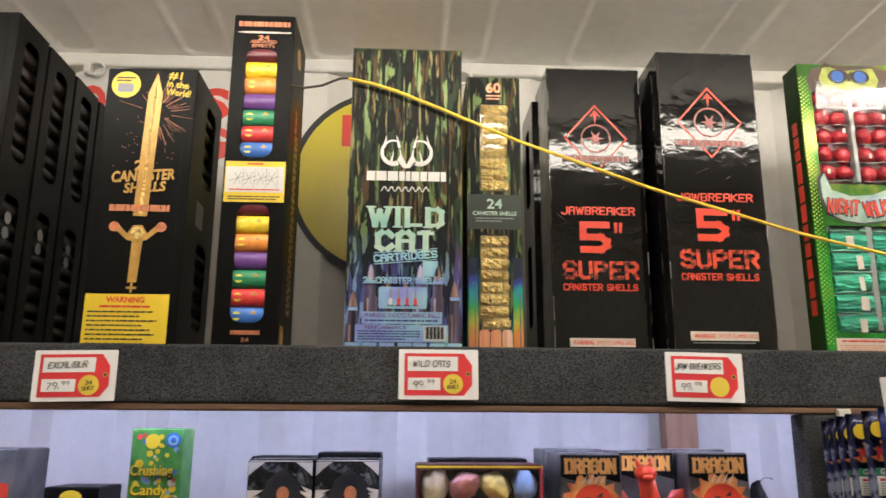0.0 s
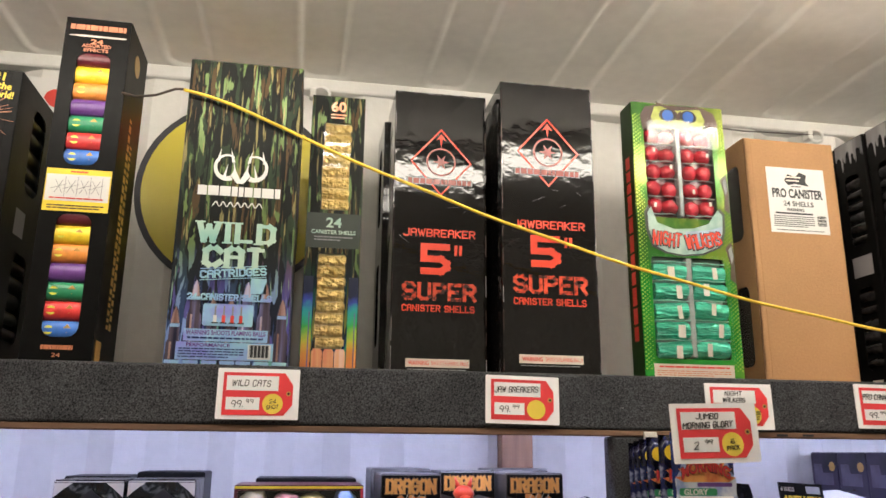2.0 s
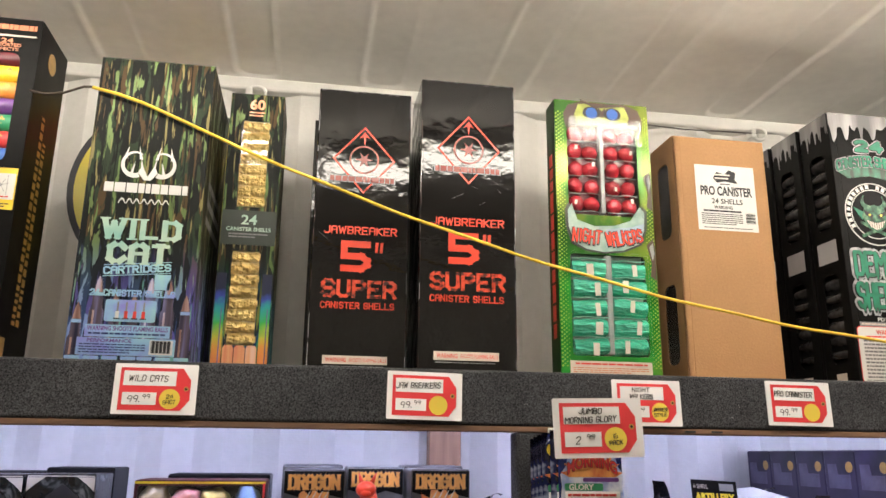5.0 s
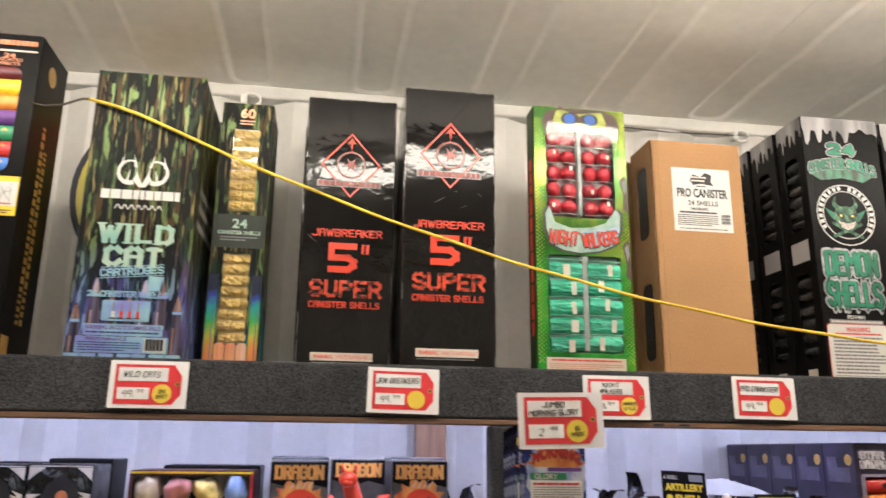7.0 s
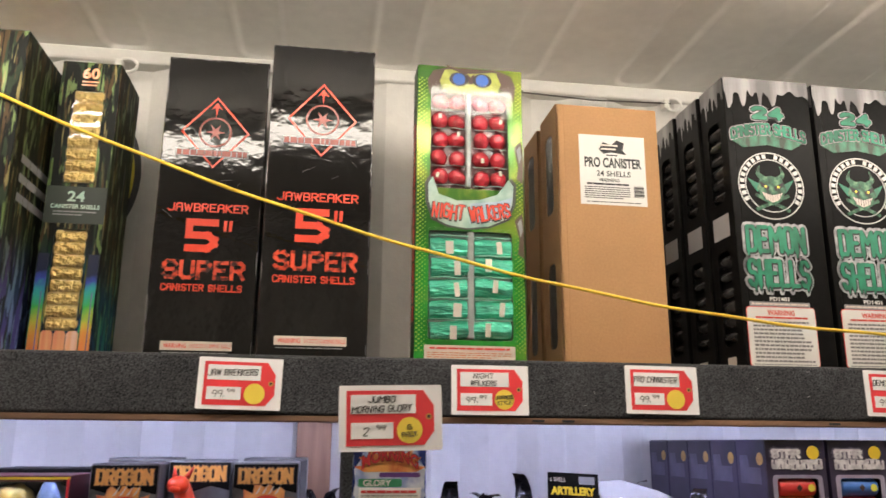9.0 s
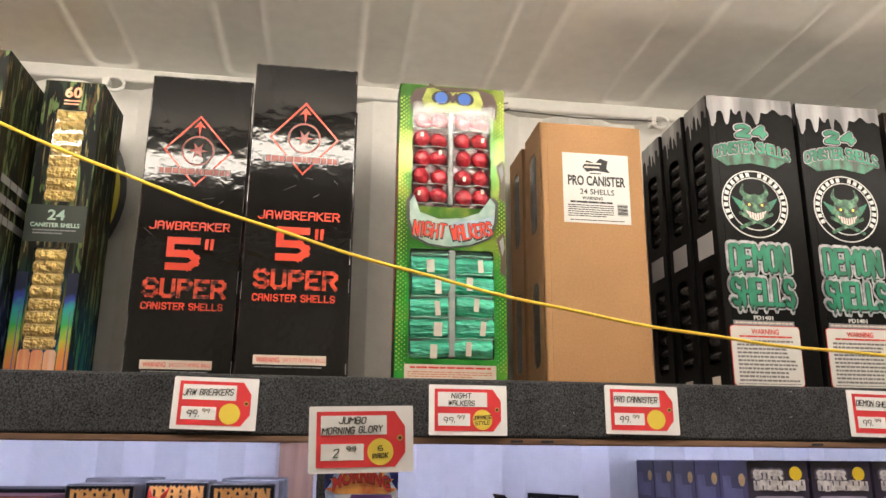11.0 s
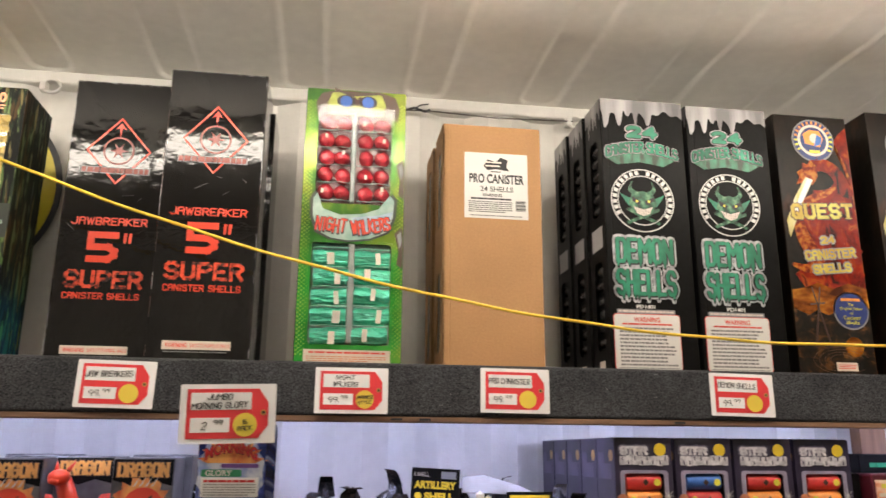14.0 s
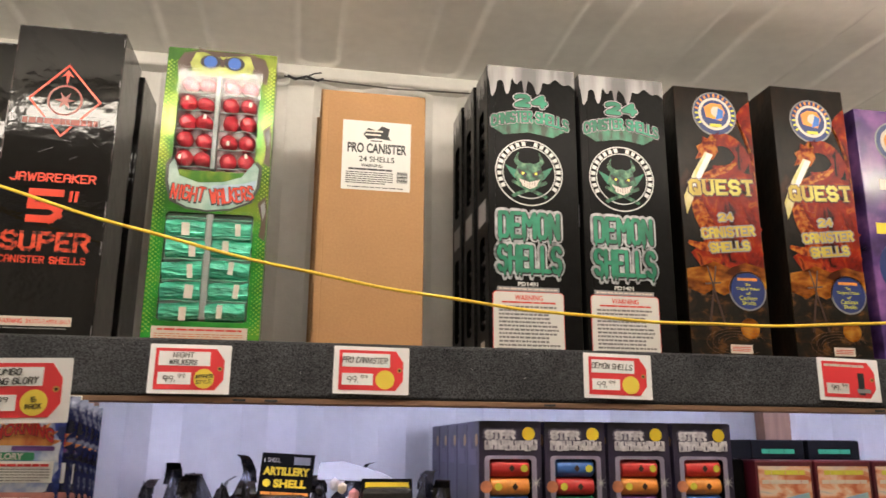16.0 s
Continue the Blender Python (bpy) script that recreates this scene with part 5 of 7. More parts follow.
# ---- plain brown box ----
for i, (dx, y, top) in enumerate(((0.0, 1.59, 2.316), (-0.006, 1.727, 2.306))):
    e, w, h = carton(1.160 + dx, 1.400 + dx, y, top, 0.128, "kraft", "plain brown cardboard firework box with a white label" if not i else "plain brown cardboard firework box standing behind another", "brown cardboard boxes",
                     side=-1, side_holes=[capsule(0.062, 0.19, 0, 0.455), capsule(0.062, 0.19, 0, 0.15)])
    window_shells(e, w, 0.128, -1, 0.36, 0.55, 5, "shell_grey")
    window_shells(e, w, 0.128, -1, 0.055, 0.245, 5, "shell_grey")
    for z in (0.455, 0.15):
        f = plate("window_film", e, move(rrect(0.064, 0.192), -0.064, z), "film", -1, m=Matrix.Translation((-w / 2, 0, 0)) @ Matrix.Rotation(radians(-90), 4, "Z"))
        f.visible_shadow = False
    part("carton_seam", block(-w / 2 - 0.0006, -w / 2 + 0.004, 0.0, 0.003, 0.002, h - 0.002), "kraft_dark", e)
    if not i:
        pl = plate("paper_label", e, move(rrect(0.155, 0.165), 0.009, 0.454), "white", 1, "white paper label")
        plate("logo_shape", pl, move([(-0.03, -0.005), (-0.02, 0.012), (0.0, 0.006), (0.012, 0.018), (0.03, 0.012), (0.026, -0.006), (0.034, -0.016), (0.0, -0.012), (-0.02, -0.016)], 0.008, 0.508), "ink", 2)
        print_bars(pl, 0.002, 0.508, 0.040, 0.018, 2, "offwhite", 3, words=2, name="brand_mark")
        print_bars(pl, 0.008, 0.489, 0.026, 0.004, 1, "ink", 2, words=1, name="brand_mark")
        lettering("PRO CANISTER", pl, 0.010, 0.471, 0.134, 0.024, "ink", 2, bold=0.03)
        lettering("24 SHELLS", pl, 0.010, 0.445, 0.080, 0.013, "ink", 2, bold=0.012)
        lettering("WARNING", pl, -0.001, 0.4295, 0.048, 0.008, "ink", 2, bold=0.02)
        print_bars(pl, -0.004, 0.420, 0.098, 0.007, 1, "ink", 2, words=5)
        print_bars(pl, -0.006, 0.400, 0.106, 0.030, 6, "ink", 2, words=12)
        part("code_bars", sheet([[move(rrect(0.024, 0.0008 + 0.0008 * (i2 % 3)), 0.068, 0.392 + i2 * 0.0028)] for i2 in range(10)], -0.0014, 0.0005), "ink", pl)
        print_bars(pl, 0.008, 0.378, 0.125, 0.003, 1, "ink", 2, words=9)

# ---- black boxes with green dripping letters ----
def drip_edge(w, h, seed):
    rn = random.Random(seed)
    runs = [(rn.uniform(-w / 2, w / 2), rn.uniform(0.012, 0.040), rn.uniform(0.004, 0.008)) for _ in range(8)]
    low = []
    for i in range(57):
        x = w / 2 - w * i / 56
        d = 0.034 + 0.006 * math.sin(x * 70 + seed) + 0.004 * math.sin(x * 190) + max(a * math.exp(-((x - c) / r) ** 4) for c, a, r in runs)
        low.append((x, -d))
    return [(a, b + h) for a, b in [(-w / 2, 0), (w / 2, 0)] + low]


def ring(r0, r1, x, z):
    return move(disc(r0, 40), x, z), [move(disc(r1, 40), x, z)]


def drip_box(x0, x1, y, top, label, front=True, side=-1):
    d = 0.112
    holes = [capsule(0.056, 0.19, 0, 0.475), capsule(0.056, 0.21, 0, 0.165)] if side else ()
    e, w, h = carton(x0, x1, y, top, d, "black", label, "black boxes with green letters", side=side, side_holes=holes)
    if side:
        window_shells(e, w, d, side, 0.385, 0.565, 6, "shell_grey")
        window_shells(e, w, d, side, 0.065, 0.265, 6, "shell_grey")
        ms = Matrix.Translation((side * (w / 2 + 0.0004), 0, 0)) @ Matrix.Rotation(radians(90 * side), 4, "Z")
        plate("side_label", e, move(rrect(0.070, 0.052), side * d / 2, 0.325), "greytext", 1, "white paper label", ms)
        plate("side_label", e, move(rrect(0.035, 0.030), side * d / 2, 0.022), "offwhite", 1, "white paper label", ms)
        plate("drip_print", e, [(side * d / 2 + a * 0.5, b) for a, b in drip_edge(w, h - 0.001, 31)], "silver", 1, "", ms)
    if front:
        o = -0.010
        plate("drip_print", e, drip_edge(w - 0.001, h - 0.0005, 7), "silver", 1, "silver dripping paint")
        for k, (extra, mname) in enumerate(((0.0075, "silverlight"), (0.0035, "ink"), (0.0, "demongreen"))):
            pen_word("24", e, -0.003, 0.583, 0.078 + extra, 0.032 + extra, mname, 0.0095 + extra, 2 + k, blunt=False, gap=1.6)
        fan = [(-0.088, 0.512), (-0.05, 0.530), (0, 0.540), (0.05, 0.530), (0.088, 0.512), (0.058, 0.494), (0, 0.503), (-0.058, 0.494)]
        plate("fan_print", e, move(fan, o, 0.004), "fanprint", 2)
        for k, (extra, mname) in enumerate(((0.0045, "silverlight"), (0.0020, "ink"), (0.0, "demongreen"))):
            pen_word("CANISTER SHELLS", e, -0.006, 0.527, 0.182 + extra, 0.028 + extra, mname, 0.0042 + extra, 3 + k, blunt=False, arch=0.07, gap=1.5)
        a, hole = ring(0.078, 0.0755, o, 0.411)
        plate("ring_print", e, a, "white", 2, "white ring", holes=hole)
        a, hole = ring(0.0615, 0.0595, o, 0.411)
        plate("ring_print", e, a, "white", 2, "", holes=hole)
        marks = [[move(move(rrect(0.0085, 0.010), 0, 0.0685), o, 0.411, ang)] for ang in range(-122, 123, 12) if abs(ang) > 4]
        for q in marks:
            part("ring_mark", sheet([q], -0.0014, 0.0005), "white", e)
        for sx in (-1, 1):
            plate("emblem_horn", e, move(ribbon([(sx * 0.014, 0.014), (sx * 0.029, 0.026), (sx * 0.024, 0.047)], [0.014, 0.010, 0.0008]), o, 0.411), "demonart", 2)
            plate("emblem_wing", e, move([(sx * 0.030, 0.004), (sx * 0.055, 0.016), (sx * 0.044, -0.002), (sx * 0.033, -0.016)], o, 0.411), "demongreen", 2)
            plate("emblem_bar", e, move(rrect(0.088, 0.008, 0.0035), o, 0.372, 24 * sx), "demonart", 2 if sx < 0 else 2.4)
        plate("emblem_print", e, move([(0, -0.046), (-0.020, -0.036), (-0.035, -0.008), (-0.026, 0.016), (0, 0.023), (0.026, 0.016), (0.035, -0.008), (0.020, -0.036)], o, 0.411), "demonart", 3)
        for sx in (-1, 1):
            plate("emblem_shade", e, move([(sx * 0.028, 0.009), (sx * 0.005, -0.003), (sx * 0.009, -0.012), (sx * 0.025, -0.003)], o, 0.411), "ink", 4)
            plate("emblem_glint", e, move(disc(0.0032, 8), o + sx * 0.015, 0.408), "lemon", 5)
        plate("emblem_light", e, move([(-0.024, -0.016), (0, -0.023), (0.024, -0.016), (0.015, -0.033), (0, -0.039), (-0.015, -0.033)], o, 0.411), "offwhite", 4)
        for k in range(7):
            plate("emblem_line", e, move(rrect(0.0009, 0.017), o - 0.018 + 0.006 * k, 0.411 - 0.028 + 0.003 * abs(k - 3) / 3), "ink", 5)
        for word, z, ww, hh in (("DEMON", 0.288, 0.140, 0.062), ("SHELLS", 0.213, 0.146, 0.062)):
            for k, (extra, mname) in enumerate(((0.0140, "silverlight"), (0.0042, "ink"), (0.0, "demongreen"))):
                pen_word(word, e, -0.013 + (0.001 if k == 1 else 0), z - (0.0015 if k == 1 else 0), ww + extra, hh + extra, mname, 0.0088 + extra, 2 + k, blunt=False, gap=1.9, seed=len(word), drip=0.007)
        lettering("PD1401", e, -0.018, 0.1565, 0.044, 0.009, "white", 4, bold=0.03)
        plate("thin_strip", e, move(rrect(0.138, 0.010), -0.017, 0.1455), "grey", 1)
        print_bars(e, -0.017, 0.1455, 0.130, 0.006, 1, "offwhite", 2, words=12)
        plate("warning_panel", e, move(rrect(0.158, 0.127, 0.008), -0.017, 0.0765), "red", 1)
        wf = plate("warning_face", e, move(rrect(0.155, 0.124, 0.007), -0.017, 0.0765), "white", 2, "white warning panel")
        lettering("WARNING", wf, -0.017, 0.127, 0.062, 0.0115, "red", 3, bold=0.02)
        print_bars(wf, -0.017, 0.1165, 0.118, 0.006, 1, "red", 3, words=6)
        print_bars(wf, -0.015, 0.066, 0.136, 0.090, 11, "textgrey", 3, seed=6, words=17, fill=0.50, ragged=True)
        print_bars(wf, -0.017, 0.018, 0.14, 0.003, 1, "grey", 3)
    return e


for i in range(3):
    drip_box(1.530 - 0.006 * i, 1.738 - 0.006 * i, 1.515 + 0.1155 * i, 2.376 - 0.002 * i, "black firework box with green dripping letters" if not i else "black firework box with side windows, behind another", front=not i)
    drip_box(1.748, 1.957, 1.515 + 0.1155 * i, 2.372, "black firework box with green letters beside its twin" if not i else "black firework box with side windows, behind another", front=not i, side=-1)

# ---- boxes with a red and gold flame picture ----
def flame_box(x0, x1, y, top, label, depth=0.112):
    e, w, h = carton(x0, x1, y, top, depth, "questdark", label, "boxes with red and gold art")
    wing = [(0.052, 0.60), (0.075, 0.635), (0.099, 0.655), (0.099, 0.40), (0.085, 0.46), (0.082, 0.53), (0.070, 0.58)]
    plate("wing_art", e, wing, "dragonart", 1, "red wing-like shape")
    for k in range(3):
        plate("wing_rib", e, ribbon([(0.060, 0.605), (0.080 + 0.006 * k, 0.56 - 0.03 * k), (0.097, 0.50 - 0.045 * k)], [0.005, 0.003, 0.001]), "dragonlight", 2)
    body = [(-0.050, 0.445), (-0.01, 0.480), (0.04, 0.470), (0.098, 0.46), (0.098, 0.22), (0.06, 0.235), (0.02, 0.225), (-0.06, 0.225), (-0.085, 0.26), (-0.05, 0.285), (-0.045, 0.33), (-0.062, 0.40)]
    plate("flame_art", e, body, "dragonart", 1.5, "red and gold swirling picture")
    plate("neck_art", e, ribbon([(-0.022, 0.512), (0.0, 0.545), (0.042, 0.540), (0.066, 0.503), (0.042, 0.468), (-0.01, 0.450), (-0.045, 0.420), (-0.040, 0.370)], [0.020, 0.034, 0.034, 0.036, 0.040, 0.050, 0.056, 0.050]), "dragonart", 2.2)
    plate("belly_art", e, ribbon([(0.050, 0.490), (0.022, 0.470), (-0.020, 0.455), (-0.058, 0.420), (-0.055, 0.360), (-0.030, 0.310), (-0.010, 0.265)], [0.006, 0.014, 0.020, 0.024, 0.034, 0.040, 0.030]), "dragonlight", 2.6)
    for k in range(11):
        plate("belly_line", e, move(rrect(0.030, 0.0014), -0.052 + 0.004 * k, 0.425 - 0.016 * k, 8 - 3 * k), "dragonart", 3)
    plate("head_art", e, [(-0.056, 0.492), (-0.030, 0.500), (-0.012, 0.492), (0.004, 0.515), (0.002, 0.545), (-0.012, 0.560), (-0.018, 0.545), (-0.034, 0.552), (-0.036, 0.535), (-0.052, 0.525), (-0.046, 0.512)], "dragonlight", 3)
    plate("spike_art", e, [(-0.014, 0.545), (0.014, 0.575), (0.004, 0.545)], "dragonart", 3)
    plate("light_streak", e, [(-0.030, 0.512), (-0.010, 0.506), (-0.045, 0.445), (-0.088, 0.352), (-0.093, 0.395), (-0.066, 0.455)], "lemonpale", 3.4, "pale light streak")
    plate("light_streak", e, [(-0.026, 0.508), (-0.012, 0.505), (-0.040, 0.455), (-0.070, 0.405), (-0.055, 0.455)], "white", 3.8)
    plate("tail_art", e, ribbon([(0.085, 0.34), (0.05, 0.29), (0.075, 0.25), (0.096, 0.27)], [0.05, 0.045, 0.03, 0.012]), "dragonart", 2.2)
    plate("foot_art", e, ribbon([(0.0, 0.285), (-0.05, 0.275), (-0.090, 0.285)], [0.03, 0.022, 0.008]), "dragonlight", 2.4)
    plate("cloud_art", e, [(-w / 2 + 0.002, 0.175), (-0.06, 0.160), (-0.04, 0.172), (-0.01, 0.160), (0.02, 0.175), (0.05, 0.160), (w / 2 - 0.002, 0.180), (w / 2 - 0.002, 0.228), (0.05, 0.240), (0.01, 0.226), (-0.03, 0.240), (-0.06, 0.228), (-w / 2 + 0.002, 0.22)], "fireart", 3)
    plate("ground_art", e, [(-w / 2 + 0.002, 0.006), (w / 2 - 0.002, 0.006), (w / 2 - 0.002, 0.172), (0.05, 0.16), (0.0, 0.172), (-0.04, 0.160), (-w / 2 + 0.002, 0.18)], "groundart", 2)
    for k in range(4):
        r = 0.030 + 0.014 * k
        plate("ground_line", e, ribbon([(0.01 + r * math.cos(a), 0.052 + 0.45 * r * math.sin(a)) for a in np.linspace(0.2, 5.6, 12)], [0.0008] * 12, 3), "brownline", 3)
    plate("globe_art", e, move(disc(0.024, 20), 0.048, 0.085), "fireart", 3)
    for turn, x in ((-14, -0.028), (10, -0.040)):
        plate("stake_art", e, move([(-0.003, -0.07), (0.003, -0.07), (0.0015, 0.08), (-0.0015, 0.08)], x, 0.150, -turn), "brownprint", 4)
    plate("stake_guard", e, move(rrect(0.040, 0.004, 0.0015), -0.036, 0.188, 6), "brownprint", 4)
    for r, mname, k in ((0.058, "grey", 2), (0.054, "navy", 3), (0.043, "offwhite", 4), (0.036, "navy", 5)):
        plate("round_seal", e, move(disc(r, 32), 0.003, 0.613), mname, k)
    plate("seal_shape", e, move([(-0.024, -0.012), (-0.028, 0.014), (-0.008, 0.026), (0.018, 0.024), (0.027, 0.004), (0.016, -0.02)], 0.003, 0.615), "corange", 6)
    plate("seal_shape", e, move(disc(0.014, 9), 0.006, 0.618), "offwhite", 7)
    plate("seal_shape", e, move([(-0.004, -0.016), (0.016, -0.010), (0.020, 0.010), (0.006, 0.016), (0.002, 0.0)], 0.006, 0.612), "cblue", 7.5)
    for k in range(17):
        a = radians(-32 + k * 15.2)
        plate("seal_mark", e, move(rrect(0.005, 0.008), 0.003 + 0.0485 * math.cos(a), 0.613 + 0.0485 * math.sin(a), math.degrees(a) - 90), "corange" if 3 < k < 14 else "lemon", 5)
    print_bars(e, 0.003, 0.582, 0.030, 0.013, 1, "lemon", 6, words=2)
    for k, (extra, mname) in enumerate(((0.0045, "brownprint"), (0.0, "questyellow"))):
        pen_word("QUEST", e, 0.004, 0.423, 0.168 + extra, 0.040 + extra, mname, 0.0085 + extra, 5 + k, slab=0.0085, gap=2.2, turn=3)
    for word, x, z, ww, hh in (("24", 0.009, 0.349, 0.038, 0.019), ("CANISTER", 0.012, 0.313, 0.136, 0.024), ("SHELLS", 0.013, 0.277, 0.102, 0.023)):
        for k, (extra, mname) in enumerate(((0.0050, "grey"), (0.0, "questyellow"))):
            pen_word(word, e, x, z, ww + extra, hh + extra, mname, 0.0047 + extra, 5 + k, turn=6, gap=1.8)
    for r, mname, k in ((0.047, "grey", 3), (0.043, "navy", 4)):
        plate("badge", e, move(disc(r, 28), 0.050, 0.173), mname, k)
    print_bars(e, 0.050, 0.200, 0.050, 0.011, 1, "corange", 5, words=3)
    lettering("The", e, 0.050, 0.188, 0.014, 0.007, "lemon", 5)
    lettering("Original Maker", e, 0.050, 0.177, 0.060, 0.009, "lemon", 5)
    lettering("of", e, 0.050, 0.167, 0.010, 0.007, "lemon", 5)
    lettering("Canister", e, 0.050, 0.156, 0.046, 0.010, "lemon", 5)
    lettering("Shells", e, 0.050, 0.144, 0.034, 0.009, "lemon", 5)
    plate("small_label", e, move(rrect(0.054, 0.020), 0.022, 0.037), "offwhite", 4, "small cream label")
    print_bars(e, 0.022, 0.037, 0.046, 0.012, 3, "red", 5, words=5)
    return e


flame_box(2.008, 2.210, 1.56, 2.390, "dark firework box with red and gold flame art")
flame_box(2.268, 2.468, 1.556, 2.412, "dark firework box with red and gold art, slightly taller")
carton(2.014, 2.210, 1.676, 2.385, 0.112, "questdark", "dark firework box standing behind another", "boxes with red and gold art")
carton(2.274, 2.466, 1.672, 2.405, 0.112, "questdark", "dark firework box standing behind another", "boxes with red and gold art")
e, w, h = carton(2.498, 2.70, 1.556, 2.370, 0.2, "purpleart", "purple firework box with planets and orange letters")
for r, mname, k in ((0.055, "grey", 1), (0.051, "navy", 2), (0.040, "offwhite", 3), (0.03, "corange", 4)):
    plate("round_seal", e, move(disc(r, 28), 0.003, 0.575), mname, k)
for z, ww in ((0.46, 0.11), (0.40, 0.08)):
    print_bars(e, 0.0, z, ww, 0.045, 1, "offwhite", 1, seed=4, words=4, name="title_print")
print_bars(e, 0.0, 0.345, 0.16, 0.045, 1, "yellow", 1, seed=9, words=5, name="title_print")
plate("planet_print", e, move(disc(0.075, 32), -0.01, 0.245), "navy", 1, "dark blue planet")
plate("text_frame", e, move(rrect(0.12, 0.05), 0.01, 0.10), "red", 1, holes=[move(rrect(0.112, 0.042), 0.01, 0.10)])

# ---- rope across the boxes ----
rope = thing("yellow_rope", -0.119, 1.394, 2.262, "thin yellow rope sagging in front of the boxes", "rope")
pts = []
for i in range(90):
    x = -0.119 + i * (4.03 + 0.119) / 89
    pts.append((x + 0.119, 0.004 * math.sin(x * 2.1), 1.7725 + 0.1085 * (x - 1.97) ** 2 - (0.018 if i == 0 else 0.006 if i == 1 else 0) + 0.0012 * math.sin(x * 23) - 2.262))
part("strand", tube(pts, 0.0033, 8), "rope", rope, smooth=True)
p0 = Vector(pts[0])
part("tie", tube([p0 + Vector((0.003, 0, 0.001)), p0 + Vector((-0.015, -0.002, -0.001)), p0 + Vector((-0.05, 0.0, -0.016)), p0 + Vector((-0.085, 0.004, -0.020)), p0 + Vector((-0.112, 0.006, -0.014))], 0.0024, 6), "cord", rope, "dark brown cord", smooth=True)

# ---- on the wall above the shelf ----
sign = thing("yellow_sign", -0.056, Y1 - 0.004, 2.2, "round yellow sign with a black rim on the wall", "sign")
plate("rim", sign, disc(0.252, 48), "ink", 1)
plate("face", sign, disc(0.236, 48), "signyellow", 2, "yellow face")
plate("red_mark", sign, move(rrect(0.22, 0.088), -0.01, 0.138), "red", 3, "red block")
plate("black_mark", sign, move(rrect(0.20, 0.05, 0.02), 0.0, -0.03), "ink", 3)
sign2 = thing("white_sign", -0.675, Y1 - 0.004, 2.355, "white wall sign with large red letters", "sign")
plate("board", sign2, rrect(0.40, 0.245), "white", 1)
for ch, x, z in (("O", -0.155, 0.05), ("S", 0.165, 0.05), ("O", -0.155, -0.06), ("G", 0.165, -0.06)):
    lettering(ch, sign2, x, z, 0.075, 0.09, "red", 2, bold=0.05)


def lash_ring(x):
    e = thing("lashing_ring", x, Y1 - 0.012, 2.488, "white painted steel lashing ring under the roof", "ring", "lashing rings")
    bm = tube([(0.024 * math.cos(a), -0.012, 0.018 * math.sin(a)) for a in np.linspace(0, 2 * math.pi, 17)], 0.005, 8, False)
    part("loop", bm, "wall", e, smooth=True)
    part("lug", block(-0.03, -0.012, -0.02, 0.008, -0.014, 0.014, 0.004), "wall", e)
    return e


for x in (-0.82, 0.14, 1.05, 1.60, 2.5):
    lash_ring(x)
wire = thing("wire_line", 1.06, Y1 - 0.03, 2.488, "thin dark wire tied between two lashing rings", "wire")
part("strand", tube([(0.0, 0, 0.004), (0.05, 0, 0.0), (0.10, 0, 0.002), (0.3, 0, -0.006), (0.53, 0, 0.0)], 0.0022, 6), "steel", wire, smooth=True)
part("knot", tube([(0.01, -0.006, 0.004), (0.03, -0.008, -0.006), (0.06, -0.006, 0.006), (0.09, -0.006, -0.004), (0.105, -0.004, 0.003)], 0.0036, 6), "ink", wire, "black knotted tie", smooth=True)
part("loose_end", tube([(0.06, -0.006, 0.004), (0.08, -0.01, 0.014), (0.10, -0.01, 0.018)], 0.002, 6), "ink", wire, smooth=True)


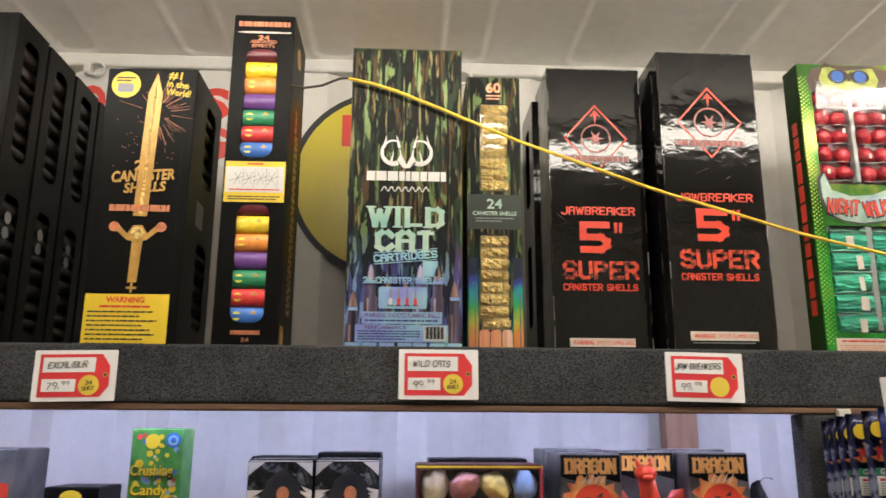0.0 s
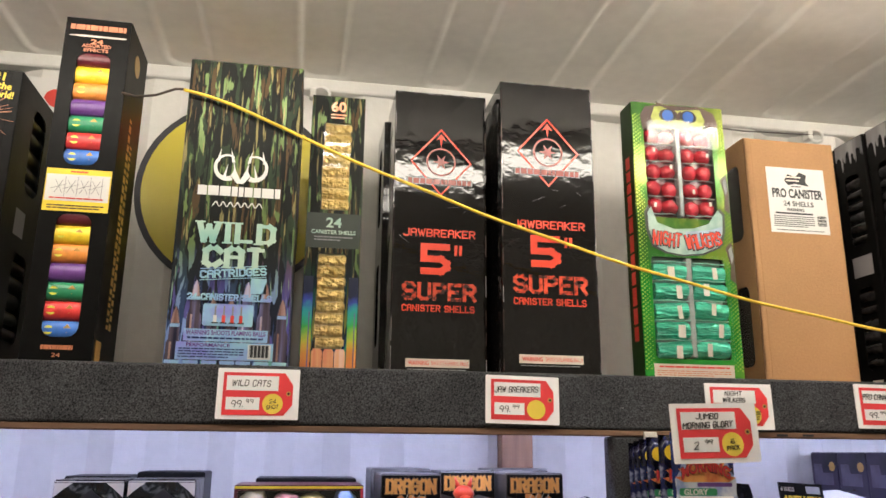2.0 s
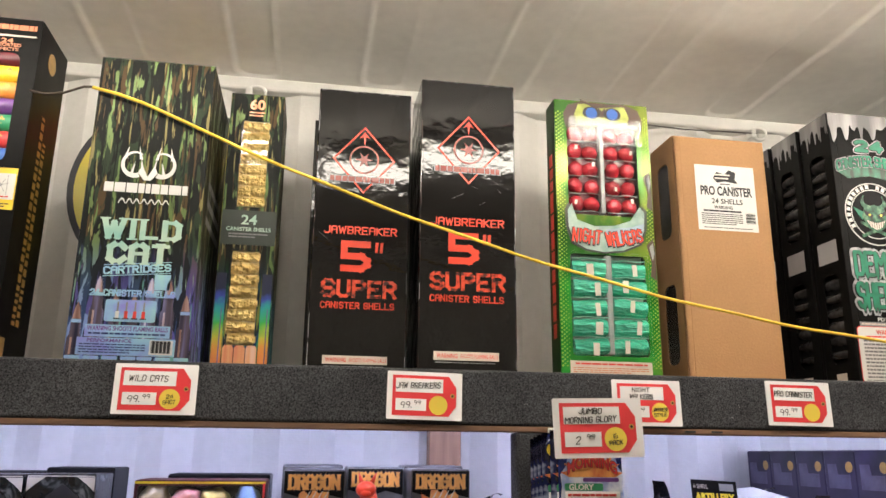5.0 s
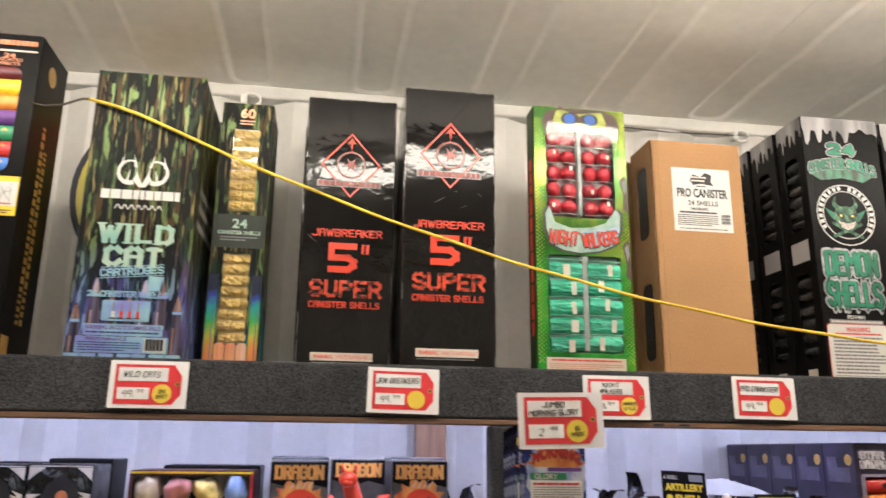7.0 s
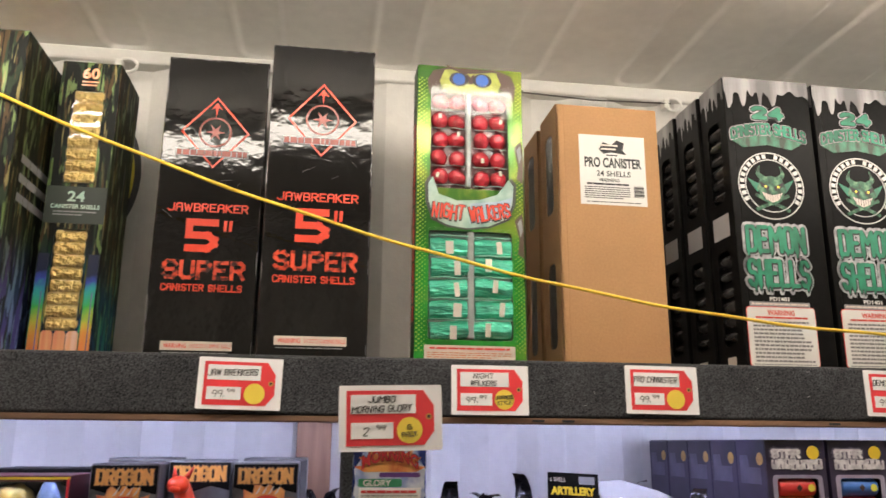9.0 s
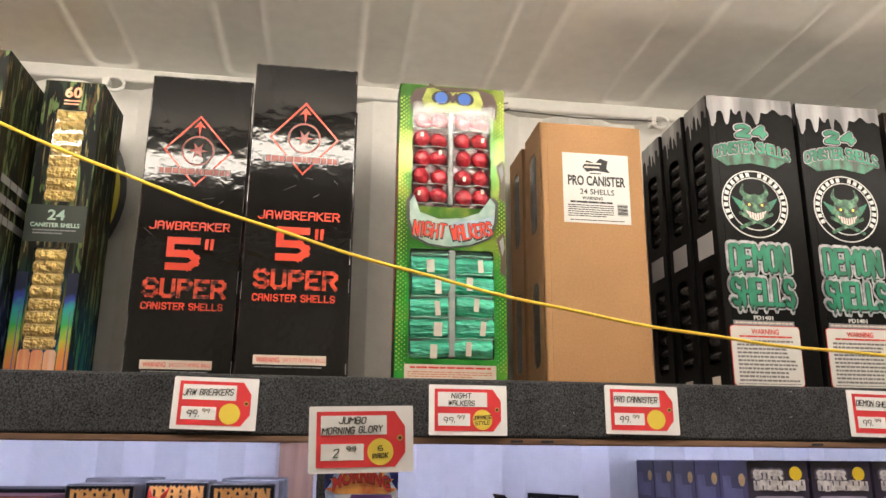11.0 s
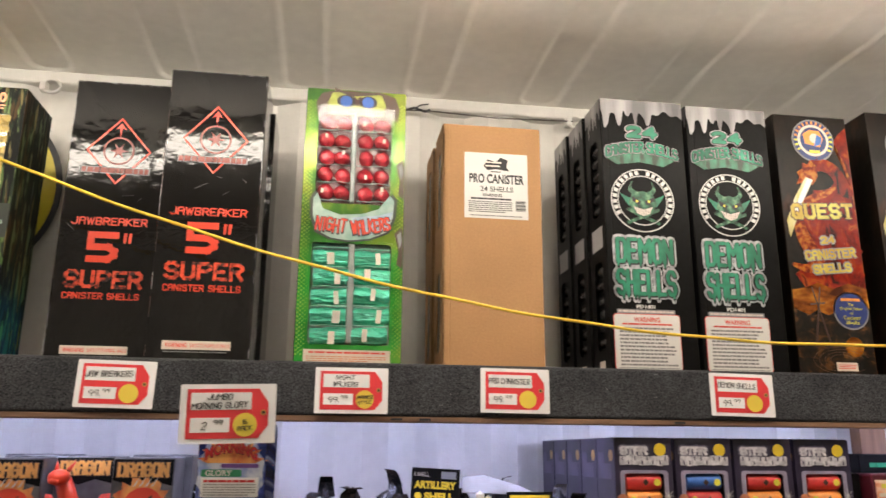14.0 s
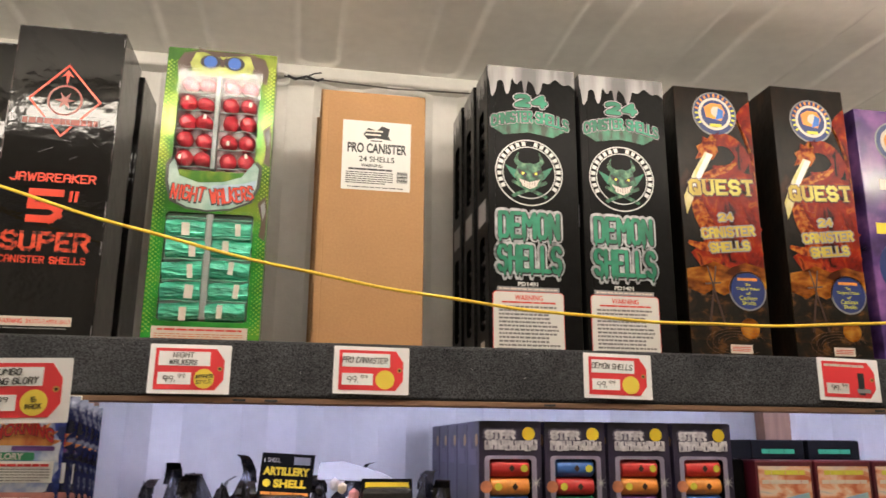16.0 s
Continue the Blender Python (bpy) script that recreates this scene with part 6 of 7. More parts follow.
# ---- price tags ----
def price_tag(x, z, y, lines, price, dot, label, turn=0.0, s=1.0, scribble=False):
    e = thing("price_tag", x, y, z, label, "price tag", "red and white price tags")
    e.matrix_basis = pose(x, y, z, -2, turn, 0) @ Matrix.Scale(s, 4)
    part("sleeve", sheet([[rrect(0.138, 0.086, 0.002, 2)]], -0.0005, 0.0018), "sleeve", e, "clear plastic sleeve over white card")
    red = [(-0.059, -0.036), (0.044, -0.036), (0.058, -0.018), (0.058, 0.016), (0.044, 0.036), (-0.059, 0.036)]
    plate("red_card", e, red, "tagred", 2, "red tag shape")
    if not scribble:
        field = plate("name_field", e, move(rrect(0.087, 0.025), -0.010, 0.018), "tagwhite", 3)
        for i, t in enumerate(lines):
            n = len(lines)
            pen_word(t, field, -0.012, 0.018 + (0.0062 if n > 1 and i == 0 else -0.0062 if n > 1 else 0), min(0.0056 * len(t) + 0.008, 0.080) if n > 1 else min(0.0066 * len(t) + 0.006, 0.082), 0.0092 if n > 1 else 0.0112, "ink", 0.0013, 4, turn=rnd.uniform(-2, 2), shear=0.15, blunt=False, wobble=0.22, seed=len(t) + i, gap=1.6)
        pf = plate("price_field", e, move(rrect(0.056, 0.021), -0.025, -0.0165), "tagwhite", 3)
    else:
        print_bars(e, -0.01, 0.028, 0.09, 0.008, 1, "offwhite", 3, words=5)
        plate("picture", e, move(rrect(0.014, 0.044), 0.026, -0.008), "ink", 3)
        plate("picture_foot", e, move(rrect(0.03, 0.008), 0.03, -0.022), "grey", 4)
        pf = plate("price_field", e, move(rrect(0.050, 0.021), -0.028, -0.0185), "white", 3)
    a, b = price
    pen_word(a, pf, -0.033, -0.0175, 0.0072 * len(a), 0.0112, "ink", 0.0012, 4, shear=0.15, blunt=False, wobble=0.3, seed=len(lines) + 2, gap=1.6)
    pen_word(b, pf, -0.0135, -0.0125, 0.0125, 0.0072, "ink", 0.0009, 4, shear=0.15, blunt=False, wobble=0.3, seed=4, gap=1.6)
    if dot is not None:
        yd = plate("yellow_dot", e, move(disc(0.0172, 26), 0.025, -0.0165), "tagyellow", 3, "yellow sticker")
        for i, t in enumerate(dot):
            pen_word(t, yd, 0.025, -0.0125 - 0.0092 * i, min(0.0048 * len(t) + 0.002, 0.033), 0.0068, "ink", 0.0009, 4, turn=4, shear=0.1, blunt=False, wobble=0.3, seed=i, gap=1.6)
    plate("eyelet", e, move(disc(0.0042, 14), 0.051, 0.001), "goldprint", 3, holes=[move(disc(0.0022, 10), 0.051, 0.001)])
    plate("eyelet_hole", e, move(disc(0.0021, 10), 0.051, 0.001), "ink", 3)
    return e


TY = SHELF_Y - 0.003
price_tag(-0.559, 1.653, TY, ["EXCALIBUR"], ("79.", "99"), ["24", "SHOT"], "red and white price tag with handwritten name, on carpet", turn=-1)
price_tag(0.0575, 1.660, TY, ["WILD CATS"], ("99.", "99"), ["24", "SHOT"], "red and white price tag, price 99.99, on carpet")
price_tag(0.526, 1.659, TY, ["JAW BREAKERS"], ("99.", "99"), [], "red and white price tag with plain yellow dot, on carpet", turn=1)
price_tag(0.954, 1.655, TY, ["NIGHT", "WALKERS"], ("99.", "99"), ["JAPANESE", "STYLE"], "red and white price tag with two-line name, on carpet")
price_tag(1.272, 1.660, TY, ["PRO CANNISTER"], ("99.", "99"), [], "red and white price tag with yellow dot, on carpet", turn=0.5)
price_tag(1.747, 1.660, TY, ["DEMON SHELLS"], ("99.", "99"), [], "red and white price tag, slightly tilted, on carpet", turn=1)
price_tag(2.245, 1.664, TY, [], ("99.", "99"), None, "red and white price tag with a printed picture", turn=1.5, scribble=True)
price_tag(0.759, 1.598, 1.108, ["JUMBO", "MORNING GLORY"], ("2", "99"), ["6", "PACK"], "red and white price tag hung on a hook, price 2.99", turn=-1.5, s=1.04)

# ---- hook with hanging pouches ----
hook = thing("display_hook", 0.770, SHELF_Y, 1.590, "wire display hook on a white plastic plate", "hook")
part("base_plate", block(-0.012, 0.012, -0.006, 0.004, -0.02, 0.016, 0.002), "plastic", hook)
part("arm", tube([(0, -0.004, 0), (-0.002, -0.10, 0.003), (-0.006, -0.20, 0.006), (-0.008, -0.256, 0.012)], 0.0025, 8), "plastic", hook, smooth=True)


def pouch(x, y, z, k):
    e = thing("foil_pouch", x, y, z, "blue glossy foil pouch with orange lettering, on a hook", "pouch", "hanging blue pouches", turn=rnd.uniform(-3, 3))
    bm = bmesh.new()
    nx, nz, w, h = 9, 15, 0.104, 0.25
    g = {}
    for sgn in (-1, 1):
        for i in range(nx):
            for j in range(nz):
                u, v = i / (nx - 1), j / (nz - 1)
                bulge = 0.007 * (math.sin(math.pi * u) * math.sin(math.pi * min(v * 1.02, 1))) ** 0.5 * (0.6 + 0.4 * noise.noise((u * 3 + k, v * 4, sgn)))
                g[sgn, i, j] = bm.verts.new(((u - 0.5) * w, sgn * bulge, (v - 1) * h + 0.012))
        for i in range(nx - 1):
            for j in range(nz - 1):
                bm.faces.new((g[sgn, i, j], g[sgn, i + 1, j], g[sgn, i + 1, j + 1], g[sgn, i, j + 1]))
    bmesh.ops.remove_doubles(bm, verts=bm.verts[:], dist=1e-5)
    part("pouch_body", bm, "pouchglare" if k == 0 else "bluepack", e, smooth=True)
    mf = Matrix.Translation((0, -0.0085, 0))
    if k < 9:
        glow_pts = [((0.049 + 0.004 * (i % 2)) * math.cos(a), (0.060 + 0.008 * (i % 2)) * math.sin(a) - 0.078) for i, a in enumerate(np.linspace(0, 2 * math.pi, 25)[:-1])]
        # only the front pouch carries the painted glare behind its print
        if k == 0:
            plate("pale_ground", e, glow_pts, "pouchglow", 0.5, "pale glare painted behind the print", mf)
        plate("sunburst", e, [((0.034 + 0.013 * (i % 2)) * math.cos(a) * 1.1, (0.028 + 0.013 * (i % 2)) * math.sin(a) - 0.064) for i, a in enumerate(np.linspace(0, math.pi, 19))], "flame", 1, "orange sunburst", mf)
        lettering("MORNING", e, 0.0, -0.052, 0.082, 0.020, "brownprint", 3, m=mf, bold=0.06, arch=0.05)
        lettering("MORNING", e, 0.0, -0.052, 0.080, 0.018, "cred", 4, m=mf, bold=0.02, arch=0.05)
        plate("stripe", e, move(rrect(0.058, 0.006, 0.002), 0.014, -0.068), "cpurple", 1, "", mf)
        plate("stripe", e, move(rrect(0.062, 0.011, 0.003), -0.014, -0.079), "cgreen", 1, "", mf)
        lettering("GLORY", e, -0.018, -0.079, 0.040, 0.009, "white", 2, m=mf, bold=0.03)
        plate("text_panel", e, move(rrect(0.088, 0.029), 0.0, -0.100), "tagwhite", 1, "", mf)
        print_bars(e, 0.0, -0.091, 0.080, 0.006, 1, "cred", 2, words=8, m=mf)
        print_bars(e, 0.0, -0.104, 0.080, 0.019, 5, "greytext", 2, words=14, m=mf)
        plate("pink_panel", e, move(rrect(0.100, 0.085, 0.004), 0.0, -0.170), "ppink", 1, "pink printed panel", mf)
        print_bars(e, 0.0, -0.166, 0.094, 0.070, 6, "tagwhite", 2, words=5, m=mf, ragged=True)
        print_bars(e, 0.0, -0.160, 0.080, 0.055, 5, "cred", 2.5, seed=4, words=4, m=mf, ragged=True)
    plate("seal_dot", e, move(disc(0.012, 14), -0.034, -0.016), "yellow", 2, "", mf)
    return e


for k, (x, y) in enumerate(((0.764, 1.165), (0.766, 1.215), (0.767, 1.262), (0.768, 1.292), (0.769, 1.322), (0.770, 1.345))):
    pouch(x, y, 1.588 - 0.003 * k, k)
# ---- goods on the lower shelf ----
def small_box(x0, x1, y, top, depth, material, label, group="", turn=0.0, holes=()):
    return carton(x0, x1, y, top, depth, material, label, group, holes=holes, base=LOW_Z, turn=turn, name="small_fireworks_box", category="fireworks box")


def smoke_box(x0, x1, y, top, label, art=True):
    e, w, h = small_box(x0, x1, y, top, 0.12, "dragface", label, "grey boxes with orange letters")
    plate("dark_sky", e, [(-w / 2 + 0.002, h - 0.002), (w / 2 - 0.002, h - 0.002), (w / 2 - 0.002, h - 0.05), (0.02, h - 0.042), (-0.01, h - 0.052), (-w / 2 + 0.002, h - 0.04)], "black", 0.6)
    for k, (extra, mname) in enumerate(((0.0028, "brownprint"), (0.0, "dragonletter"))):
        pen_word("DRAGON", e, 0, h - 0.021, w * 0.84 + extra, 0.027 + extra, mname, 0.0058 + extra, 1 + k, slab=0.0042, gap=1.7, upright=0.7)
    if art:
        fl = []
        for i in range(23):
            a = math.pi * 1.25 * i / 22 - math.pi * 0.125
            r = 0.036 + 0.020 * abs(math.sin(i * 1.9 + x0 * 9))
            fl.append((r * math.cos(a), r * math.sin(a)))
        plate("flame_print", e, move(fl, 0, h - 0.085), "flame", 1, "printed flames")
        plate("red_print", e, move(disc(0.034, 16, 1.05, 0.95), 0.004, h - 0.085), "jawred", 2, "red round shape")
        for sx in (-1, 1):
            plate("dark_print", e, move([(0, 0.004), (0.014, 0.008), (0.010, 0)], -0.002 + sx * 0.012, h - 0.078, 20 * sx), "brownprint", 3)
            plate("light_print", e, move(rrect(0.006, 0.0025), 0.004 + sx * 0.012, h - 0.080, 14 * sx), "lemon", 4)
        for i in range(4):
            plate("claw_print", e, move([(-0.002, 0), (0.003, 0.002), (0.010, 0.018)], -0.015 + i * 0.011, h - 0.052), "offwhite", 3)
    return e


smoke_box(0.281, 0.393, 1.45, 1.526, "grey firework box with orange letters and red art")
smoke_box(0.399, 0.508, 1.50, 1.530, "grey firework box with orange letters, set back", art=False)
smoke_box(0.516, 0.628, 1.45, 1.528, "grey firework box with orange letters by the post")
for x in (0.275, 0.52):
    f = thing("lidded_box", x + 0.06, 1.58, LOW_Z, "tall dark glossy lidded box behind others", "box", "dark lidded boxes")
    part("shell", block(-0.06, 0.06, 0, 0.13, 0, 0.244, 0.004), "dragface", f)


def toy():
    bm = bmesh.new()
    ball((0, 0, 0.09), 0.036, 1, 0.8, 1.5, 2, bm)
    ball((0.004, -0.008, 0.04), 0.045, 1.0, 0.7, 0.8, 2, bm)
    tube([(0, 0, 0.13), (-0.006, -0.006, 0.165), (-0.014, -0.016, 0.195)], [0.026, 0.017, 0.015], 10, True, bm)
    ball((-0.018, -0.03, 0.20), 0.019, 1.0, 1.5, 0.8, 2, bm)
    ball((-0.02, -0.052, 0.194), 0.011, 1.0, 1.2, 0.6, 1, bm)
    for sx in (-1, 1):
        tube([(-0.016 + sx * 0.010, -0.02, 0.212), (-0.014 + sx * 0.016, -0.008, 0.228)], [0.005, 0.001], 6, True, bm)
        tube([(sx * 0.026, -0.02, 0.11), (sx * 0.045, -0.04, 0.10), (sx * 0.036, -0.058, 0.108)], [0.010, 0.008, 0.005], 7, True, bm)
        a = [bm.verts.new(v) for v in ((sx * 0.02, 0.016, 0.13), (sx * 0.045, 0.022, 0.168), (sx * 0.075, 0.024, 0.172), (sx * 0.068, 0.022, 0.145), (sx * 0.058, 0.02, 0.128), (sx * 0.045, 0.018, 0.118), (sx * 0.022, 0.016, 0.09))]
        b = [bm.verts.new(v.co + Vector((0, 0.005, 0))) for v in a]
        bm.faces.new(a)
        bm.faces.new(b[::-1])
        for i in range(7):
            bm.faces.new((a[i], a[(i + 1) % 7], b[(i + 1) % 7], b[i]))
    ob = new("toy_figurine", mesh_of(bm, "toy_figurine", True))
    ob.data.materials.append(M["jawred"])
    ob.matrix_basis = pose(0.448, 1.455, LOW_Z + 0.0035)
    tagged(ob, "glossy red plastic winged toy figurine between boxes", "figurine")


toy()

# black and white boxes
for x0, x1, y, top in ((-0.276, -0.161, 1.45, 1.514), (-0.157, -0.043, 1.452, 1.515), (-0.17, -0.045, 1.60, 1.524), (-0.30, -0.18, 1.60, 1.516)):
    front = y < 1.5
    e, w, h = small_box(x0, x1, y, top, 0.13, "inkcard" if front else "black", "black and white printed firework box" if front else "black firework box behind others", "black and white boxes")
    if front:
        rt = random.Random(int(abs(x0) * 1000))
        for sx in (-1, 1):
            for k in range(10):
                z = h - 0.058 - 0.006 * k
                ln = rt.uniform(0.016, 0.034)
                plate("pale_tuft", e, [(sx * w / 2 * 0.98, z - 0.006), (sx * w / 2 * 0.98, z + 0.006), (sx * (w / 2 - ln), z + rt.uniform(0.004, 0.014))], "offwhite", 1 + 0.1 * k)
            plate("pale_corner", e, [(sx * w / 2 * 0.98, h - 0.004), (sx * (w / 2 - 0.030), h - 0.004), (sx * (w / 2 - 0.014), h - 0.016), (sx * w / 2 * 0.98, h - 0.028)], "offwhite", 1)
        plate("dark_shape", e, move([(-0.044, -0.07), (-0.040, -0.02), (-0.026, 0.020), (0, 0.040), (0.026, 0.020), (0.040, -0.02), (0.044, -0.07)], 0.004, h - 0.055), "ink", 2.5, "plain dark shape")
        plate("pale_shape", e, move(disc(0.010, 14, 1.1, 1.3), 0.006, h - 0.058), "copper", 3.5)
        plate("yellow_panel", e, move(rrect(0.03, 0.014), 0.0, h - 0.084), "yellow", 3.5)
        plate("pale_rim", e, move(rrect(w - 0.004, 0.002), 0, h - 0.002), "offwhite", 1)

# wide box of colourful fountains
e, w, h = small_box(0.023, 0.250, 1.45, 1.506, 0.14, "cmaroon", "wide open-front box with colourful round fireworks", holes=[move(rrect(0.216, 0.185, 0.004, 3), 0, 0.115)])
plate("rim_strip", e, move(rrect(w, 0.004), 0, h - 0.003), "yellow", 1)
plate("rim_strip", e, move(rrect(0.004, h - 0.006), w / 2 - 0.003, h / 2), "tagred", 1)
bm = ball((0, 0, 0), 0.027, 1.0, 0.8, 1.15, sub=3)
for v in bm.verts:
    v.co *= 1 + 0.22 * noise.noise(v.co * 70) + 0.08 * noise.noise(v.co * 190)
bl = mesh_of(bm, "paper_ball", True)
bl.materials.append(M["corange"])
for i, c in enumerate(("pcream", "ppink", "pyellow", "pblue")):
    for r in range(3):
        shared("paper_ball", bl, e, pose(-0.08 + 0.054 * i, 0.016, 0.180 - 0.050 * r, 60 * i, 80 * r, 30 * i), c if r == 0 else ("offwhite", "ppink", "offwhite")[r])
f = plate("window_film", e, move(rrect(0.218, 0.187), 0, 0.115), "film2", 1)
f.visible_shadow = False
carton(0.05, 0.25, 1.63, 1.512, 0.14, "black", "dark firework box behind others", base=LOW_Z, name="small_fireworks_box", category="fireworks box")

# green candy-coloured box
e, w, h = small_box(-0.483, -0.392, 1.45, 1.567, 0.07, "candy", "green firework box with candy-coloured print")
for i in range(60):
    plate("candy_print", e, move(disc(rnd.uniform(0.0025, 0.0075), 10), rnd.uniform(-0.037, 0.037), h - rnd.uniform(0.008, 0.19)), rnd.choice(("yellow", "cyellow", "lilac", "tagred", "cblue", "offwhite")), 1)
plate("candy_swirl", e, move(disc(0.013, 18), 0.028, h - 0.020), "cblue", 2, "blue candy swirl")
plate("candy_swirl", e, move(disc(0.009, 16), 0.028, h - 0.020), "lilac", 3)
plate("candy_swirl", e, move(disc(0.005, 14), 0.028, h - 0.020), "cblue", 4)
plate("round_seal", e, move(disc(0.013, 18), -0.008, h - 0.022), "yellow", 2)
lettering("Crushing", e, -0.006, h - 0.075, 0.076, 0.026, "brownprint", 2, bold=0.05)
lettering("Crushing", e, -0.006, h - 0.074, 0.074, 0.024, "yellow", 3, bold=0.02)
lettering("Candy", e, -0.008, h - 0.108, 0.066, 0.026, "brownprint", 2, bold=0.05)
lettering("Candy", e, -0.008, h - 0.107, 0.064, 0.024, "yellow", 3, bold=0.02)
e, w, h = small_box(-0.647, -0.550, 1.50, 1.463, 0.12, "black", "small black firework box with a yellow emblem")
plate("yellow_emblem", e, move(disc(0.017, 14, 1.2, 0.8), 0, h - 0.018), "yellow", 1)
e, w, h = small_box(-0.83, -0.70, 1.50, 1.531, 0.13, "dragface", "dark grey firework box with orange print")
plate("orange_print", e, move(rrect(0.05, 0.03, 0.006), 0.03, h - 0.075), "jawred", 1)

# violet boxes with windows of coloured canisters, in rows
def violet_box(x0, x1, y, top, front):
    holes = [move(rrect(0.082, 0.20, 0.006, 3), 0.0, 0.115)] if front else ()
    e, w, h = small_box(x0, x1, y, top, 0.104, "starcard", "violet firework box with a window of coloured canisters" if front else "dark violet firework box, behind others", "violet boxes in rows", holes=holes)
    if front:
        for k, (extra, mname) in enumerate(((0.0050, "starside"), (0.0, "chrome"))):
            pen_word("STAR", e, -0.020, h - 0.024, 0.058 + extra, 0.017 + extra, mname, 0.0052 + extra, 1 + k, gap=1.4, slab=0.0035)
        rt = random.Random(int(x0 * 1000))
        for k in range(8):
            xx = -0.044 + 0.0128 * k
            plate("title_letter", e, move(rrect(0.0124, 0.017 + rt.uniform(0, 0.003), 0.002, 2), xx, h - 0.043 + rt.uniform(-0.001, 0.001)), "chrome", 3)
            plate("title_letter", e, move(rrect(0.0026, 0.008), xx + rt.uniform(-0.002, 0.002), h - 0.043 + rt.choice((-0.004, 0.004))), "starside", 4)
        plate("round_seal", e, move(disc(0.0125, 18), 0.035, h - 0.022), "yellow", 2)
        plate("frame_print", e, move(rrect(0.10, 0.212, 0.008), 0, 0.115), "starface", 1, holes=[move(rrect(0.082, 0.20, 0.006, 3), 0, 0.115)])
        can = canister(0.074, 0.0165)
        can.materials.append(M["cred"])
        order = (("cred", "corange", "cblue"), ("cblue", "cred", "cgreen"), ("cred", "corange", "cpurple"), ("cred", "corange", "cblue"))[int((x0 - 1.47) / 0.125)]
        for i in range(6):
            shared("canister", can, e, pose(0, 0.016, 0.198 - 0.033 * i, 31 * i, 0, 0), order[i % 3])
            plate("shell_sticker", e, move([(0, 0.007), (0.006, 0), (0, -0.007), (-0.006, 0)], 0.002 + 0.006 * (i % 2), 0.198 - 0.033 * i), "brownprint", 0, m=Matrix.Translation((0, -0.0012, 0)))
            plate("shell_seal", e, move(disc(0.007, 12), 0.026 - 0.05 * (i % 2), 0.198 - 0.033 * i), "lemon", 0, m=Matrix.Translation((0, -0.0012, 0)))
        star = [((0.014 if i % 2 == 0 else 0.002) * math.cos(i * math.pi / 8), (0.014 if i % 2 == 0 else 0.002) * math.sin(i * math.pi / 8)) for i in range(16)]
        plate("star_print", e, move(star, 0.048, 0.172), "white", 3)
        plate("moon_print", e, move(disc(0.011, 18), -0.047, 0.165), "copper", 2)
    ml = Matrix.Translation((-w / 2 - 0.0006, 0, 0)) @ Matrix.Rotation(radians(-90), 4, "Z")
    plate("title_ground", e, move([(-0.040, -0.030), (0.034, -0.030), (0.034, 0.0), (-0.006, 0.0), (-0.01, 0.022), (-0.040, 0.022)], -0.052, h - 0.050), "starside", 1, "", ml)
    plate("round_seal", e, move(disc(0.0115, 16), -0.020, h - 0.034), "goldprint", 1, "", ml)


for col, (x0, x1) in enumerate(((1.479, 1.599), (1.606, 1.726), (1.732, 1.858), (1.866, 1.988))):
    for row in range(5 if col == 0 else 2):
        violet_box(x0, x1, 1.39 + 0.1065 * row, 1.573, row == 0)

# red and white boxes and dark boxes at the end
for i, x in enumerate((2.042, 2.173, 2.304, 2.435)):
    e, w, h = small_box(x, x + 0.126, 1.40, 1.503, 0.12, "cmaroon", "red firework box with an orange and white sea picture", "red picture boxes")
    plate("sky_print", e, move(rrect(w - 0.012, 0.19), 0, h - 0.105), "skyglare", 1, "orange picture with pale glare put into its colours")
    print_bars(e, 0, h - 0.022, w * 0.7, 0.014, 1, "lemon", 2, words=4, name="title_print")
    print_bars(e, 0, h - 0.040, w * 0.8, 0.012, 1, "offwhite", 2, words=4, name="title_print")
    plate("wave_print", e, [(-0.05, h - 0.10), (-0.02, h - 0.075), (0.01, h - 0.068), (0.05, h - 0.06), (0.052, h - 0.09), (0.02, h - 0.10)], "lilac", 2)
    plate("wave_print", e, [(-0.04, h - 0.104), (0.0, h - 0.085), (0.04, h - 0.08), (0.03, h - 0.11)], "offwhite", 3)
e, w, h = small_box(2.0, 2.036, 1.43, 1.505, 0.10, "black", "narrow black firework box")
for x0 in (2.14, 2.28):
    e, w, h = small_box(x0, x0 + 0.13, 1.57, 1.545, 0.13, "black", "black firework box with green print, behind others")
    print_bars(e, 0, h - 0.024, 0.08, 0.016, 1, "cgreen", 1, words=3, name="title_print")

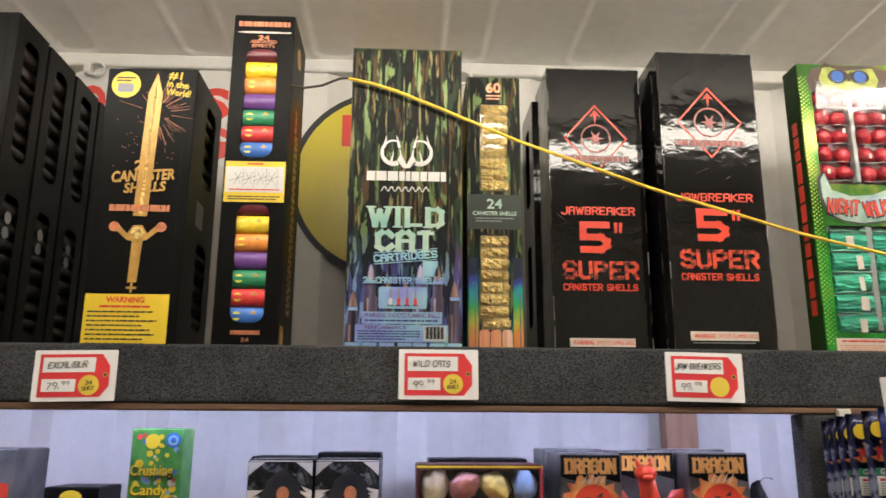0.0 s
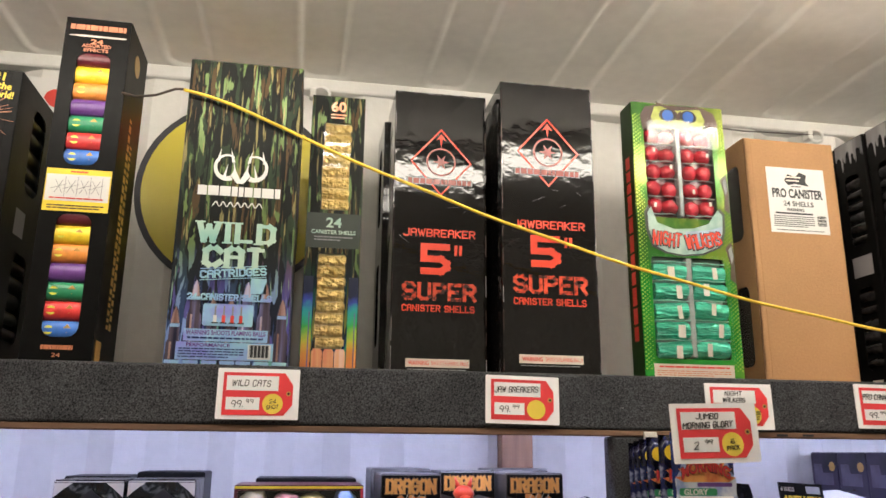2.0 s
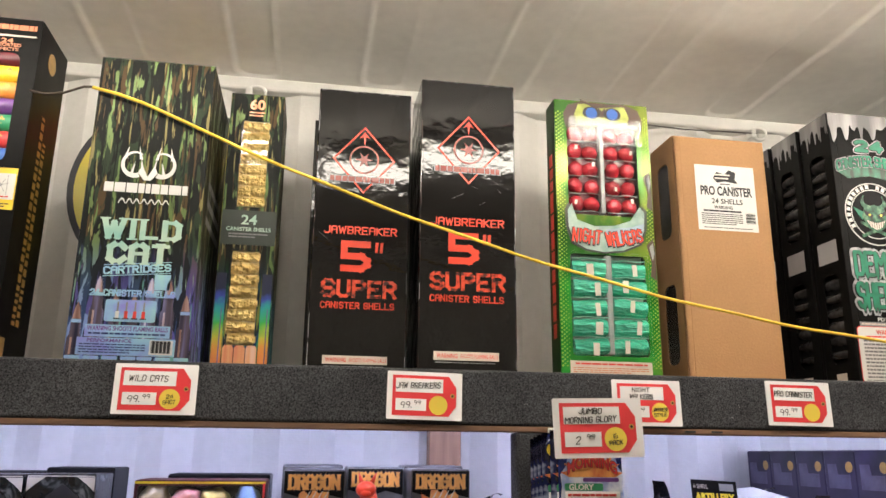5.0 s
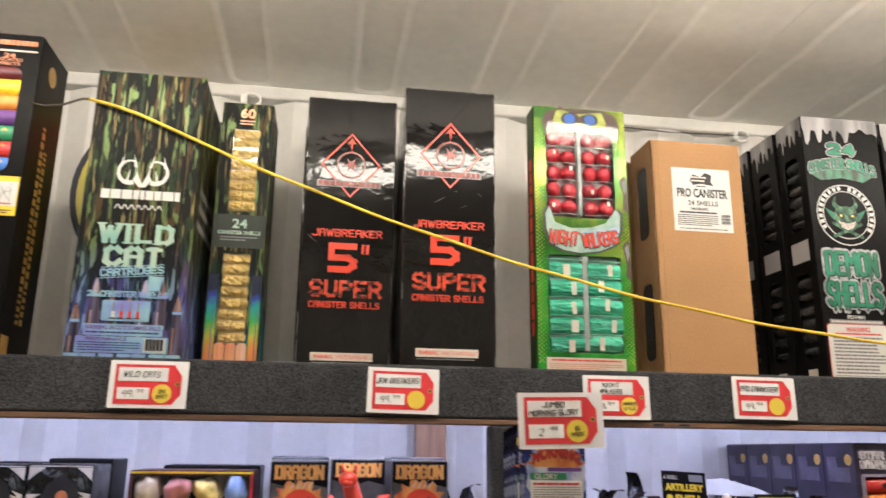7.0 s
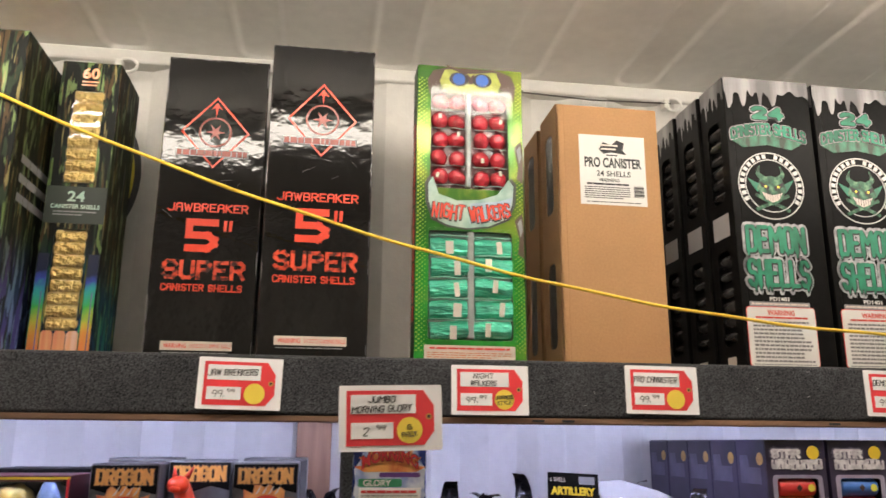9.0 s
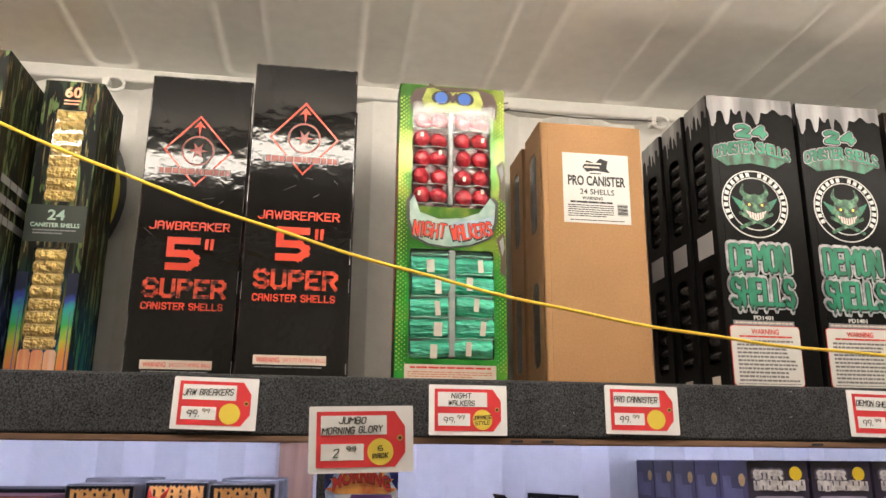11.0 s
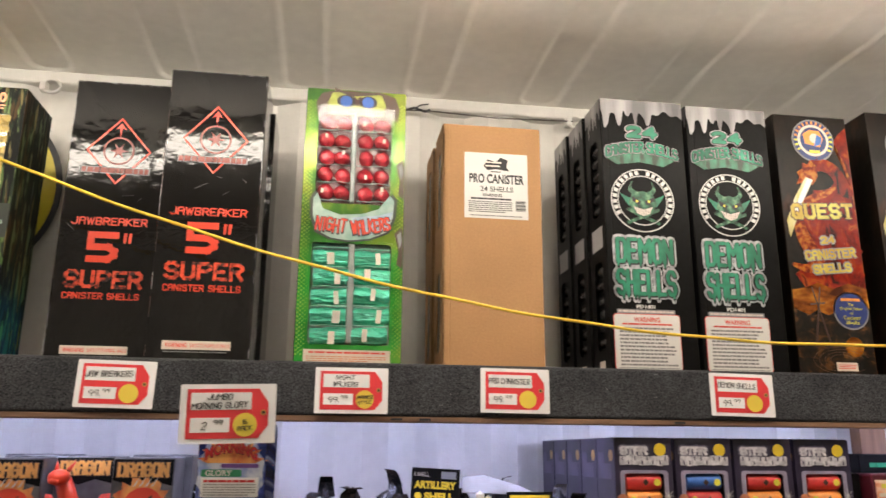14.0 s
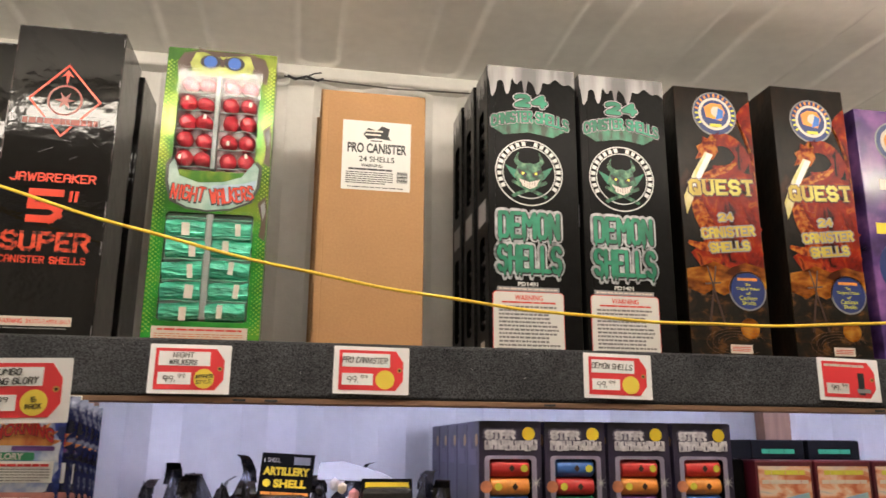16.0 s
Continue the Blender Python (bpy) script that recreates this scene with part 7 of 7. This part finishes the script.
# shell packs in dark plastic bags
def bag(x, y, z0, w, h, k, turn=0.0, lean=0.0):
    h = h * 0.92
    e = thing("shell_bag", x, y, z0, "crumpled dark plastic bag of shells", "bag", "dark shell bags", turn)
    bm = bmesh.new()
    n, rings = 22, 13
    vs = []
    for j in range(rings):
        v = j / (rings - 1)
        rr = (math.sin(math.pi * min(v * 0.58 + 0.2, 1)) ** 0.6) * (1 if v < 0.75 else 1.0 - (v - 0.75) * 2.4)
        ring_v = []
        for i in range(n):
            a = 2 * math.pi * i / n
            q = 1 + 0.22 * noise.noise((math.cos(a) * 1.6 + k * 3.1, math.sin(a) * 1.6, v * 3.5)) + 0.10 * noise.noise((math.cos(a) * 5 + k, math.sin(a) * 5, v * 9))
            ring_v.append(bm.verts.new((w / 2 * rr * q * math.cos(a) + lean * v * v, 0.042 * rr * q * math.sin(a) * (1.0 if v < 0.7 else 0.4), h * v * (1 + 0.12 * noise.noise((math.cos(a) + k, math.sin(a), 7.7)) * v))))
        vs.append(ring_v)
    for a, b in zip(vs, vs[1:]):
        for i in range(n):
            bm.faces.new((a[i], a[(i + 1) % n], b[(i + 1) % n], b[i]))
    bm.faces.new(vs[0])
    bm.faces.new(vs[-1])
    part("bag_body", bm, "bag", e)
    bend, reach = (0.9 if k % 2 else -0.8) + 0.25 * math.sin(k * 1.7), 0.040 + 0.010 * (k % 3)
    strip_bm = bmesh.new()
    rows, px, pz = [], lean, h * 0.88
    for j in range(9):
        a = bend * 2.0 * (j / 8) ** 1.3
        half = 0.019 * (1 - 0.35 * j / 8)
        rows.append([strip_bm.verts.new((px + 0.0012 * math.sin(j * 2.0 + k), q, pz + 0.002 * noise.noise((j, q * 40, k)))) for q in (-half, -half * 0.3, half * 0.3, half)])
        px, pz = px + math.sin(a) * reach / 8, pz + math.cos(a) * reach / 8
    for a, b in zip(rows, rows[1:]):
        for j in range(3):
            strip_bm.faces.new((a[j], a[j + 1], b[j + 1], b[j]))
    got = bmesh.ops.extrude_face_region(strip_bm, geom=strip_bm.faces[:])
    bmesh.ops.translate(strip_bm, vec=(0.0012, 0, 0.0006), verts=[v for v in got["geom"] if isinstance(v, bmesh.types.BMVert)])
    part("bag_top", strip_bm, "bag", e, "flat sealed bag top, bent over")
    for i in range(2):
        plate("yellow_label", e, move(rrect(0.022, 0.03), -0.012 + 0.03 * i, h * 0.45), "yellow" if (i + k) % 2 else "offwhite", 1, m=Matrix.Translation((0, -0.045, 0)))
    return e


for k, (x, y, w, h) in enumerate(((0.655, 1.60, 0.07, 0.19), (0.685, 1.55, 0.06, 0.20), (0.60, 1.68, 0.07, 0.19), (0.895, 1.48, 0.05, 0.175), (0.915, 1.56, 0.06, 0.20), (0.945, 1.46, 0.05, 0.185), (0.985, 1.49, 0.055, 0.195), (1.015, 1.45, 0.05, 0.175), (1.045, 1.53, 0.06, 0.205), (1.06, 1.46, 0.045, 0.18), (1.19, 1.49, 0.06, 0.185), (1.25, 1.54, 0.09, 0.20), (1.33, 1.56, 0.08, 0.19), (1.395, 1.50, 0.06, 0.19), (1.42, 1.44, 0.05, 0.17))):
    bag(x, y, LOW_Z, w, h, k, 37 * (k % 5) - 60, 0.02 * ((k % 3) - 1))

e = thing("shell_pack", 1.124, 1.435, LOW_Z, "shell pack with a black and yellow header card", "shell pack")
part("pack_body", block(-0.046, 0.046, 0.0, 0.05, 0, 0.150, 0.012), "bag", e)
mh = Matrix.Translation((0.002, 0.008, 0.140)) @ Matrix.Rotation(radians(-14), 4, "X") @ Matrix.Rotation(radians(3), 4, "Y")
part("header_card", sheet([[[(-0.049, 0), (0.047, 0), (0.050, 0.084), (-0.047, 0.084)]]], 0, 0.0015), "black", e, "black and yellow header card", mh)
lettering("6 SHELL", e, -0.028, 0.071, 0.030, 0.008, "offwhite", 1, m=mh)
plate("code_panel", e, move(rrect(0.030, 0.014), 0.027, 0.071), "grey", 1, "", mh)
lettering("ARTILLERY", e, 0.0, 0.051, 0.084, 0.015, "yellow", 1, m=mh, bold=0.05)
plate("orange_dot", e, move(disc(0.007, 14), -0.034, 0.029), "yellow", 1, "", mh)
lettering("SHELL", e, 0.008, 0.029, 0.060, 0.015, "yellow", 1, m=mh, bold=0.05)
print_bars(e, 0.0, 0.011, 0.086, 0.008, 1, "corange", 1, words=3, m=mh)
e = thing("shell_pack", 1.312, 1.41, LOW_Z, "shell pack with a bright yellow card", "shell pack")
part("pack_body", block(-0.048, 0.048, 0.0, 0.06, 0, 0.165, 0.012), "bag", e)
my = Matrix.Translation((0, 0.004, 0.130)) @ Matrix.Rotation(radians(-10), 4, "X")
part("header_card", sheet([[rrect(0.094, 0.050)]], 0, 0.0015), "black", e, "", my @ Matrix.Translation((0, 0, 0.024)))
plate("yellow_panel", e, move(rrect(0.080, 0.017), 0, 0.034), "yellow", 1, "bright yellow panel", my)
lettering("SHELL", e, -0.01, 0.014, 0.06, 0.011, "yellow", 1, m=my, bold=0.03)
e = thing("clear_bag", 1.225, 1.43, LOW_Z, "clear plastic bag with pale shells under a grey sheet", "bag")
for i in range(26):
    part("pale_shell", ball((rnd.uniform(-0.04, 0.04), rnd.uniform(0, 0.03), 0.012 + 0.0062 * i), rnd.uniform(0.009, 0.013), 1, 1, 1.2, 1), ("offwhite", "silver", "ppink", "bag", "pcream")[i % 5], e)
part("grey_sheet", sheet([[[(-0.05, 0.0), (0.11, -0.006), (0.07, 0.016), (0.0, 0.040), (-0.045, 0.036)]]], 0, 0.0015), "sheet", e, "folded grey plastic sheet", Matrix.Translation((0.01, 0.04, 0.175)) @ Matrix.Rotation(radians(-35), 4, "X"))
